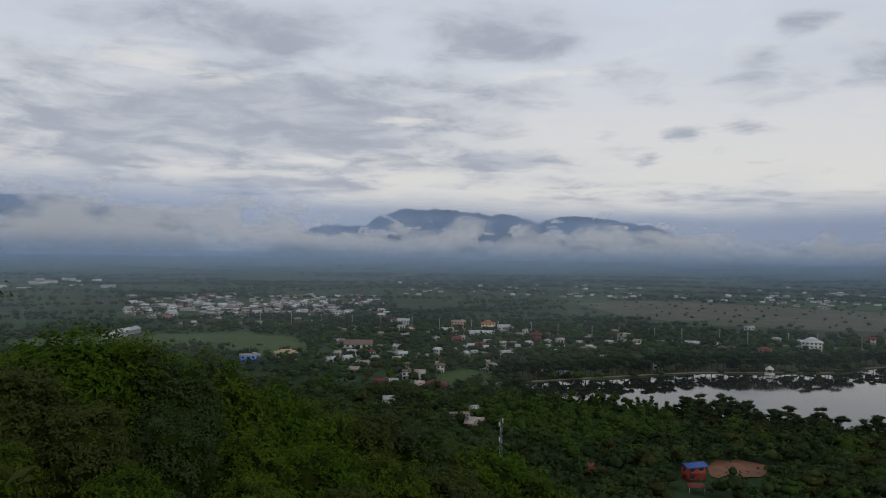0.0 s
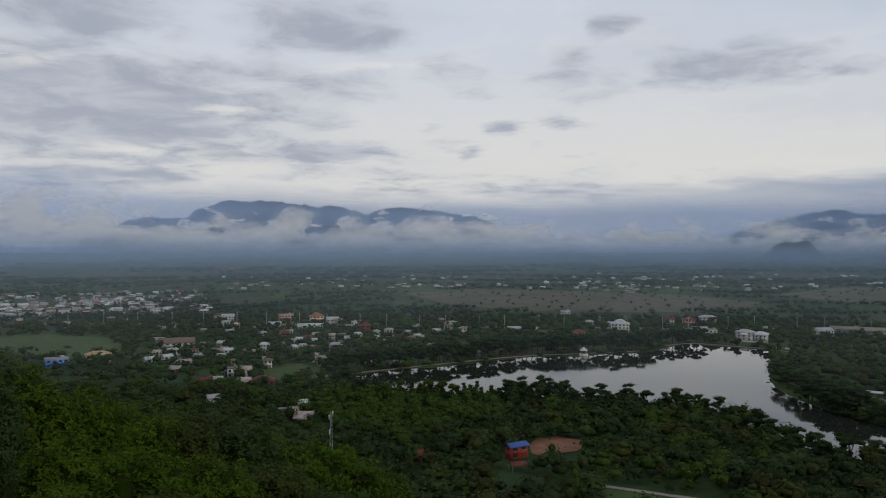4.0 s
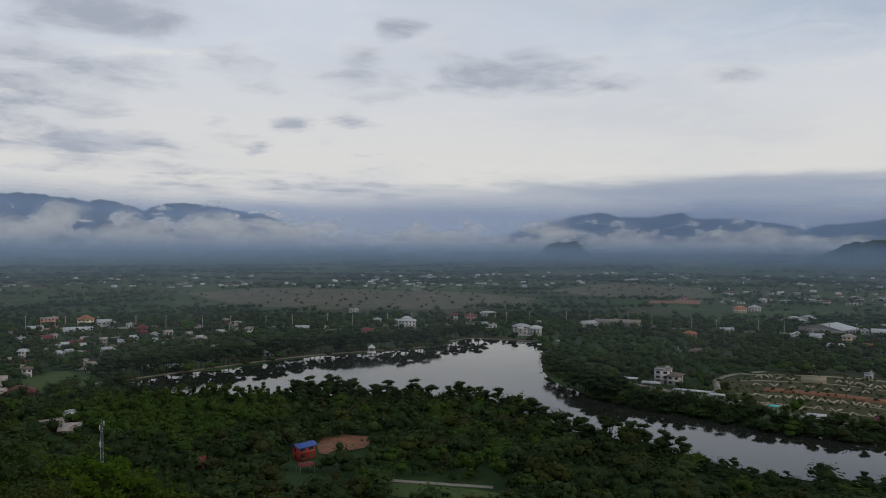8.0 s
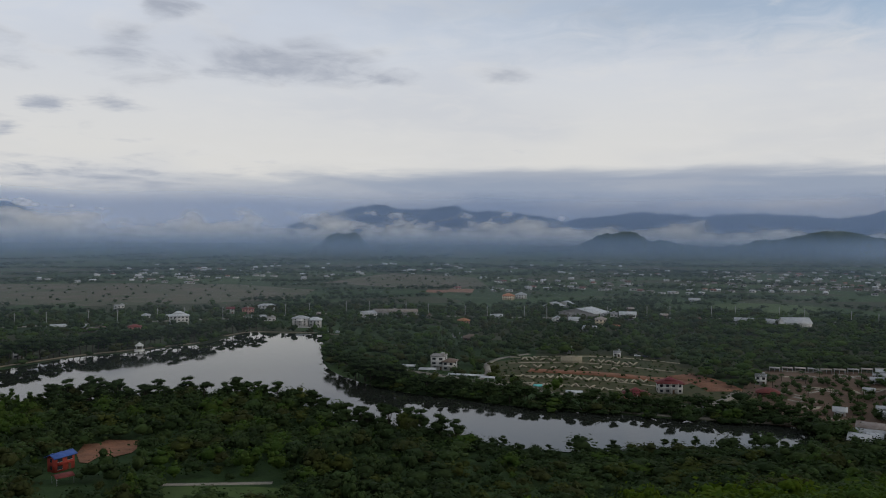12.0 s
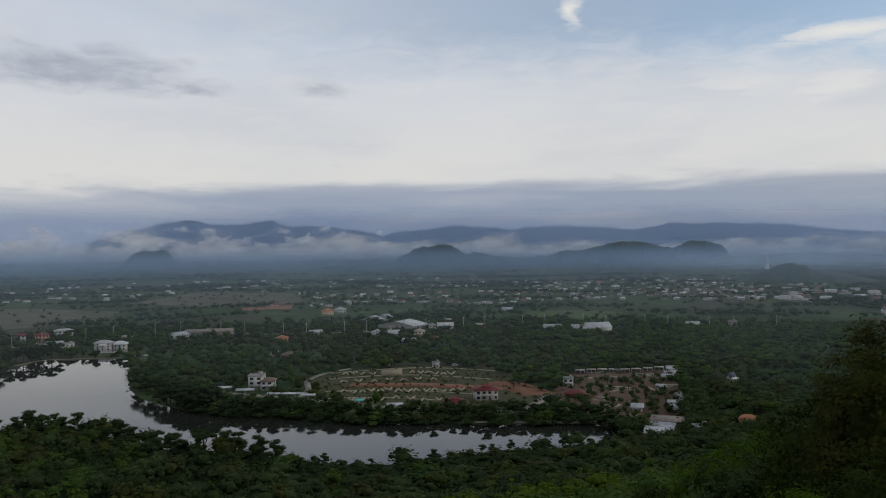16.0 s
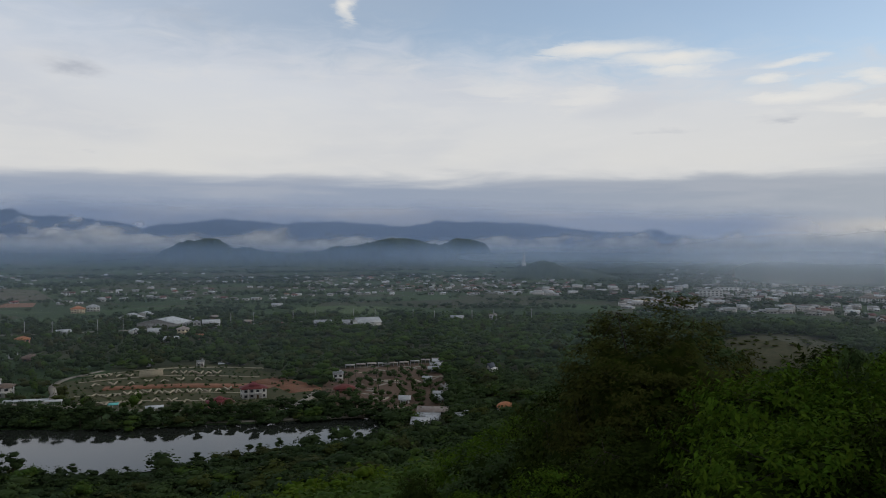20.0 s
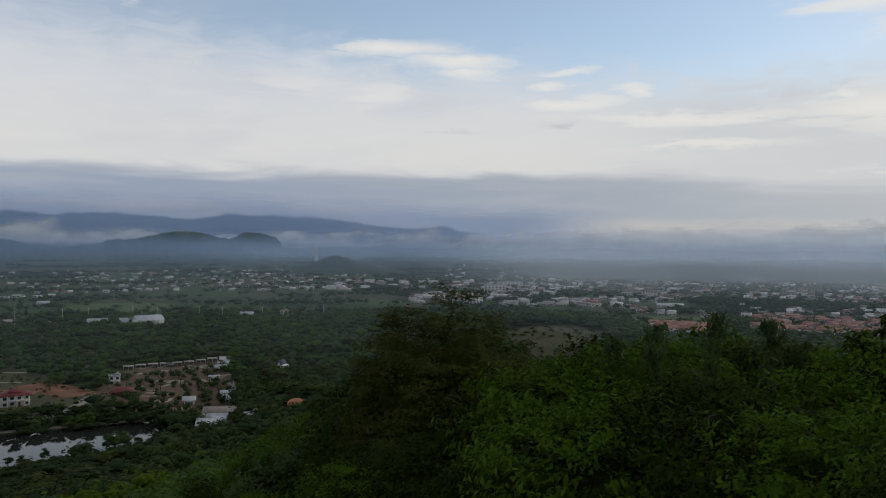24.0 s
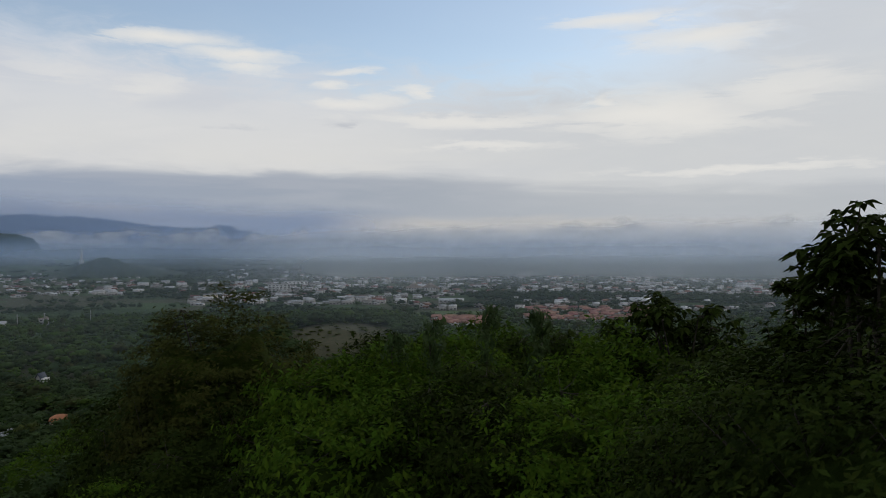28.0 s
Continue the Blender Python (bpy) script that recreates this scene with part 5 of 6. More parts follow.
class Town:
    """Far houses joined by material."""

    def __init__(self):
        self.parts = {}

    def add(self, rng, a, r, w, d, h, wall, cover, flat):
        x, y = polar_xy(a, r)
        z = height(x, y) - 0.3
        t = radians(-a) + rng.uniform(-0.6, 0.6)
        rot = np.array([(math.cos(t), -math.sin(t)), (math.sin(t), math.cos(t))])
        s = Shape().box(0, 0, 0, w, d, h)
        self.put("wall", wall, s, rot, (x, y, z))
        s = Shape().box(0, 0, h, w + 0.6, d + 0.6, 0.4) if flat else Shape().gable(0, 0, h, w, d, d * 0.22, 0.25, 0.7)
        self.put("roof", cover, s, rot, (x, y, z))
        s = Shape()
        for k in range(max(1, int(h // 3))):
            for q in range(max(2, int(w / 4))):
                m = max(2, int(w / 4))
                s.box((q + 0.5 - m / 2) * w / m, -d / 2, k * 3 + 1.2, w / m * 0.55, 0.2, 1.3)
        if r < 1600:
            self.put("windows", GLASS, s, rot, (x, y, z))
        if r < 1300:
            take(a, r, w, 14)
        else:
            take(a, r, w, 12)

    def put(self, kind, mat, shape, rot, at):
        big = self.parts.setdefault((kind, mat.name), (mat, Shape()))[1]
        for group, store in ((shape.q, big.q), (shape.t, big.t)):
            for g in group:
                store.append(g + big.count)
        v = np.concatenate(shape.v)
        v[:, :2] = v[:, :2] @ rot.T
        big.v.append(v + at)
        big.count += len(v)

    def finish(self, label):
        for (kind, _), (mat, s) in self.parts.items():
            tagged(put("far_town", s.mesh("far_town", mat)), label + ", " + {"wall": "pale walls", "roof": mat.name.replace("_", " ") + "s", "windows": "dark windows"}[kind], "town", kind="stuff")


WALL_FAR = material("pale_town_walls", (0.5, 0.475, 0.44), (0.34, 0.32, 0.3), 0.3, 0.85, island=0.5)
ROOF_FAR = material("pale_town_roof", (0.43, 0.43, 0.43), (0.28, 0.28, 0.275), 0.3, 0.6, island=0.7)
ROOF_RED = material("reddish_town_roof", (0.18, 0.08, 0.06), (0.13, 0.06, 0.05), 0.3, 0.8, island=0.6)
ROOF_DARK = material("dark_town_roof", (0.15, 0.13, 0.12), (0.1, 0.09, 0.085), 0.3, 0.8, island=0.6)
ROOF_ORANGE = material("orange_estate_roof", (0.25, 0.12, 0.085), (0.17, 0.088, 0.066), 0.3, 0.8, island=0.4)
town = Town()
RT = np.random.default_rng(91)


def far_region(count, a0, a1, r0, r1, share=(0.5, 0.2, 0.3), size=(7, 12), tall=(1, 1), lean=0.0, clump=False):
    for _ in range(count):
        a = RT.uniform(a0, a1)
        r = 1 / RT.uniform(1 / r1, 1 / r0) + lean * (a - a0)
        x, y = polar_xy(a, r)
        if any(test(x, y) for test in CLEAR) or clump and math.sin(x * 0.017 + 2 * math.sin(y * 0.009)) * math.cos(y * 0.02 + 1.4 * math.sin(x * 0.011)) < RT.uniform(-0.7, 0.25):
            continue
        cover = (ROOF_FAR, ROOF_RED, ROOF_DARK)[RT.choice(3, p=share)]
        town.add(RT, a, r, RT.uniform(*size), RT.uniform(6, 9), 2.7 * RT.integers(tall[0], tall[1] + 1), WALL_FAR, cover, RT.uniform() < 0.25)


far_region(190, -22, -4, 1050, 1600)
far_region(60, -20, -8, 1080, 1350, (0.5, 0.2, 0.3), (7, 13), (1, 2))
far_region(22, -31, -23, 1900, 2400, (0.9, 0.0, 0.1), (12, 34), (1, 2))
far_region(90, -4, 34, 1600, 2300)
far_region(80, 22, 46, 1500, 2600, (0.8, 0.1, 0.1))
far_region(110, 44, 62, 1250, 2600)
far_region(260, 62, 83, 1350, 2300, (0.4, 0.25, 0.35), (6, 10))
far_region(60, 78, 92, 1350, 1700, (0.7, 0.15, 0.15), (8, 20), (1, 2))
far_region(800, 88, 137, 1250, 2900, (0.5, 0.2, 0.3), (6, 12), (1, 2), clump=True)
far_region(600, 92, 137, 1300, 2000, (0.5, 0.2, 0.3), (6, 11), (1, 2), clump=True)
far_region(200, 98, 137, 960, 1300, (0.4, 0.3, 0.3), (6, 10), (1, 2), clump=True)
far_region(120, 86, 104, 1060, 1300, (0.6, 0.2, 0.2), (8, 16), (1, 2), clump=True)
far_region(26, 92, 137, 1350, 2300, (0.9, 0.05, 0.05), (24, 44), (1, 3))
for _ in range(60):
    town.add(RT, RT.uniform(103.3, 107.0), RT.uniform(780, 850), 9, 8, 5.0, WALL_FAR, ROOF_ORANGE, False)
for _ in range(110):
    a = RT.uniform(109.5, 118.5)
    town.add(RT, a, RT.uniform(830, 1000), 9, 8, 4.5, WALL_FAR, ROOF_ORANGE if RT.uniform() < 0.7 else ROOF_RED, False)
town.finish("houses of the wide town on the plain")


# ---- trees ----
def leaves(rng, centres, outward, size, spread=0.7, slim=0.5, droop=0.0):
    """Folded leaf blades (or sprays of leaves) at the centres; returns vertices and faces."""
    k = len(centres)
    nrm = outward + rng.normal(0, spread, (k, 3)) + (0, 0, 0.35)
    nrm /= np.linalg.norm(nrm, axis=1, keepdims=True)
    u = np.cross(nrm, rng.normal(0, 1, (k, 3)))
    u /= np.linalg.norm(u, axis=1, keepdims=True) + 1e-9
    u[:, 2] -= droop
    w = np.cross(nrm, u)
    s = (size * rng.uniform(0.6, 1.4, k))[:, None]
    fold = nrm * s * 0.18
    v = np.stack((centres - u * s, centres + w * s * slim + fold, centres + u * s, centres - w * s * slim + fold), 1).reshape(-1, 3)
    f = np.arange(4 * k).reshape(-1, 4)[:, ::-1]
    return v, f


def lobes(rng, count, wide, tall, low):
    """Rounded masses of a crown: centre and radius of each."""
    a = rng.uniform(0, 2 * np.pi, count)
    d = np.sqrt(rng.uniform(0.02, 1, count))
    h = rng.uniform(0, 1, count)
    keep = 1 - 0.55 * h
    c = np.column_stack((d * keep * wide * np.cos(a), d * keep * wide * np.sin(a), low + tall * h))
    return c, rng.uniform(0.32, 0.55, count) * wide


def crown_points(rng, count, centre, rad, squash=0.75, thick=0.35):
    which = rng.choice(len(rad), count, p=rad ** 2 / (rad ** 2).sum())
    d = rng.normal(0, 1, (count, 3))
    d[:, 2] = np.where(rng.uniform(0, 1, count) < 0.7, np.abs(d[:, 2]), d[:, 2])
    d /= np.linalg.norm(d, axis=1, keepdims=True)
    r = rad[which] * (1 - thick * rng.uniform(0, 1, count) ** 2 + 0.12 * rng.normal(0, 1, count))
    return centre[which] + d * r[:, None] * (1, 1, squash), d


GOLD = (1 + 5 ** 0.5) / 2
ICO = np.array([(-1, GOLD, 0), (1, GOLD, 0), (-1, -GOLD, 0), (1, -GOLD, 0), (0, -1, GOLD), (0, 1, GOLD), (0, -1, -GOLD), (0, 1, -GOLD), (GOLD, 0, -1), (GOLD, 0, 1), (-GOLD, 0, -1), (-GOLD, 0, 1)]) / math.sqrt(1 + GOLD ** 2)
ICO_F = np.array([(0, 11, 5), (0, 5, 1), (0, 1, 7), (0, 7, 10), (0, 10, 11), (1, 5, 9), (5, 11, 4), (11, 10, 2), (10, 7, 6), (7, 1, 8), (3, 9, 4), (3, 4, 2), (3, 2, 6), (3, 6, 8), (3, 8, 9), (4, 9, 5), (2, 4, 11), (6, 2, 10), (8, 6, 7), (9, 8, 1)])


def finer(v, f):
    """Each triangle split in four, on the sphere."""
    v, out, seen = [tuple(p) for p in v], [], {}

    def middle(a, b):
        k = (min(a, b), max(a, b))
        if k not in seen:
            p = np.add(v[a], v[b])
            seen[k] = len(v)
            v.append(tuple(p / np.linalg.norm(p)))
        return seen[k]
    for a, b, c in f:
        x, y, z = middle(a, b), middle(b, c), middle(c, a)
        out += [(a, x, z), (x, b, y), (z, y, c), (x, y, z)]
    return np.array(v), np.array(out)


ICO2, ICO2_F = finer(ICO, ICO_F)
ICO3, ICO3_F = finer(ICO2, ICO2_F)


def masses(rng, centre, rad, squash, scale, fine=0):
    """The dense inner body of a crown: uneven rounded lumps, one for each lobe."""
    base_v, base_f = ((ICO, ICO_F), (ICO2, ICO2_F), (ICO3, ICO3_F))[fine]
    v, f = [], []
    for k, (c, r) in enumerate(zip(centre, rad)):
        t = rng.uniform(0, 6.3)
        p = base_v @ np.array([(math.cos(t), -math.sin(t), 0), (math.sin(t), math.cos(t), 0), (0, 0, 1)])
        p = p * (1 + rng.uniform(-0.14, 0.14, (len(p), 1))) * r * scale * (1, 1, squash) + c
        v.append(p)
        f.append(base_f + k * len(base_v))
    return np.concatenate(v), np.concatenate(f)


def sprays(rng, pts, out, per, reach):
    """Several leaves round each twig's end."""
    p = np.repeat(pts, per, 0) + rng.normal(0, reach, (len(pts) * per, 3)) * (1, 1, 0.7)
    return p, np.repeat(out, per, 0)


def tree_model(seed, tall, wide, count, size, mat, bare=0.3, lobe_count=9, squash=0.75, slim=0.5, droop=0.0, spread=0.7, inner=0.62, per=0, stem=1.0, fine=0):
    """Trunk and crown meshes of one kind of tree, with dark lumps inside that paint the crown's shade, its foot at the
    origin.
    """
    rng = np.random.default_rng(seed)
    c, rad = lobes(rng, lobe_count, wide * 0.62, tall * (1 - bare) * 0.62, tall * bare + wide * 0.2)
    pts, out = crown_points(rng, count // max(1, per), c, rad, squash)
    if per:
        pts, out = sprays(rng, pts, out, per, size * 2.6)
    pts[:, 2] = np.maximum(pts[:, 2], tall * bare * 0.6)
    v, f = leaves(rng, pts, out, size, spread, slim, droop)
    # Inner lumps, always dark green, give the crown painted depth and shade
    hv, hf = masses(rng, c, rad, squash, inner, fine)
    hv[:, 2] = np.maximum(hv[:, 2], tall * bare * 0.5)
    t = Shape()
    lean = rng.normal(0, 0.03 * tall, 2)
    fork = (lean[0], lean[1], tall * bare * 1.1)
    t.tube([(0, 0, -1.5), (lean[0] * 0.4, lean[1] * 0.4, tall * bare * 0.5), fork, (lean[0] * 1.3, lean[1] * 1.3, tall * 0.75)], [tall * q * stem for q in (0.028, 0.022, 0.017, 0.004)])
    for p in c[: min(9, lobe_count)]:
        mid = np.array(fork) * 0.45 + p * 0.55 + (0, 0, -0.05 * tall)
        t.tube([fork, mid, p + (0, 0, 0.2)], [tall * q * stem for q in (0.011, 0.007, 0.002)], 5)
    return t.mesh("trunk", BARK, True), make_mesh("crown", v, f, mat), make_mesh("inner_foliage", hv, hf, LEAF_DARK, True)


def plant(model, x, y, turn, size, label, group, category="tree", z=None):
    base = new("tree")
    base.matrix_basis = Matrix.Translation((x, y, height(x, y) if z is None else z)) @ Matrix.Rotation(turn, 4, "Z") @ Matrix.Diagonal((size, size, size, 1))
    for name, me in zip(("trunk", "crown", "inner_foliage"), model):
        put(name, me, base)
    return tagged(base, label, category, group)


def scatter(rng, count, a0, a1, r0, r1, gap, accept):
    """Random plan places at least gap apart."""
    a = rng.uniform(a0, a1, count)
    r = np.sqrt(rng.uniform(r0 ** 2, r1 ** 2, count))
    x, y = r * np.sin(np.radians(a)), r * np.cos(np.radians(a))
    ok = accept(x, y, a, r)
    seen, out = {}, []
    for px, py, pa, pr in zip(x[ok], y[ok], a[ok], r[ok]):
        k = (int(px // gap), int(py // gap))
        if any(abs(px - qx) + abs(py - qy) < gap for i in (-1, 0, 1) for j in (-1, 0, 1) for qx, qy in seen.get((k[0] + i, k[1] + j), ())):
            continue
        seen.setdefault(k, []).append((px, py))
        out.append((px, py, pa, pr))
    return out


def open_ground(x, y, a=None, r=None):
    ok = ~in_lake(x, y) & free(x, y)
    for test in CLEAR:
        ok &= ~test(x, y)
    return ok


def joined(name, models, places, mat, label, category):
    """Many small crowns joined to one object: places of x, y, turn, width, height."""
    rng = np.random.default_rng(len(places))
    vs, qs, ts, count = [], [], [], 0
    p = np.array(places)
    z = heights(p[:, 0], p[:, 1])
    for k, (x, y, turn, w, h) in enumerate(places):
        v, q, f = models[rng.integers(len(models))]
        c, s = math.cos(turn), math.sin(turn)
        vs.append(np.column_stack(((v[:, 0] * c - v[:, 1] * s) * w + x, (v[:, 0] * s + v[:, 1] * c) * w + y, v[:, 2] * h + z[k])))
        qs.append(q + count)
        ts.append(f + count)
        count += len(v)
    return tagged(put(name, make_mesh(name, np.concatenate(vs), [np.concatenate(qs), np.concatenate(ts)], mat, True)), label, category, kind="stuff")


def tuft(seed, count, size, lobe_count, fine=0):
    """A unit crown (width and height 1): one large mass, smaller ones on it, set with leafy sprays; for woods further off."""
    rng = np.random.default_rng(seed)
    c, rad = lobes(rng, lobe_count, 0.5, 0.5, 0.2)
    rad *= 0.62
    c, rad = np.concatenate((c, [(0, 0, 0.42)])), np.append(rad, 0.31)
    c[:, :2] += rng.normal(0, 0.05, 2)
    pts, out = crown_points(rng, count, c, rad, 0.95, 0.1)
    pts += rng.normal(0, size * 1.4, pts.shape)
    pts[:, 2] = np.clip(pts[:, 2], 0.02, 1.1)
    v, q = leaves(rng, pts, out, size, 0.6, 0.7)
    hv, hf = masses(rng, c, rad, 0.95, 0.8, fine)
    hv[:, 2] = np.clip(hv[:, 2], -0.05, 1.1)
    return np.concatenate((v, hv)), q, hf + len(v)


def branchy_tree(seed, tall, wide, clusters, per, leaf, mat, bare=0.1, flat=0.45, reach=0.42, uneven=0.45, fill=900, droop=0.0, slim=0.42):
    """A near tree: trunk, limbs and twigs that carry flat sprays of small leaves; large leaves and a core deep inside,
    in deep green, paint the crown's inner shade; its foot at the origin.
    """
    rng = np.random.default_rng(seed)
    d = rng.normal(0, 1, (clusters, 3))
    d[:, 2] = np.where(rng.uniform(0, 1, clusters) < 0.35, np.abs(d[:, 2]), d[:, 2])
    d /= np.linalg.norm(d, axis=1, keepdims=True)

    def swell(way):
        return np.array([1 + uneven * noise.noise(Vector((*(q * 1.7),)) + Vector((seed, 0, 0))) + 0.7 * uneven * noise.noise(Vector((*(q * 4.1),)) + Vector((0, seed, 0))) for q in way])

    u = (1 - 0.26 * rng.uniform(0, 1, clusters) ** 1.5) * swell(d)
    middle = np.array((0, 0, tall * (1 + bare) / 2))
    size = np.array((wide, wide, tall * (1 - bare) / 2))
    p = middle + d * u[:, None] * size * 0.93
    p[:, 2] = np.maximum(p[:, 2], 0.15)
    pts = np.repeat(p, per, 0) + rng.normal(0, reach, (clusters * per, 3)) * (1, 1, flat)
    out = np.repeat(d * 0.9 + (0, 0, 0.05), per, 0)
    v, f = leaves(rng, pts, out, leaf, 0.42, slim, droop)
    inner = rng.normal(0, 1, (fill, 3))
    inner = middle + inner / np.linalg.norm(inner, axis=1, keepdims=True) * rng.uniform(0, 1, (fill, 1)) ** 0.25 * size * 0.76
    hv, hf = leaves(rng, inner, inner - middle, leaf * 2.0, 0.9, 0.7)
    t = Shape()
    lean = rng.normal(0, 0.03 * tall, 2)
    stem = [np.array((lean[0] * k, lean[1] * k, tall * z)) for k, z in ((0, -0.12), (0.5, bare * 0.6), (1.0, 0.35), (1.3, 0.62), (1.2, 0.86))]
    t.tube(stem, [tall * q for q in (0.02, 0.017, 0.012, 0.007, 0.002)], 8)
    ends = p[rng.choice(clusters, min(14, clusters), replace=False)] * (0.8, 0.8, 1.0)
    for q in ends:
        root = stem[2] * (1 - 0.35) + stem[3] * 0.35 if q[2] > stem[2][2] else stem[1] * 0.4 + stem[2] * 0.6
        t.tube([root, root * 0.5 + q * 0.5 + (0, 0, -0.03 * tall), q], [tall * 0.007, tall * 0.0045, tall * 0.0015], 6)
    for q in p[rng.uniform(0, 1, clusters) < 0.15]:
        near = ends[np.argmin(((ends - q) ** 2).sum(1))]
        t.tube([near, near * 0.4 + q * 0.6 + (0, 0, -0.1), q], [tall * 0.0018, tall * 0.0013, tall * 0.0006], 4)
    # Lumpy core in deep green: shade inside the crown, put in as colour
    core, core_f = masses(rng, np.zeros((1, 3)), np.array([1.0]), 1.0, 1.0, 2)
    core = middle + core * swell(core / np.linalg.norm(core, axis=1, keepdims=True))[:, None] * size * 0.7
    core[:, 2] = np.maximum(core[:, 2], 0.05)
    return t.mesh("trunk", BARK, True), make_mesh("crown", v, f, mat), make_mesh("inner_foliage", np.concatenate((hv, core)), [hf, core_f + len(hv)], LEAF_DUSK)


R = np.random.default_rng(7)
NEAR_MODELS = [branchy_tree(11 + i, (10, 11, 9, 10, 10)[i], (4.0, 4.4, 4.2, 3.8, 4.6)[i], 440, 16, 0.18, m, bare=0.03, flat=0.6, reach=0.32, uneven=0.32) for i, m in enumerate((LEAF_LIGHT, LEAF_MID, LEAF_SPRING, LEAF_OLIVE, LEAF_LIGHT))]
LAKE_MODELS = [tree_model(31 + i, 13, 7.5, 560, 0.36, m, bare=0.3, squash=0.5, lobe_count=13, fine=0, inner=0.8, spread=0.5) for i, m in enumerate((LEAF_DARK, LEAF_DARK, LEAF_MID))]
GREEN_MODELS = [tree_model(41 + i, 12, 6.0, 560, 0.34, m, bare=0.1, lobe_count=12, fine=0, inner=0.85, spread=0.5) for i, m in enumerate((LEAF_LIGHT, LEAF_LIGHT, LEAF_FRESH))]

# close trees on the hill's edge
def stand(model, a, r, top, tall, label, category="tree"):
    """Plant a model so that its top reaches the elevation angle top, seen from the viewpoint."""
    x, y = polar_xy(a, r)
    z = height(x, y)
    tall = float(np.quantile([v.co.z for v in model[1].vertices], 0.985))
    size = (EYE + r * math.tan(radians(top)) - z) / tall
    return plant(model, x, y, R.uniform(0, 6.3), size, label, "trees on the near hillside", category)


def rosette_tree(seed, tall, wide, tips, leaf, mat, bare=0.35, per=9, droop=0.55):
    """A tree whose long leaves stand in drooping whorls at the twigs' ends."""
    rng = np.random.default_rng(seed)
    c, rad = lobes(rng, 32, wide * 0.6, tall * (1 - bare) * 0.78, tall * bare)
    turn, far_out = rng.uniform(0, 6.3, 32), wide * 0.6 * np.sqrt(rng.uniform(0, 1, 32))
    c = np.column_stack((far_out * np.cos(turn), far_out * np.sin(turn), tall * bare + tall * (1 - bare) * 0.78 * (np.arange(32) + 0.5) / 32))
    pts, out = crown_points(rng, tips, c, rad, 0.85, 0.6)
    vs = []
    wood = Shape()
    fork = np.array((0, 0, tall * bare))
    wood.tube([(0, 0, -1.5), (0.1, 0.05, tall * bare * 0.6), tuple(fork), (0.1, 0.05, tall * 0.62)], [tall * 0.008, tall * 0.006, tall * 0.004, tall * 0.002])
    for p in c:
        wood.tube([tuple(fork), tuple(fork * 0.4 + p * 0.6), tuple(p)], [tall * 0.004, tall * 0.003, tall * 0.0015], 5)
    for p, o in zip(pts, out):
        near = c[np.argmin(((c - p) ** 2).sum(1))]
        if rng.uniform() < 0.25:
            wood.tube([tuple(near), tuple((near + p) / 2 + (0, 0, -0.08)), tuple(p)], [0.02, 0.014, 0.008], 4)
        for k in range(per):
            t = 2 * math.pi * (k + rng.uniform(-0.3, 0.3)) / per
            d = np.array((math.cos(t), math.sin(t), rng.uniform(-droop, 0.25)))
            d /= np.linalg.norm(d)
            s = leaf * rng.uniform(0.7, 1.3)
            side = np.cross(d, (0, 0, 1)) * s * 0.34
            base_ = p + d * s * 0.25
            mid_ = p + d * s * 0.75 + (0, 0, 0.06 * s)
            tip = p + d * s * 1.35 - (0, 0, 0.35 * s)
            vs.append((base_, mid_ + side, tip, mid_ - side))
    v = np.array(vs).reshape(-1, 3)
    return wood.mesh("trunk", BARK, True), make_mesh("crown", v, np.arange(len(v)).reshape(-1, 4), mat)


BROAD = branchy_tree(101, 12, 4.9, 820, 42, 0.098, LEAF_UMBER, bare=0.05, flat=0.35, reach=0.26, uneven=0.3, fill=2200)
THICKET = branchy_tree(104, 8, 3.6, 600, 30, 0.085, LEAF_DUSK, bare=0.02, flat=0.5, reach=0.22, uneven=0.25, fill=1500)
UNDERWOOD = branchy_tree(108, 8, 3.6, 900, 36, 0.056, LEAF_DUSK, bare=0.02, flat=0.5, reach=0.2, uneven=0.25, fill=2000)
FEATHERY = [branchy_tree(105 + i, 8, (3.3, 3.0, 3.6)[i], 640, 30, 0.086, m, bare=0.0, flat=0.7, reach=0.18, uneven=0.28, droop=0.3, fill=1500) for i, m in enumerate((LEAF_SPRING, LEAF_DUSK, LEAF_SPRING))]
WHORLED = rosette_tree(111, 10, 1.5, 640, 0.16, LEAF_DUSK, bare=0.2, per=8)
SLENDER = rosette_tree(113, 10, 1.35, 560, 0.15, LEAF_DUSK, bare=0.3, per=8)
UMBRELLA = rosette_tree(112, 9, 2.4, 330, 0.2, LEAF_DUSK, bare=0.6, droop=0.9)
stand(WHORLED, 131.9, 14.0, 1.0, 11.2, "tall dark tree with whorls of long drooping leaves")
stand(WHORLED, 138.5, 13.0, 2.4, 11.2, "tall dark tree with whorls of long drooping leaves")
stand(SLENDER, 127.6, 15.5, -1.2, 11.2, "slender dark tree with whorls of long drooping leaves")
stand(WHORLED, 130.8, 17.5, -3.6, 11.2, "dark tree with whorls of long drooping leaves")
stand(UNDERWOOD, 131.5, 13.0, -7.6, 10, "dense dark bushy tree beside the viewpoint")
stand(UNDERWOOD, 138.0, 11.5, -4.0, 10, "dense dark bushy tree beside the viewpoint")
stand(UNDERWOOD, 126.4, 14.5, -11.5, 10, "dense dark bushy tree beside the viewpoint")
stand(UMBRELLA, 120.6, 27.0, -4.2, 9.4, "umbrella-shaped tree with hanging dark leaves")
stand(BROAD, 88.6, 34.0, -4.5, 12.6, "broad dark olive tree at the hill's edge")
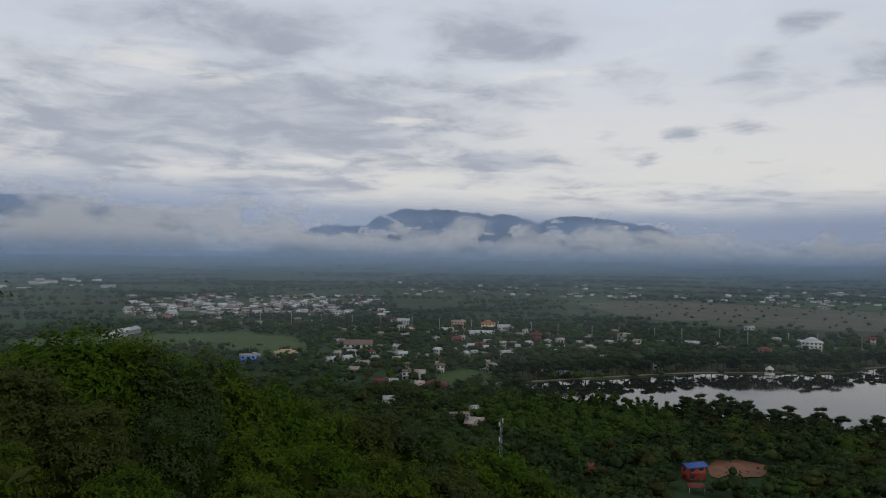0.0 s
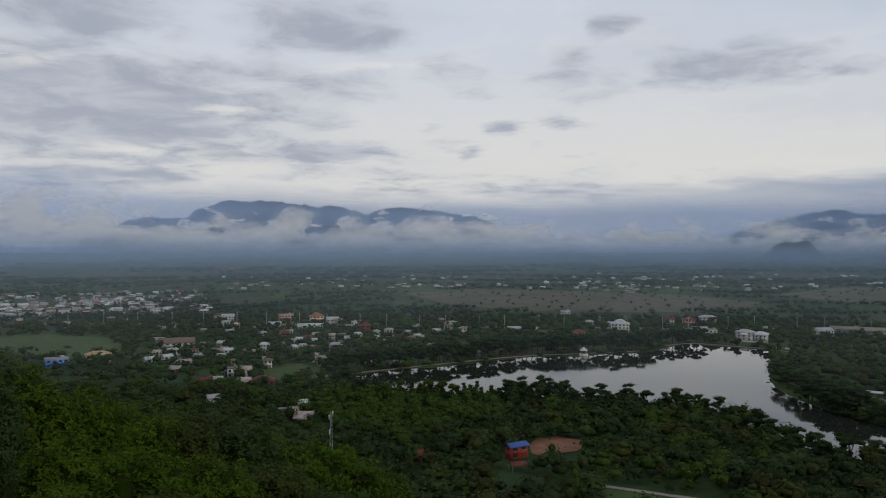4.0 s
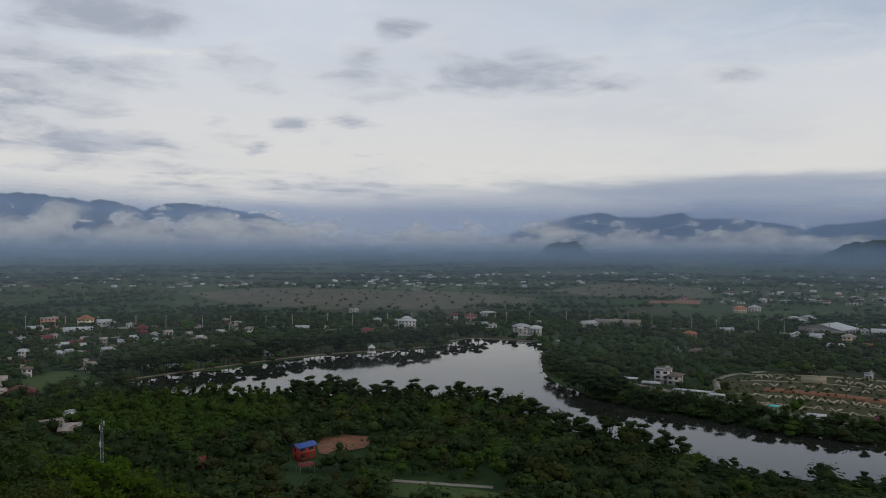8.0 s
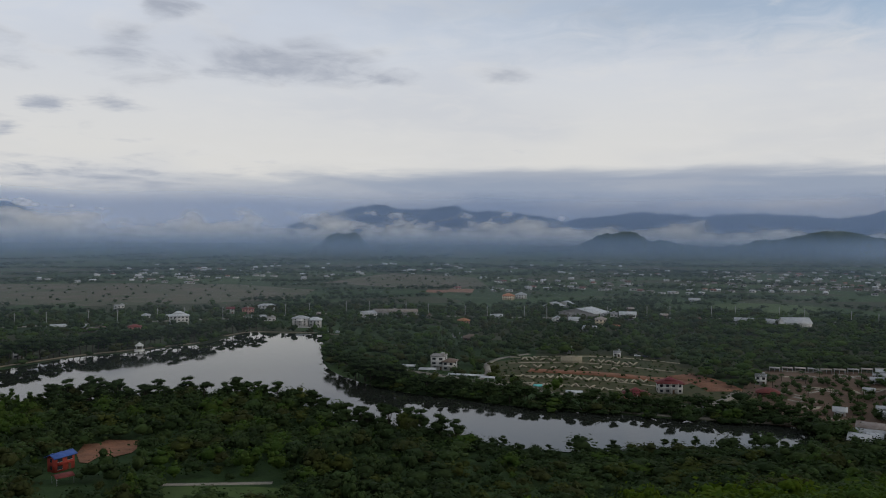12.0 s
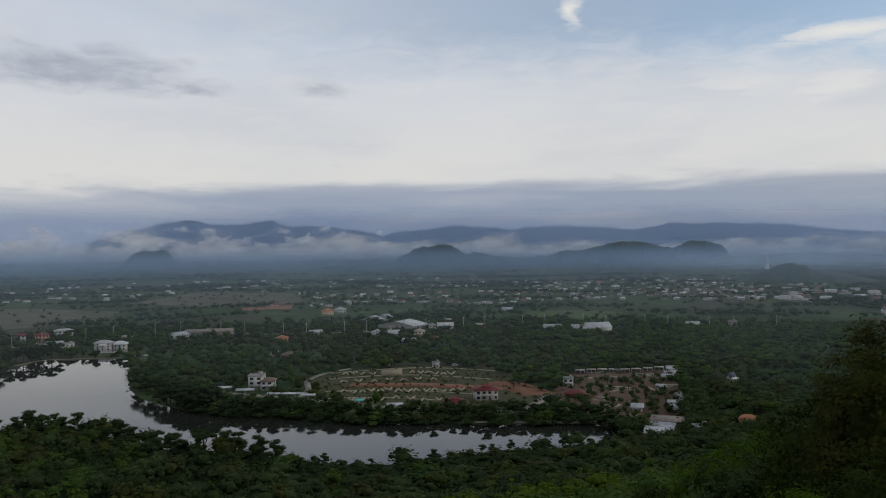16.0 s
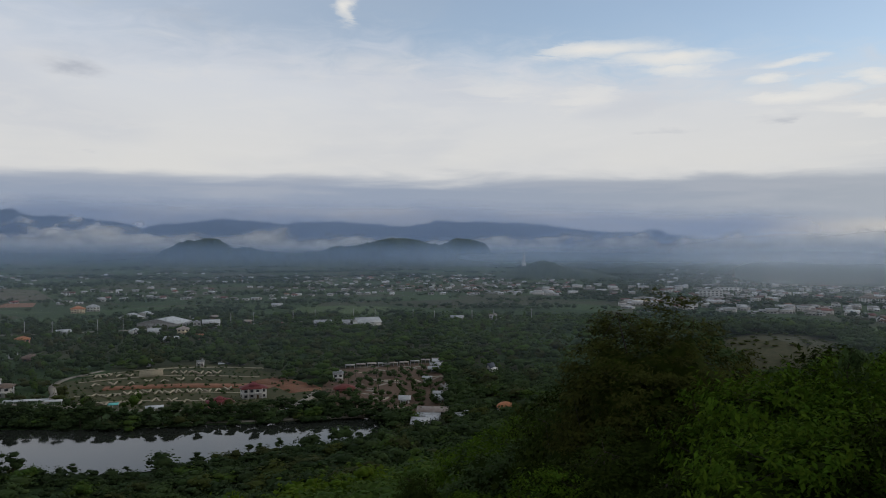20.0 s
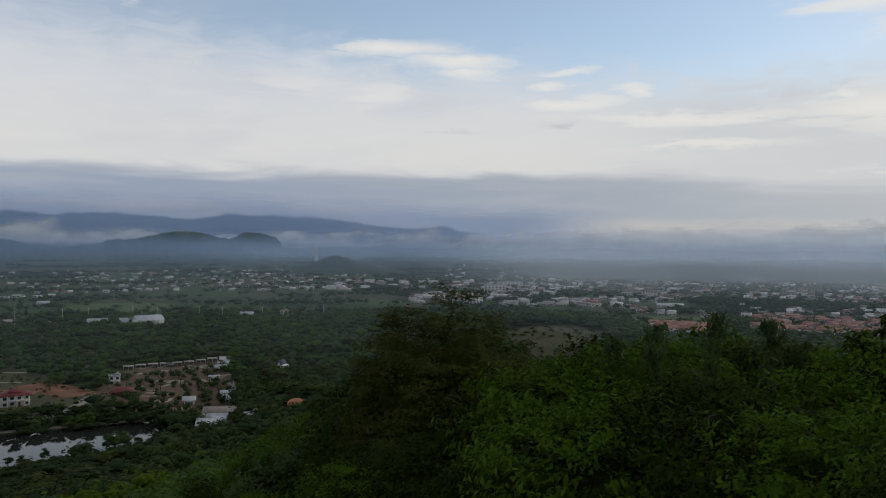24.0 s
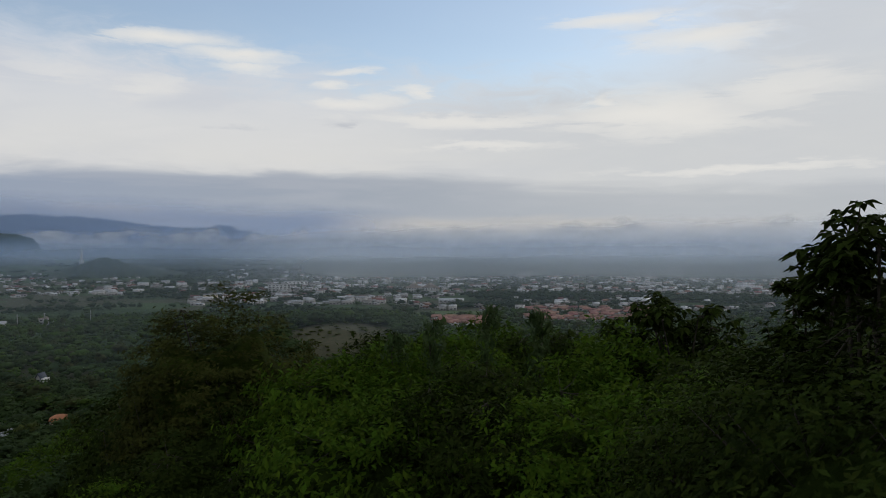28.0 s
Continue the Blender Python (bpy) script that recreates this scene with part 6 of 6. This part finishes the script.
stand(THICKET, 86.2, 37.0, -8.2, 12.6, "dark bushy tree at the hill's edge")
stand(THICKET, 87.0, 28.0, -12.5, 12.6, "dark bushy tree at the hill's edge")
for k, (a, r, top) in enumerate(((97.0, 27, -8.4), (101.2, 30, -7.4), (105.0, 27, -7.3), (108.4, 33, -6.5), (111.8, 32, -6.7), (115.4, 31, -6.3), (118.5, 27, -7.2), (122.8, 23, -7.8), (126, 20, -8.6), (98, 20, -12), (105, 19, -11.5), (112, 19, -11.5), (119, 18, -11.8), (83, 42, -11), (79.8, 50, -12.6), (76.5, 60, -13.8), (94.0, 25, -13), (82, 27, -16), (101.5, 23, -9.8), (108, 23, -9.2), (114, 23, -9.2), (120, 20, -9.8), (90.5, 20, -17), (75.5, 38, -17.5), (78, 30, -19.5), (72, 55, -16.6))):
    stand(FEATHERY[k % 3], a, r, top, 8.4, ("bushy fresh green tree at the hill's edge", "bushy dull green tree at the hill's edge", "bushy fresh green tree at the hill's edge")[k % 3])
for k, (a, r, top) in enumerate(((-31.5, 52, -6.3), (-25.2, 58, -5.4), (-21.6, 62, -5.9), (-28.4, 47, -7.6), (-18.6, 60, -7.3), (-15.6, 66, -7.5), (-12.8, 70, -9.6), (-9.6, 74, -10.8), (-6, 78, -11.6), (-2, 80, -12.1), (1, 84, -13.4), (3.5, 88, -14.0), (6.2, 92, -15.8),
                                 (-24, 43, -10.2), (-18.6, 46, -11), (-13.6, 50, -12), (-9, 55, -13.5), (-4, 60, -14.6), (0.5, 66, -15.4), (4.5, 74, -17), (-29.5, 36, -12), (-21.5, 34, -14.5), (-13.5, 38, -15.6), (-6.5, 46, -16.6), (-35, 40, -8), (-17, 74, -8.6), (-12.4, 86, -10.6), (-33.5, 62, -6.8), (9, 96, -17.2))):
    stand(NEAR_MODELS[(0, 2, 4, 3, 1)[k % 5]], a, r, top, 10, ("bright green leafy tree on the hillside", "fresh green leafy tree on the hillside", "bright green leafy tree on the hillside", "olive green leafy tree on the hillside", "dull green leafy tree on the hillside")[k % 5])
stand(NEAR_MODELS[3], -43.2, 15.0, 0.6, 10.3, "slim olive green tree beside the viewpoint")
shoot = new("bamboo")
p = polar(107.0, 25)
shoot.matrix_basis = Matrix.Translation(p) @ Matrix.Rotation(radians(-107.0), 4, "Z")
tagged(shoot, "slender bamboo shoots with hanging leaves", "bamboo")
for k, (dx, top, bend) in enumerate(((0, -4.5, 0.35), (-1.8, -5.5, 0.5), (1.75, -4.9, -0.3), (-3.0, -6.6, 0.3))):
    tall = EYE + 25 * math.tan(radians(top)) - p.z
    stem = [(dx * 0.3, 0, -0.5), (dx * 0.9, 0, tall * 0.7), (dx, 0, tall * 0.93), (dx + bend * 0.4, 0, tall), (dx + bend, 0, tall * 0.985)]
    part("cane", Shape().tube(stem, [0.05, 0.04, 0.02, 0.012, 0.006], 6), BARK, shoot)
    rng = np.random.default_rng(120 + k)
    h = 1 - 0.34 * rng.uniform(0, 1, 420) ** 1.3
    pts = np.column_stack((dx * (0.4 + 0.6 * h) + bend * np.clip(h - 0.93, 0, 1) * 8 + rng.normal(0, 0.17, 420), rng.normal(0, 0.17, 420), tall * h - 0.08))
    v, f = leaves(rng, pts, rng.normal(0, 1, (420, 3)), 0.11, 0.5, 0.3, 0.8)
    put("leaves", make_mesh("leaves", v, f, LEAF_MID), shoot)
right = scatter(R, 1500, 76, 138, 40, 95, 6.5, lambda x, y, a, r: r > 40)
right.sort(key=lambda q: q[3])
for k, (x, y, a, r) in enumerate(right[:14]):
    plant(NEAR_MODELS[(1, 3, 1)[k % 3]], x, y, R.uniform(0, 6.3), R.uniform(0.65, 0.85), "dark green leafy tree on the hillside", "trees on the near hillside")
# woods between the hill and the lake, nearest the water first
def in_grove(x, y, a, r):
    """Within the brighter grove below the lake, whose edge is uneven."""
    return ((a - 9.5) / 7.0) ** 2 + ((r - 405) / 62) ** 2 < 1 + 0.5 * math.sin(x * 0.13) * math.cos(y * 0.09)


wood = scatter(R, 14000, -14, 82, 200, 480, 6.8, lambda x, y, a, r: (heights(x, y) < 9) & open_ground(x, y))
bank = []
for a0, a1, line in ((35.6, 69.0, [(35.6, 530), (36, 515), (38.2, 466), (41.5, 436), (47.6, 409), (52, 399), (57.6, 396), (66, 398), (69, 394)]), (4.5, 31.0, [(4.5, 532), (8.4, 551), (12.5, 578), (16.2, 605), (18.6, 621), (23.1, 643), (26.5, 664), (28, 703), (31, 735)])):
    a = a0
    while a < a1:
        r = np.interp(a, [q[0] for q in line], [q[1] for q in line]) + R.uniform(0, 4)
        bank.append((*polar_xy(a, r), a, r))
        a += (R.uniform(0.35, 0.7) if a < 47 else R.uniform(0.4, 0.9)) if a0 > 30 else R.uniform(0.22, 0.5)
shore = [q for q in wood if in_lake(*polar_xy(q[2], q[3] + 22)) or in_lake(*polar_xy(q[2], q[3] - 16))]
others = [q for q in wood if q not in shore]
shore = bank + shore
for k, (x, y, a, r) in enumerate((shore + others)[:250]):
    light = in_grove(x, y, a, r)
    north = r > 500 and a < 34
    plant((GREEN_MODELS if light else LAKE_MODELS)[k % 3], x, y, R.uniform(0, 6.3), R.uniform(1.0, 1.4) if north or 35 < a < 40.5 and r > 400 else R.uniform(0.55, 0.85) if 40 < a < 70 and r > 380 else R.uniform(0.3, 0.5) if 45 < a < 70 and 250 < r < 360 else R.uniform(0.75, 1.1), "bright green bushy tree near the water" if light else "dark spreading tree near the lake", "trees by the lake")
TUFTS = [tuft(50 + i, 34, 0.055, 4) for i in range(12)]
RICH = [tuft(70 + i, 100, 0.046, 5) for i in range(12)]
FINE = [tuft(80 + i, 320, 0.03, 8) for i in range(8)]
SMALL = [tuft(60 + i, 12, 0.1, 1) for i in range(10)]
rest = (shore + others)[250:]
slope = scatter(R, 11000, -34, 138, 75, 330, 7.0, lambda x, y, a, r: (heights(x, y) >= 9) & open_ground(x, y))
flank = scatter(R, 5000, 74, 138, 300, 470, 8.0, open_ground)
dark = [q for q in rest if not in_grove(*q)]
grove_rows = [q for q in rest if in_grove(*q)]
bright = [q for q in slope if q[2] < 2 or R.uniform() < 0.3]
slope = [q for q in slope if q not in bright]


def spots(rows, w0, w1, h0, h1):
    return [(x, y, R.uniform(0, 6.3), R.uniform(w0, w1) * (1.2 if a > 62 else 1.0), R.uniform(h0, h1) * (0.75 if 42 < a < 68 and 255 < r < 350 or 42 < a < 65 and 380 < r < 425 else 1.0)) for x, y, a, r in rows]


bushes = [(*polar_xy(q[2] + 0.3, q[3] - 5), q[2], q[3] - 5) for q in shore if q[3] < 470]
joined("woodland", RICH, spots(bushes, 8, 13, 5, 8), LEAF_DARK, "dark bushes crowding the lake shore", "woodland")
pick = R.choice(5, len(dark), p=(0.42, 0.24, 0.14, 0.12, 0.08))
for k, (mat, what) in enumerate(((LEAF_DARK, "dark green"), (LEAF_MID, "mixed green"), (LEAF_FRESH, "fresh green"), (LEAF_BROWN, "brownish green"), (LEAF_OLIVE, "olive green"))):
    rows = [q for q, c in zip(dark, pick) if c == k]
    joined("woodland", RICH, spots(rows[::2], 5, 10, 4, 8) + spots(rows[1::2], 10, 18, 7, 13), mat, what + " trees in the woodland between the hill and the lake", "woodland")
close = [q for q in bright + slope if q[3] < 150]
bright = [q for q in bright if q[3] >= 150]
slope = [q for q in slope if q[3] >= 150]
fresh = [q for q in slope if q[3] < 230]
joined("woodland", FINE, spots([q for q in close if q[2] < 40], 8, 12, 7, 10), LEAF_LIGHT, "bright green trees crowding the near slope", "woodland")
joined("woodland", FINE, spots([q for q in close if q[2] >= 40], 8, 12, 7, 10), LEAF_FRESH, "fresh green trees crowding the near slope", "woodland")
joined("woodland", RICH, spots(grove_rows, 8, 15, 6, 12), LEAF_FRESH, "fresh green grove before the lake", "woodland")
joined("woodland", RICH, spots(bright, 8, 15, 6, 13), LEAF_LIGHT, "bright green woodland below the hill", "woodland")
joined("woodland", RICH, spots(fresh, 9, 14, 7, 10), LEAF_FRESH, "fresh green woodland on the near slope", "woodland")
joined("woodland", RICH, spots([q for q in slope if q[3] >= 230] + flank, 9, 17, 6, 11), LEAF_MID, "mixed green woodland on the slope", "woodland")


def wooded(x, y, a, r):
    ok = open_ground(x, y) & (heights(x, y) < 60)
    patch = np.sin(x * 0.011 + 2 * np.sin(y * 0.007)) * np.cos(y * 0.013 + 1.5 * np.sin(x * 0.005))
    dense = ((a > 35) & (a < 46) & (r < 680)) | ((a > 45) & (a < 64) & (r > 585) & (r < 780)) | ((a > 64) & (r < 930))
    p = np.where(dense, 1.0, np.where(r < 900, 0.75 + 0.2 * patch, 0.55 + 0.4 * patch))
    return ok & (R.uniform(0, 1, len(x)) < p)


mid = scatter(R, 22000, -34, 138, 440, 950, 9.6, wooded)
flat_side, hill_side = [q for q in mid if q[2] < 62], [q for q in mid if q[2] >= 62]
for rows, shares in ((flat_side, (0.34, 0.36, 0.16, 0.14)), (hill_side, (0.16, 0.36, 0.4, 0.08))):
    pick = R.choice(4, len(rows), p=shares)
    for k, (mat, what) in enumerate(((LEAF_DARK, "dark green"), (LEAF_MID, "mixed green"), (LEAF_FRESH, "fresh green"), (LEAF_BROWN, "brownish green"))):
        joined("woodland", TUFTS, spots([q for q, c in zip(rows, pick) if c == k], 7, 19, 5, 12), mat, what + (" trees between houses and fields" if rows is flat_side else " trees on the wooded rise before the town"), "woodland")


def belts(count, r0, r1, length, gap, seed):
    """Hedges and rows of trees between the fields: plan places along short crooked lines."""
    rng = np.random.default_rng(seed)
    out = []
    for _ in range(count):
        a = rng.uniform(-34, 138)
        r = 1 / rng.uniform(1 / r1, 1 / r0)
        x, y = polar_xy(a, r)
        t = radians(-a) + rng.normal(0, 0.45)
        m = int(rng.uniform(*length) / gap)
        for k in range(m):
            px, py = x + math.cos(t) * gap * k + rng.normal(0, gap * 0.35), y + math.sin(t) * gap * k + rng.normal(0, gap * 0.35)
            out.append((px, py, math.degrees(math.atan2(px, py)), math.hypot(px, py)))
    ok = open_ground(np.array([q[0] for q in out]), np.array([q[1] for q in out]))
    return [q for q, good in zip(out, ok) if good and q[3] < 4750 and height(q[0], q[1]) < 70]


far = belts(230, 930, 2100, (60, 300), 9.5, 141)
grove = scatter(R, 2600, -34, 138, 950, 2000, 10.0, wooded)
joined("far_woods", SMALL, spots(far, 11, 19, 6, 11), LEAF_WOODS, "dull green hedges and tree belts across the plain", "woods")
joined("far_woods", SMALL, spots(grove, 12, 20, 6, 10), LEAF_MID, "scattered green trees among far fields", "woods")
among = scatter(R, 5200, 84, 137, 1200, 2900, 15.0, open_ground)
joined("far_woods", SMALL, spots(among[::2], 12, 22, 6, 9), LEAF_WOODS, "dull green trees among the houses of the town", "woods")
joined("far_woods", SMALL, spots(among[1::2], 12, 24, 6, 10), LEAF_DARK, "dark green trees among the houses of the town", "woods")
screen = scatter(R, 900, 106, 137, 1150, 1260, 11.0, open_ground)
joined("far_woods", SMALL, spots(screen, 14, 24, 9, 14), LEAF_DARK, "dark belt of tall trees before the town", "woods")
site = scatter(R, 500, 65.5, 73.3, 400, 560, 5.0, free)
joined("shrubs", RICH, spots(site[:190], 3, 6, 2.5, 6), LEAF_MID, "small trees and shrubs of the resort garden", "shrubs")
garden = scatter(R, 700, 47.5, 63.5, 428, 580, 4.0, lambda x, y, a, r: inside(GARDEN)(x, y) & free(x, y))
joined("shrubs", TUFTS, spots(garden[:420], 1.5, 4.5, 1, 2.8), LEAF_MID, "low shrubs planted on the garden terraces", "shrubs")
patch = scatter(R, 600, 93, 100.6, 355, 435, 5.0, free)
joined("shrubs", TUFTS, spots(patch[:70], 2, 5, 1, 2.2), LEAF_OLIVE, "sparse olive shrubs on the dry flank", "shrubs")
last = belts(190, 2000, 4700, (200, 800), 28, 142)
joined("far_woods", SMALL, spots(last, 30, 60, 7, 11), LEAF_WOODS, "far hazy tree belts across the plain", "woods")


in_fields = [inside(q) for q in (FIELD, FIELD2, LAWN_1, LAWN_2, LAWN_4)]
strays = scatter(R, 1500, -30, 70, 640, 1900, 26.0, lambda x, y, a, r: np.any([test(x, y) for test in in_fields], axis=0) & free(x, y))
joined("far_woods", TUFTS, spots(strays[::2], 4, 11, 3, 7), LEAF_WOODS, "single trees and bushes standing in the open fields", "trees")
joined("far_woods", TUFTS, spots(strays[1::2], 4, 12, 3, 8), LEAF_DARK, "dark single trees standing in the open fields", "trees")


# ---- palms, cars and small things of the resort ----
def palm_model(seed, tall):
    rng = np.random.default_rng(seed)
    trunk = Shape().tube([(0, 0, -0.5), (0.1, 0, tall * 0.5), (0.25, 0.1, tall)], [0.2, 0.16, 0.13], 8)
    v, f = [], []
    for k in range(16):
        t = 2 * math.pi * k / 16 + rng.uniform(-0.15, 0.15)
        up = rng.uniform(0.1, 0.75)
        d = np.array((math.cos(t), math.sin(t), 0))
        side = np.array((-math.sin(t), math.cos(t), 0))
        rows = []
        for s in np.linspace(0, 1, 6):
            p = np.array((0.25, 0.1, tall)) + d * 2.4 * s + np.array((0, 0, 2.4 * (up * s - 0.95 * s * s)))
            w = 0.38 * math.sin(math.pi * min(0.95, s + 0.12))
            rows += [p - side * w - (0, 0, w * 0.5), p, p + side * w - (0, 0, w * 0.5)]
        b = len(v)
        v += rows
        for i in range(5):
            for j in range(2):
                f.append((b + i * 3 + j, b + i * 3 + j + 1, b + i * 3 + j + 4, b + i * 3 + j + 3))
    return trunk.mesh("trunk", BARK, True), make_mesh("crown", np.array(v), np.array(f), LEAF_MID)


PALMS = [palm_model(151, 4.2), palm_model(152, 5.2)]
for k, (x, y, a, r) in enumerate(scatter(np.random.default_rng(153), 400, 66, 72.6, 420, 545, 11.0, free)[:30]):
    plant(PALMS[k % 2], x, y, k * 1.3, 0.9 + 0.02 * (k % 9), "small palm tree in the resort garden", "palms of the resort", "palm")

RUBBER = material("black_rubber", (0.02, 0.02, 0.02), (0.015, 0.015, 0.015), 4.0, 0.9)


def car(a, r, turn, paint, label):
    base = new("car")
    p = polar(a, r)
    base.matrix_basis = Matrix.Translation((p.x, p.y, p.z + 0.25)) @ Matrix.Rotation(radians(-a + turn), 4, "Z")
    side = [(-2.1, 0.35), (2.1, 0.35), (2.15, 0.75), (1.3, 0.95), (-2.05, 1.0)]
    v = [(x, y, z) for y in (-0.85, 0.85) for x, z in side]
    part("body", Shape().raw(v, [(0, 1, 6, 5), (1, 2, 7, 6), (2, 3, 8, 7), (3, 4, 9, 8), (4, 0, 5, 9), (0, 4, 3, 1), (5, 6, 8, 9)], [(1, 3, 2), (6, 7, 8)]), paint, base)
    cab = [(-1.7, 0.98), (0.95, 0.96), (0.35, 1.5), (-1.3, 1.52)]
    v = [(x, y * (1 if z < 1.2 else 0.82), z) for y in (-0.8, 0.8) for x, z in cab]
    part("cabin", Shape().raw(v, [(0, 1, 2, 3), (4, 7, 6, 5), (2, 6, 7, 3), (1, 5, 6, 2), (0, 3, 7, 4)]), GLASS, base, "dark glass cabin")
    part("roof", Shape().box(-0.48, 0, 1.5, 1.7, 1.32, 0.06), paint, base)
    for x in (-1.35, 1.35):
        for y in (-0.82, 0.82):
            wheel = Shape().tube([(x, y - 0.1, 0.32), (x, y + 0.1, 0.32)], [0.32, 0.32], 12)
            wheel.raw([(x, y - 0.1, 0.32), (x, y + 0.1, 0.32)], [])
            part("wheel", wheel, RUBBER, base)
    take(a, r, 5, 8)
    tagged(base, label, "car", "parked cars")


PAINT_WHITE = material("white_car_paint", (0.7, 0.7, 0.7), (0.62, 0.62, 0.62), 2.0, 0.3, spec=0.5)
PAINT_DARK = material("dark_car_paint", (0.03, 0.032, 0.04), (0.024, 0.025, 0.03), 2.0, 0.3, spec=0.5)
for a, r, turn, paint, label in ((57.6, 560, 10, PAINT_WHITE, "white car parked above the terraces"), (58.1, 558, -5, PAINT_DARK, "dark car parked above the terraces"), (59.0, 554, 20, PAINT_DARK, "dark car parked above the terraces"),
                                 (62.2, 415, 30, PAINT_WHITE, "white car parked on the riverside road"), (43.2, 488, -10, PAINT_DARK, "dark car parked beside the shelter"), (35.6, 712, 5, PAINT_WHITE, "white car parked by the lakeside villa"), (36.1, 708, 0, PAINT_WHITE, "white car parked by the lakeside villa")):
    car(a, r, turn, paint, label)
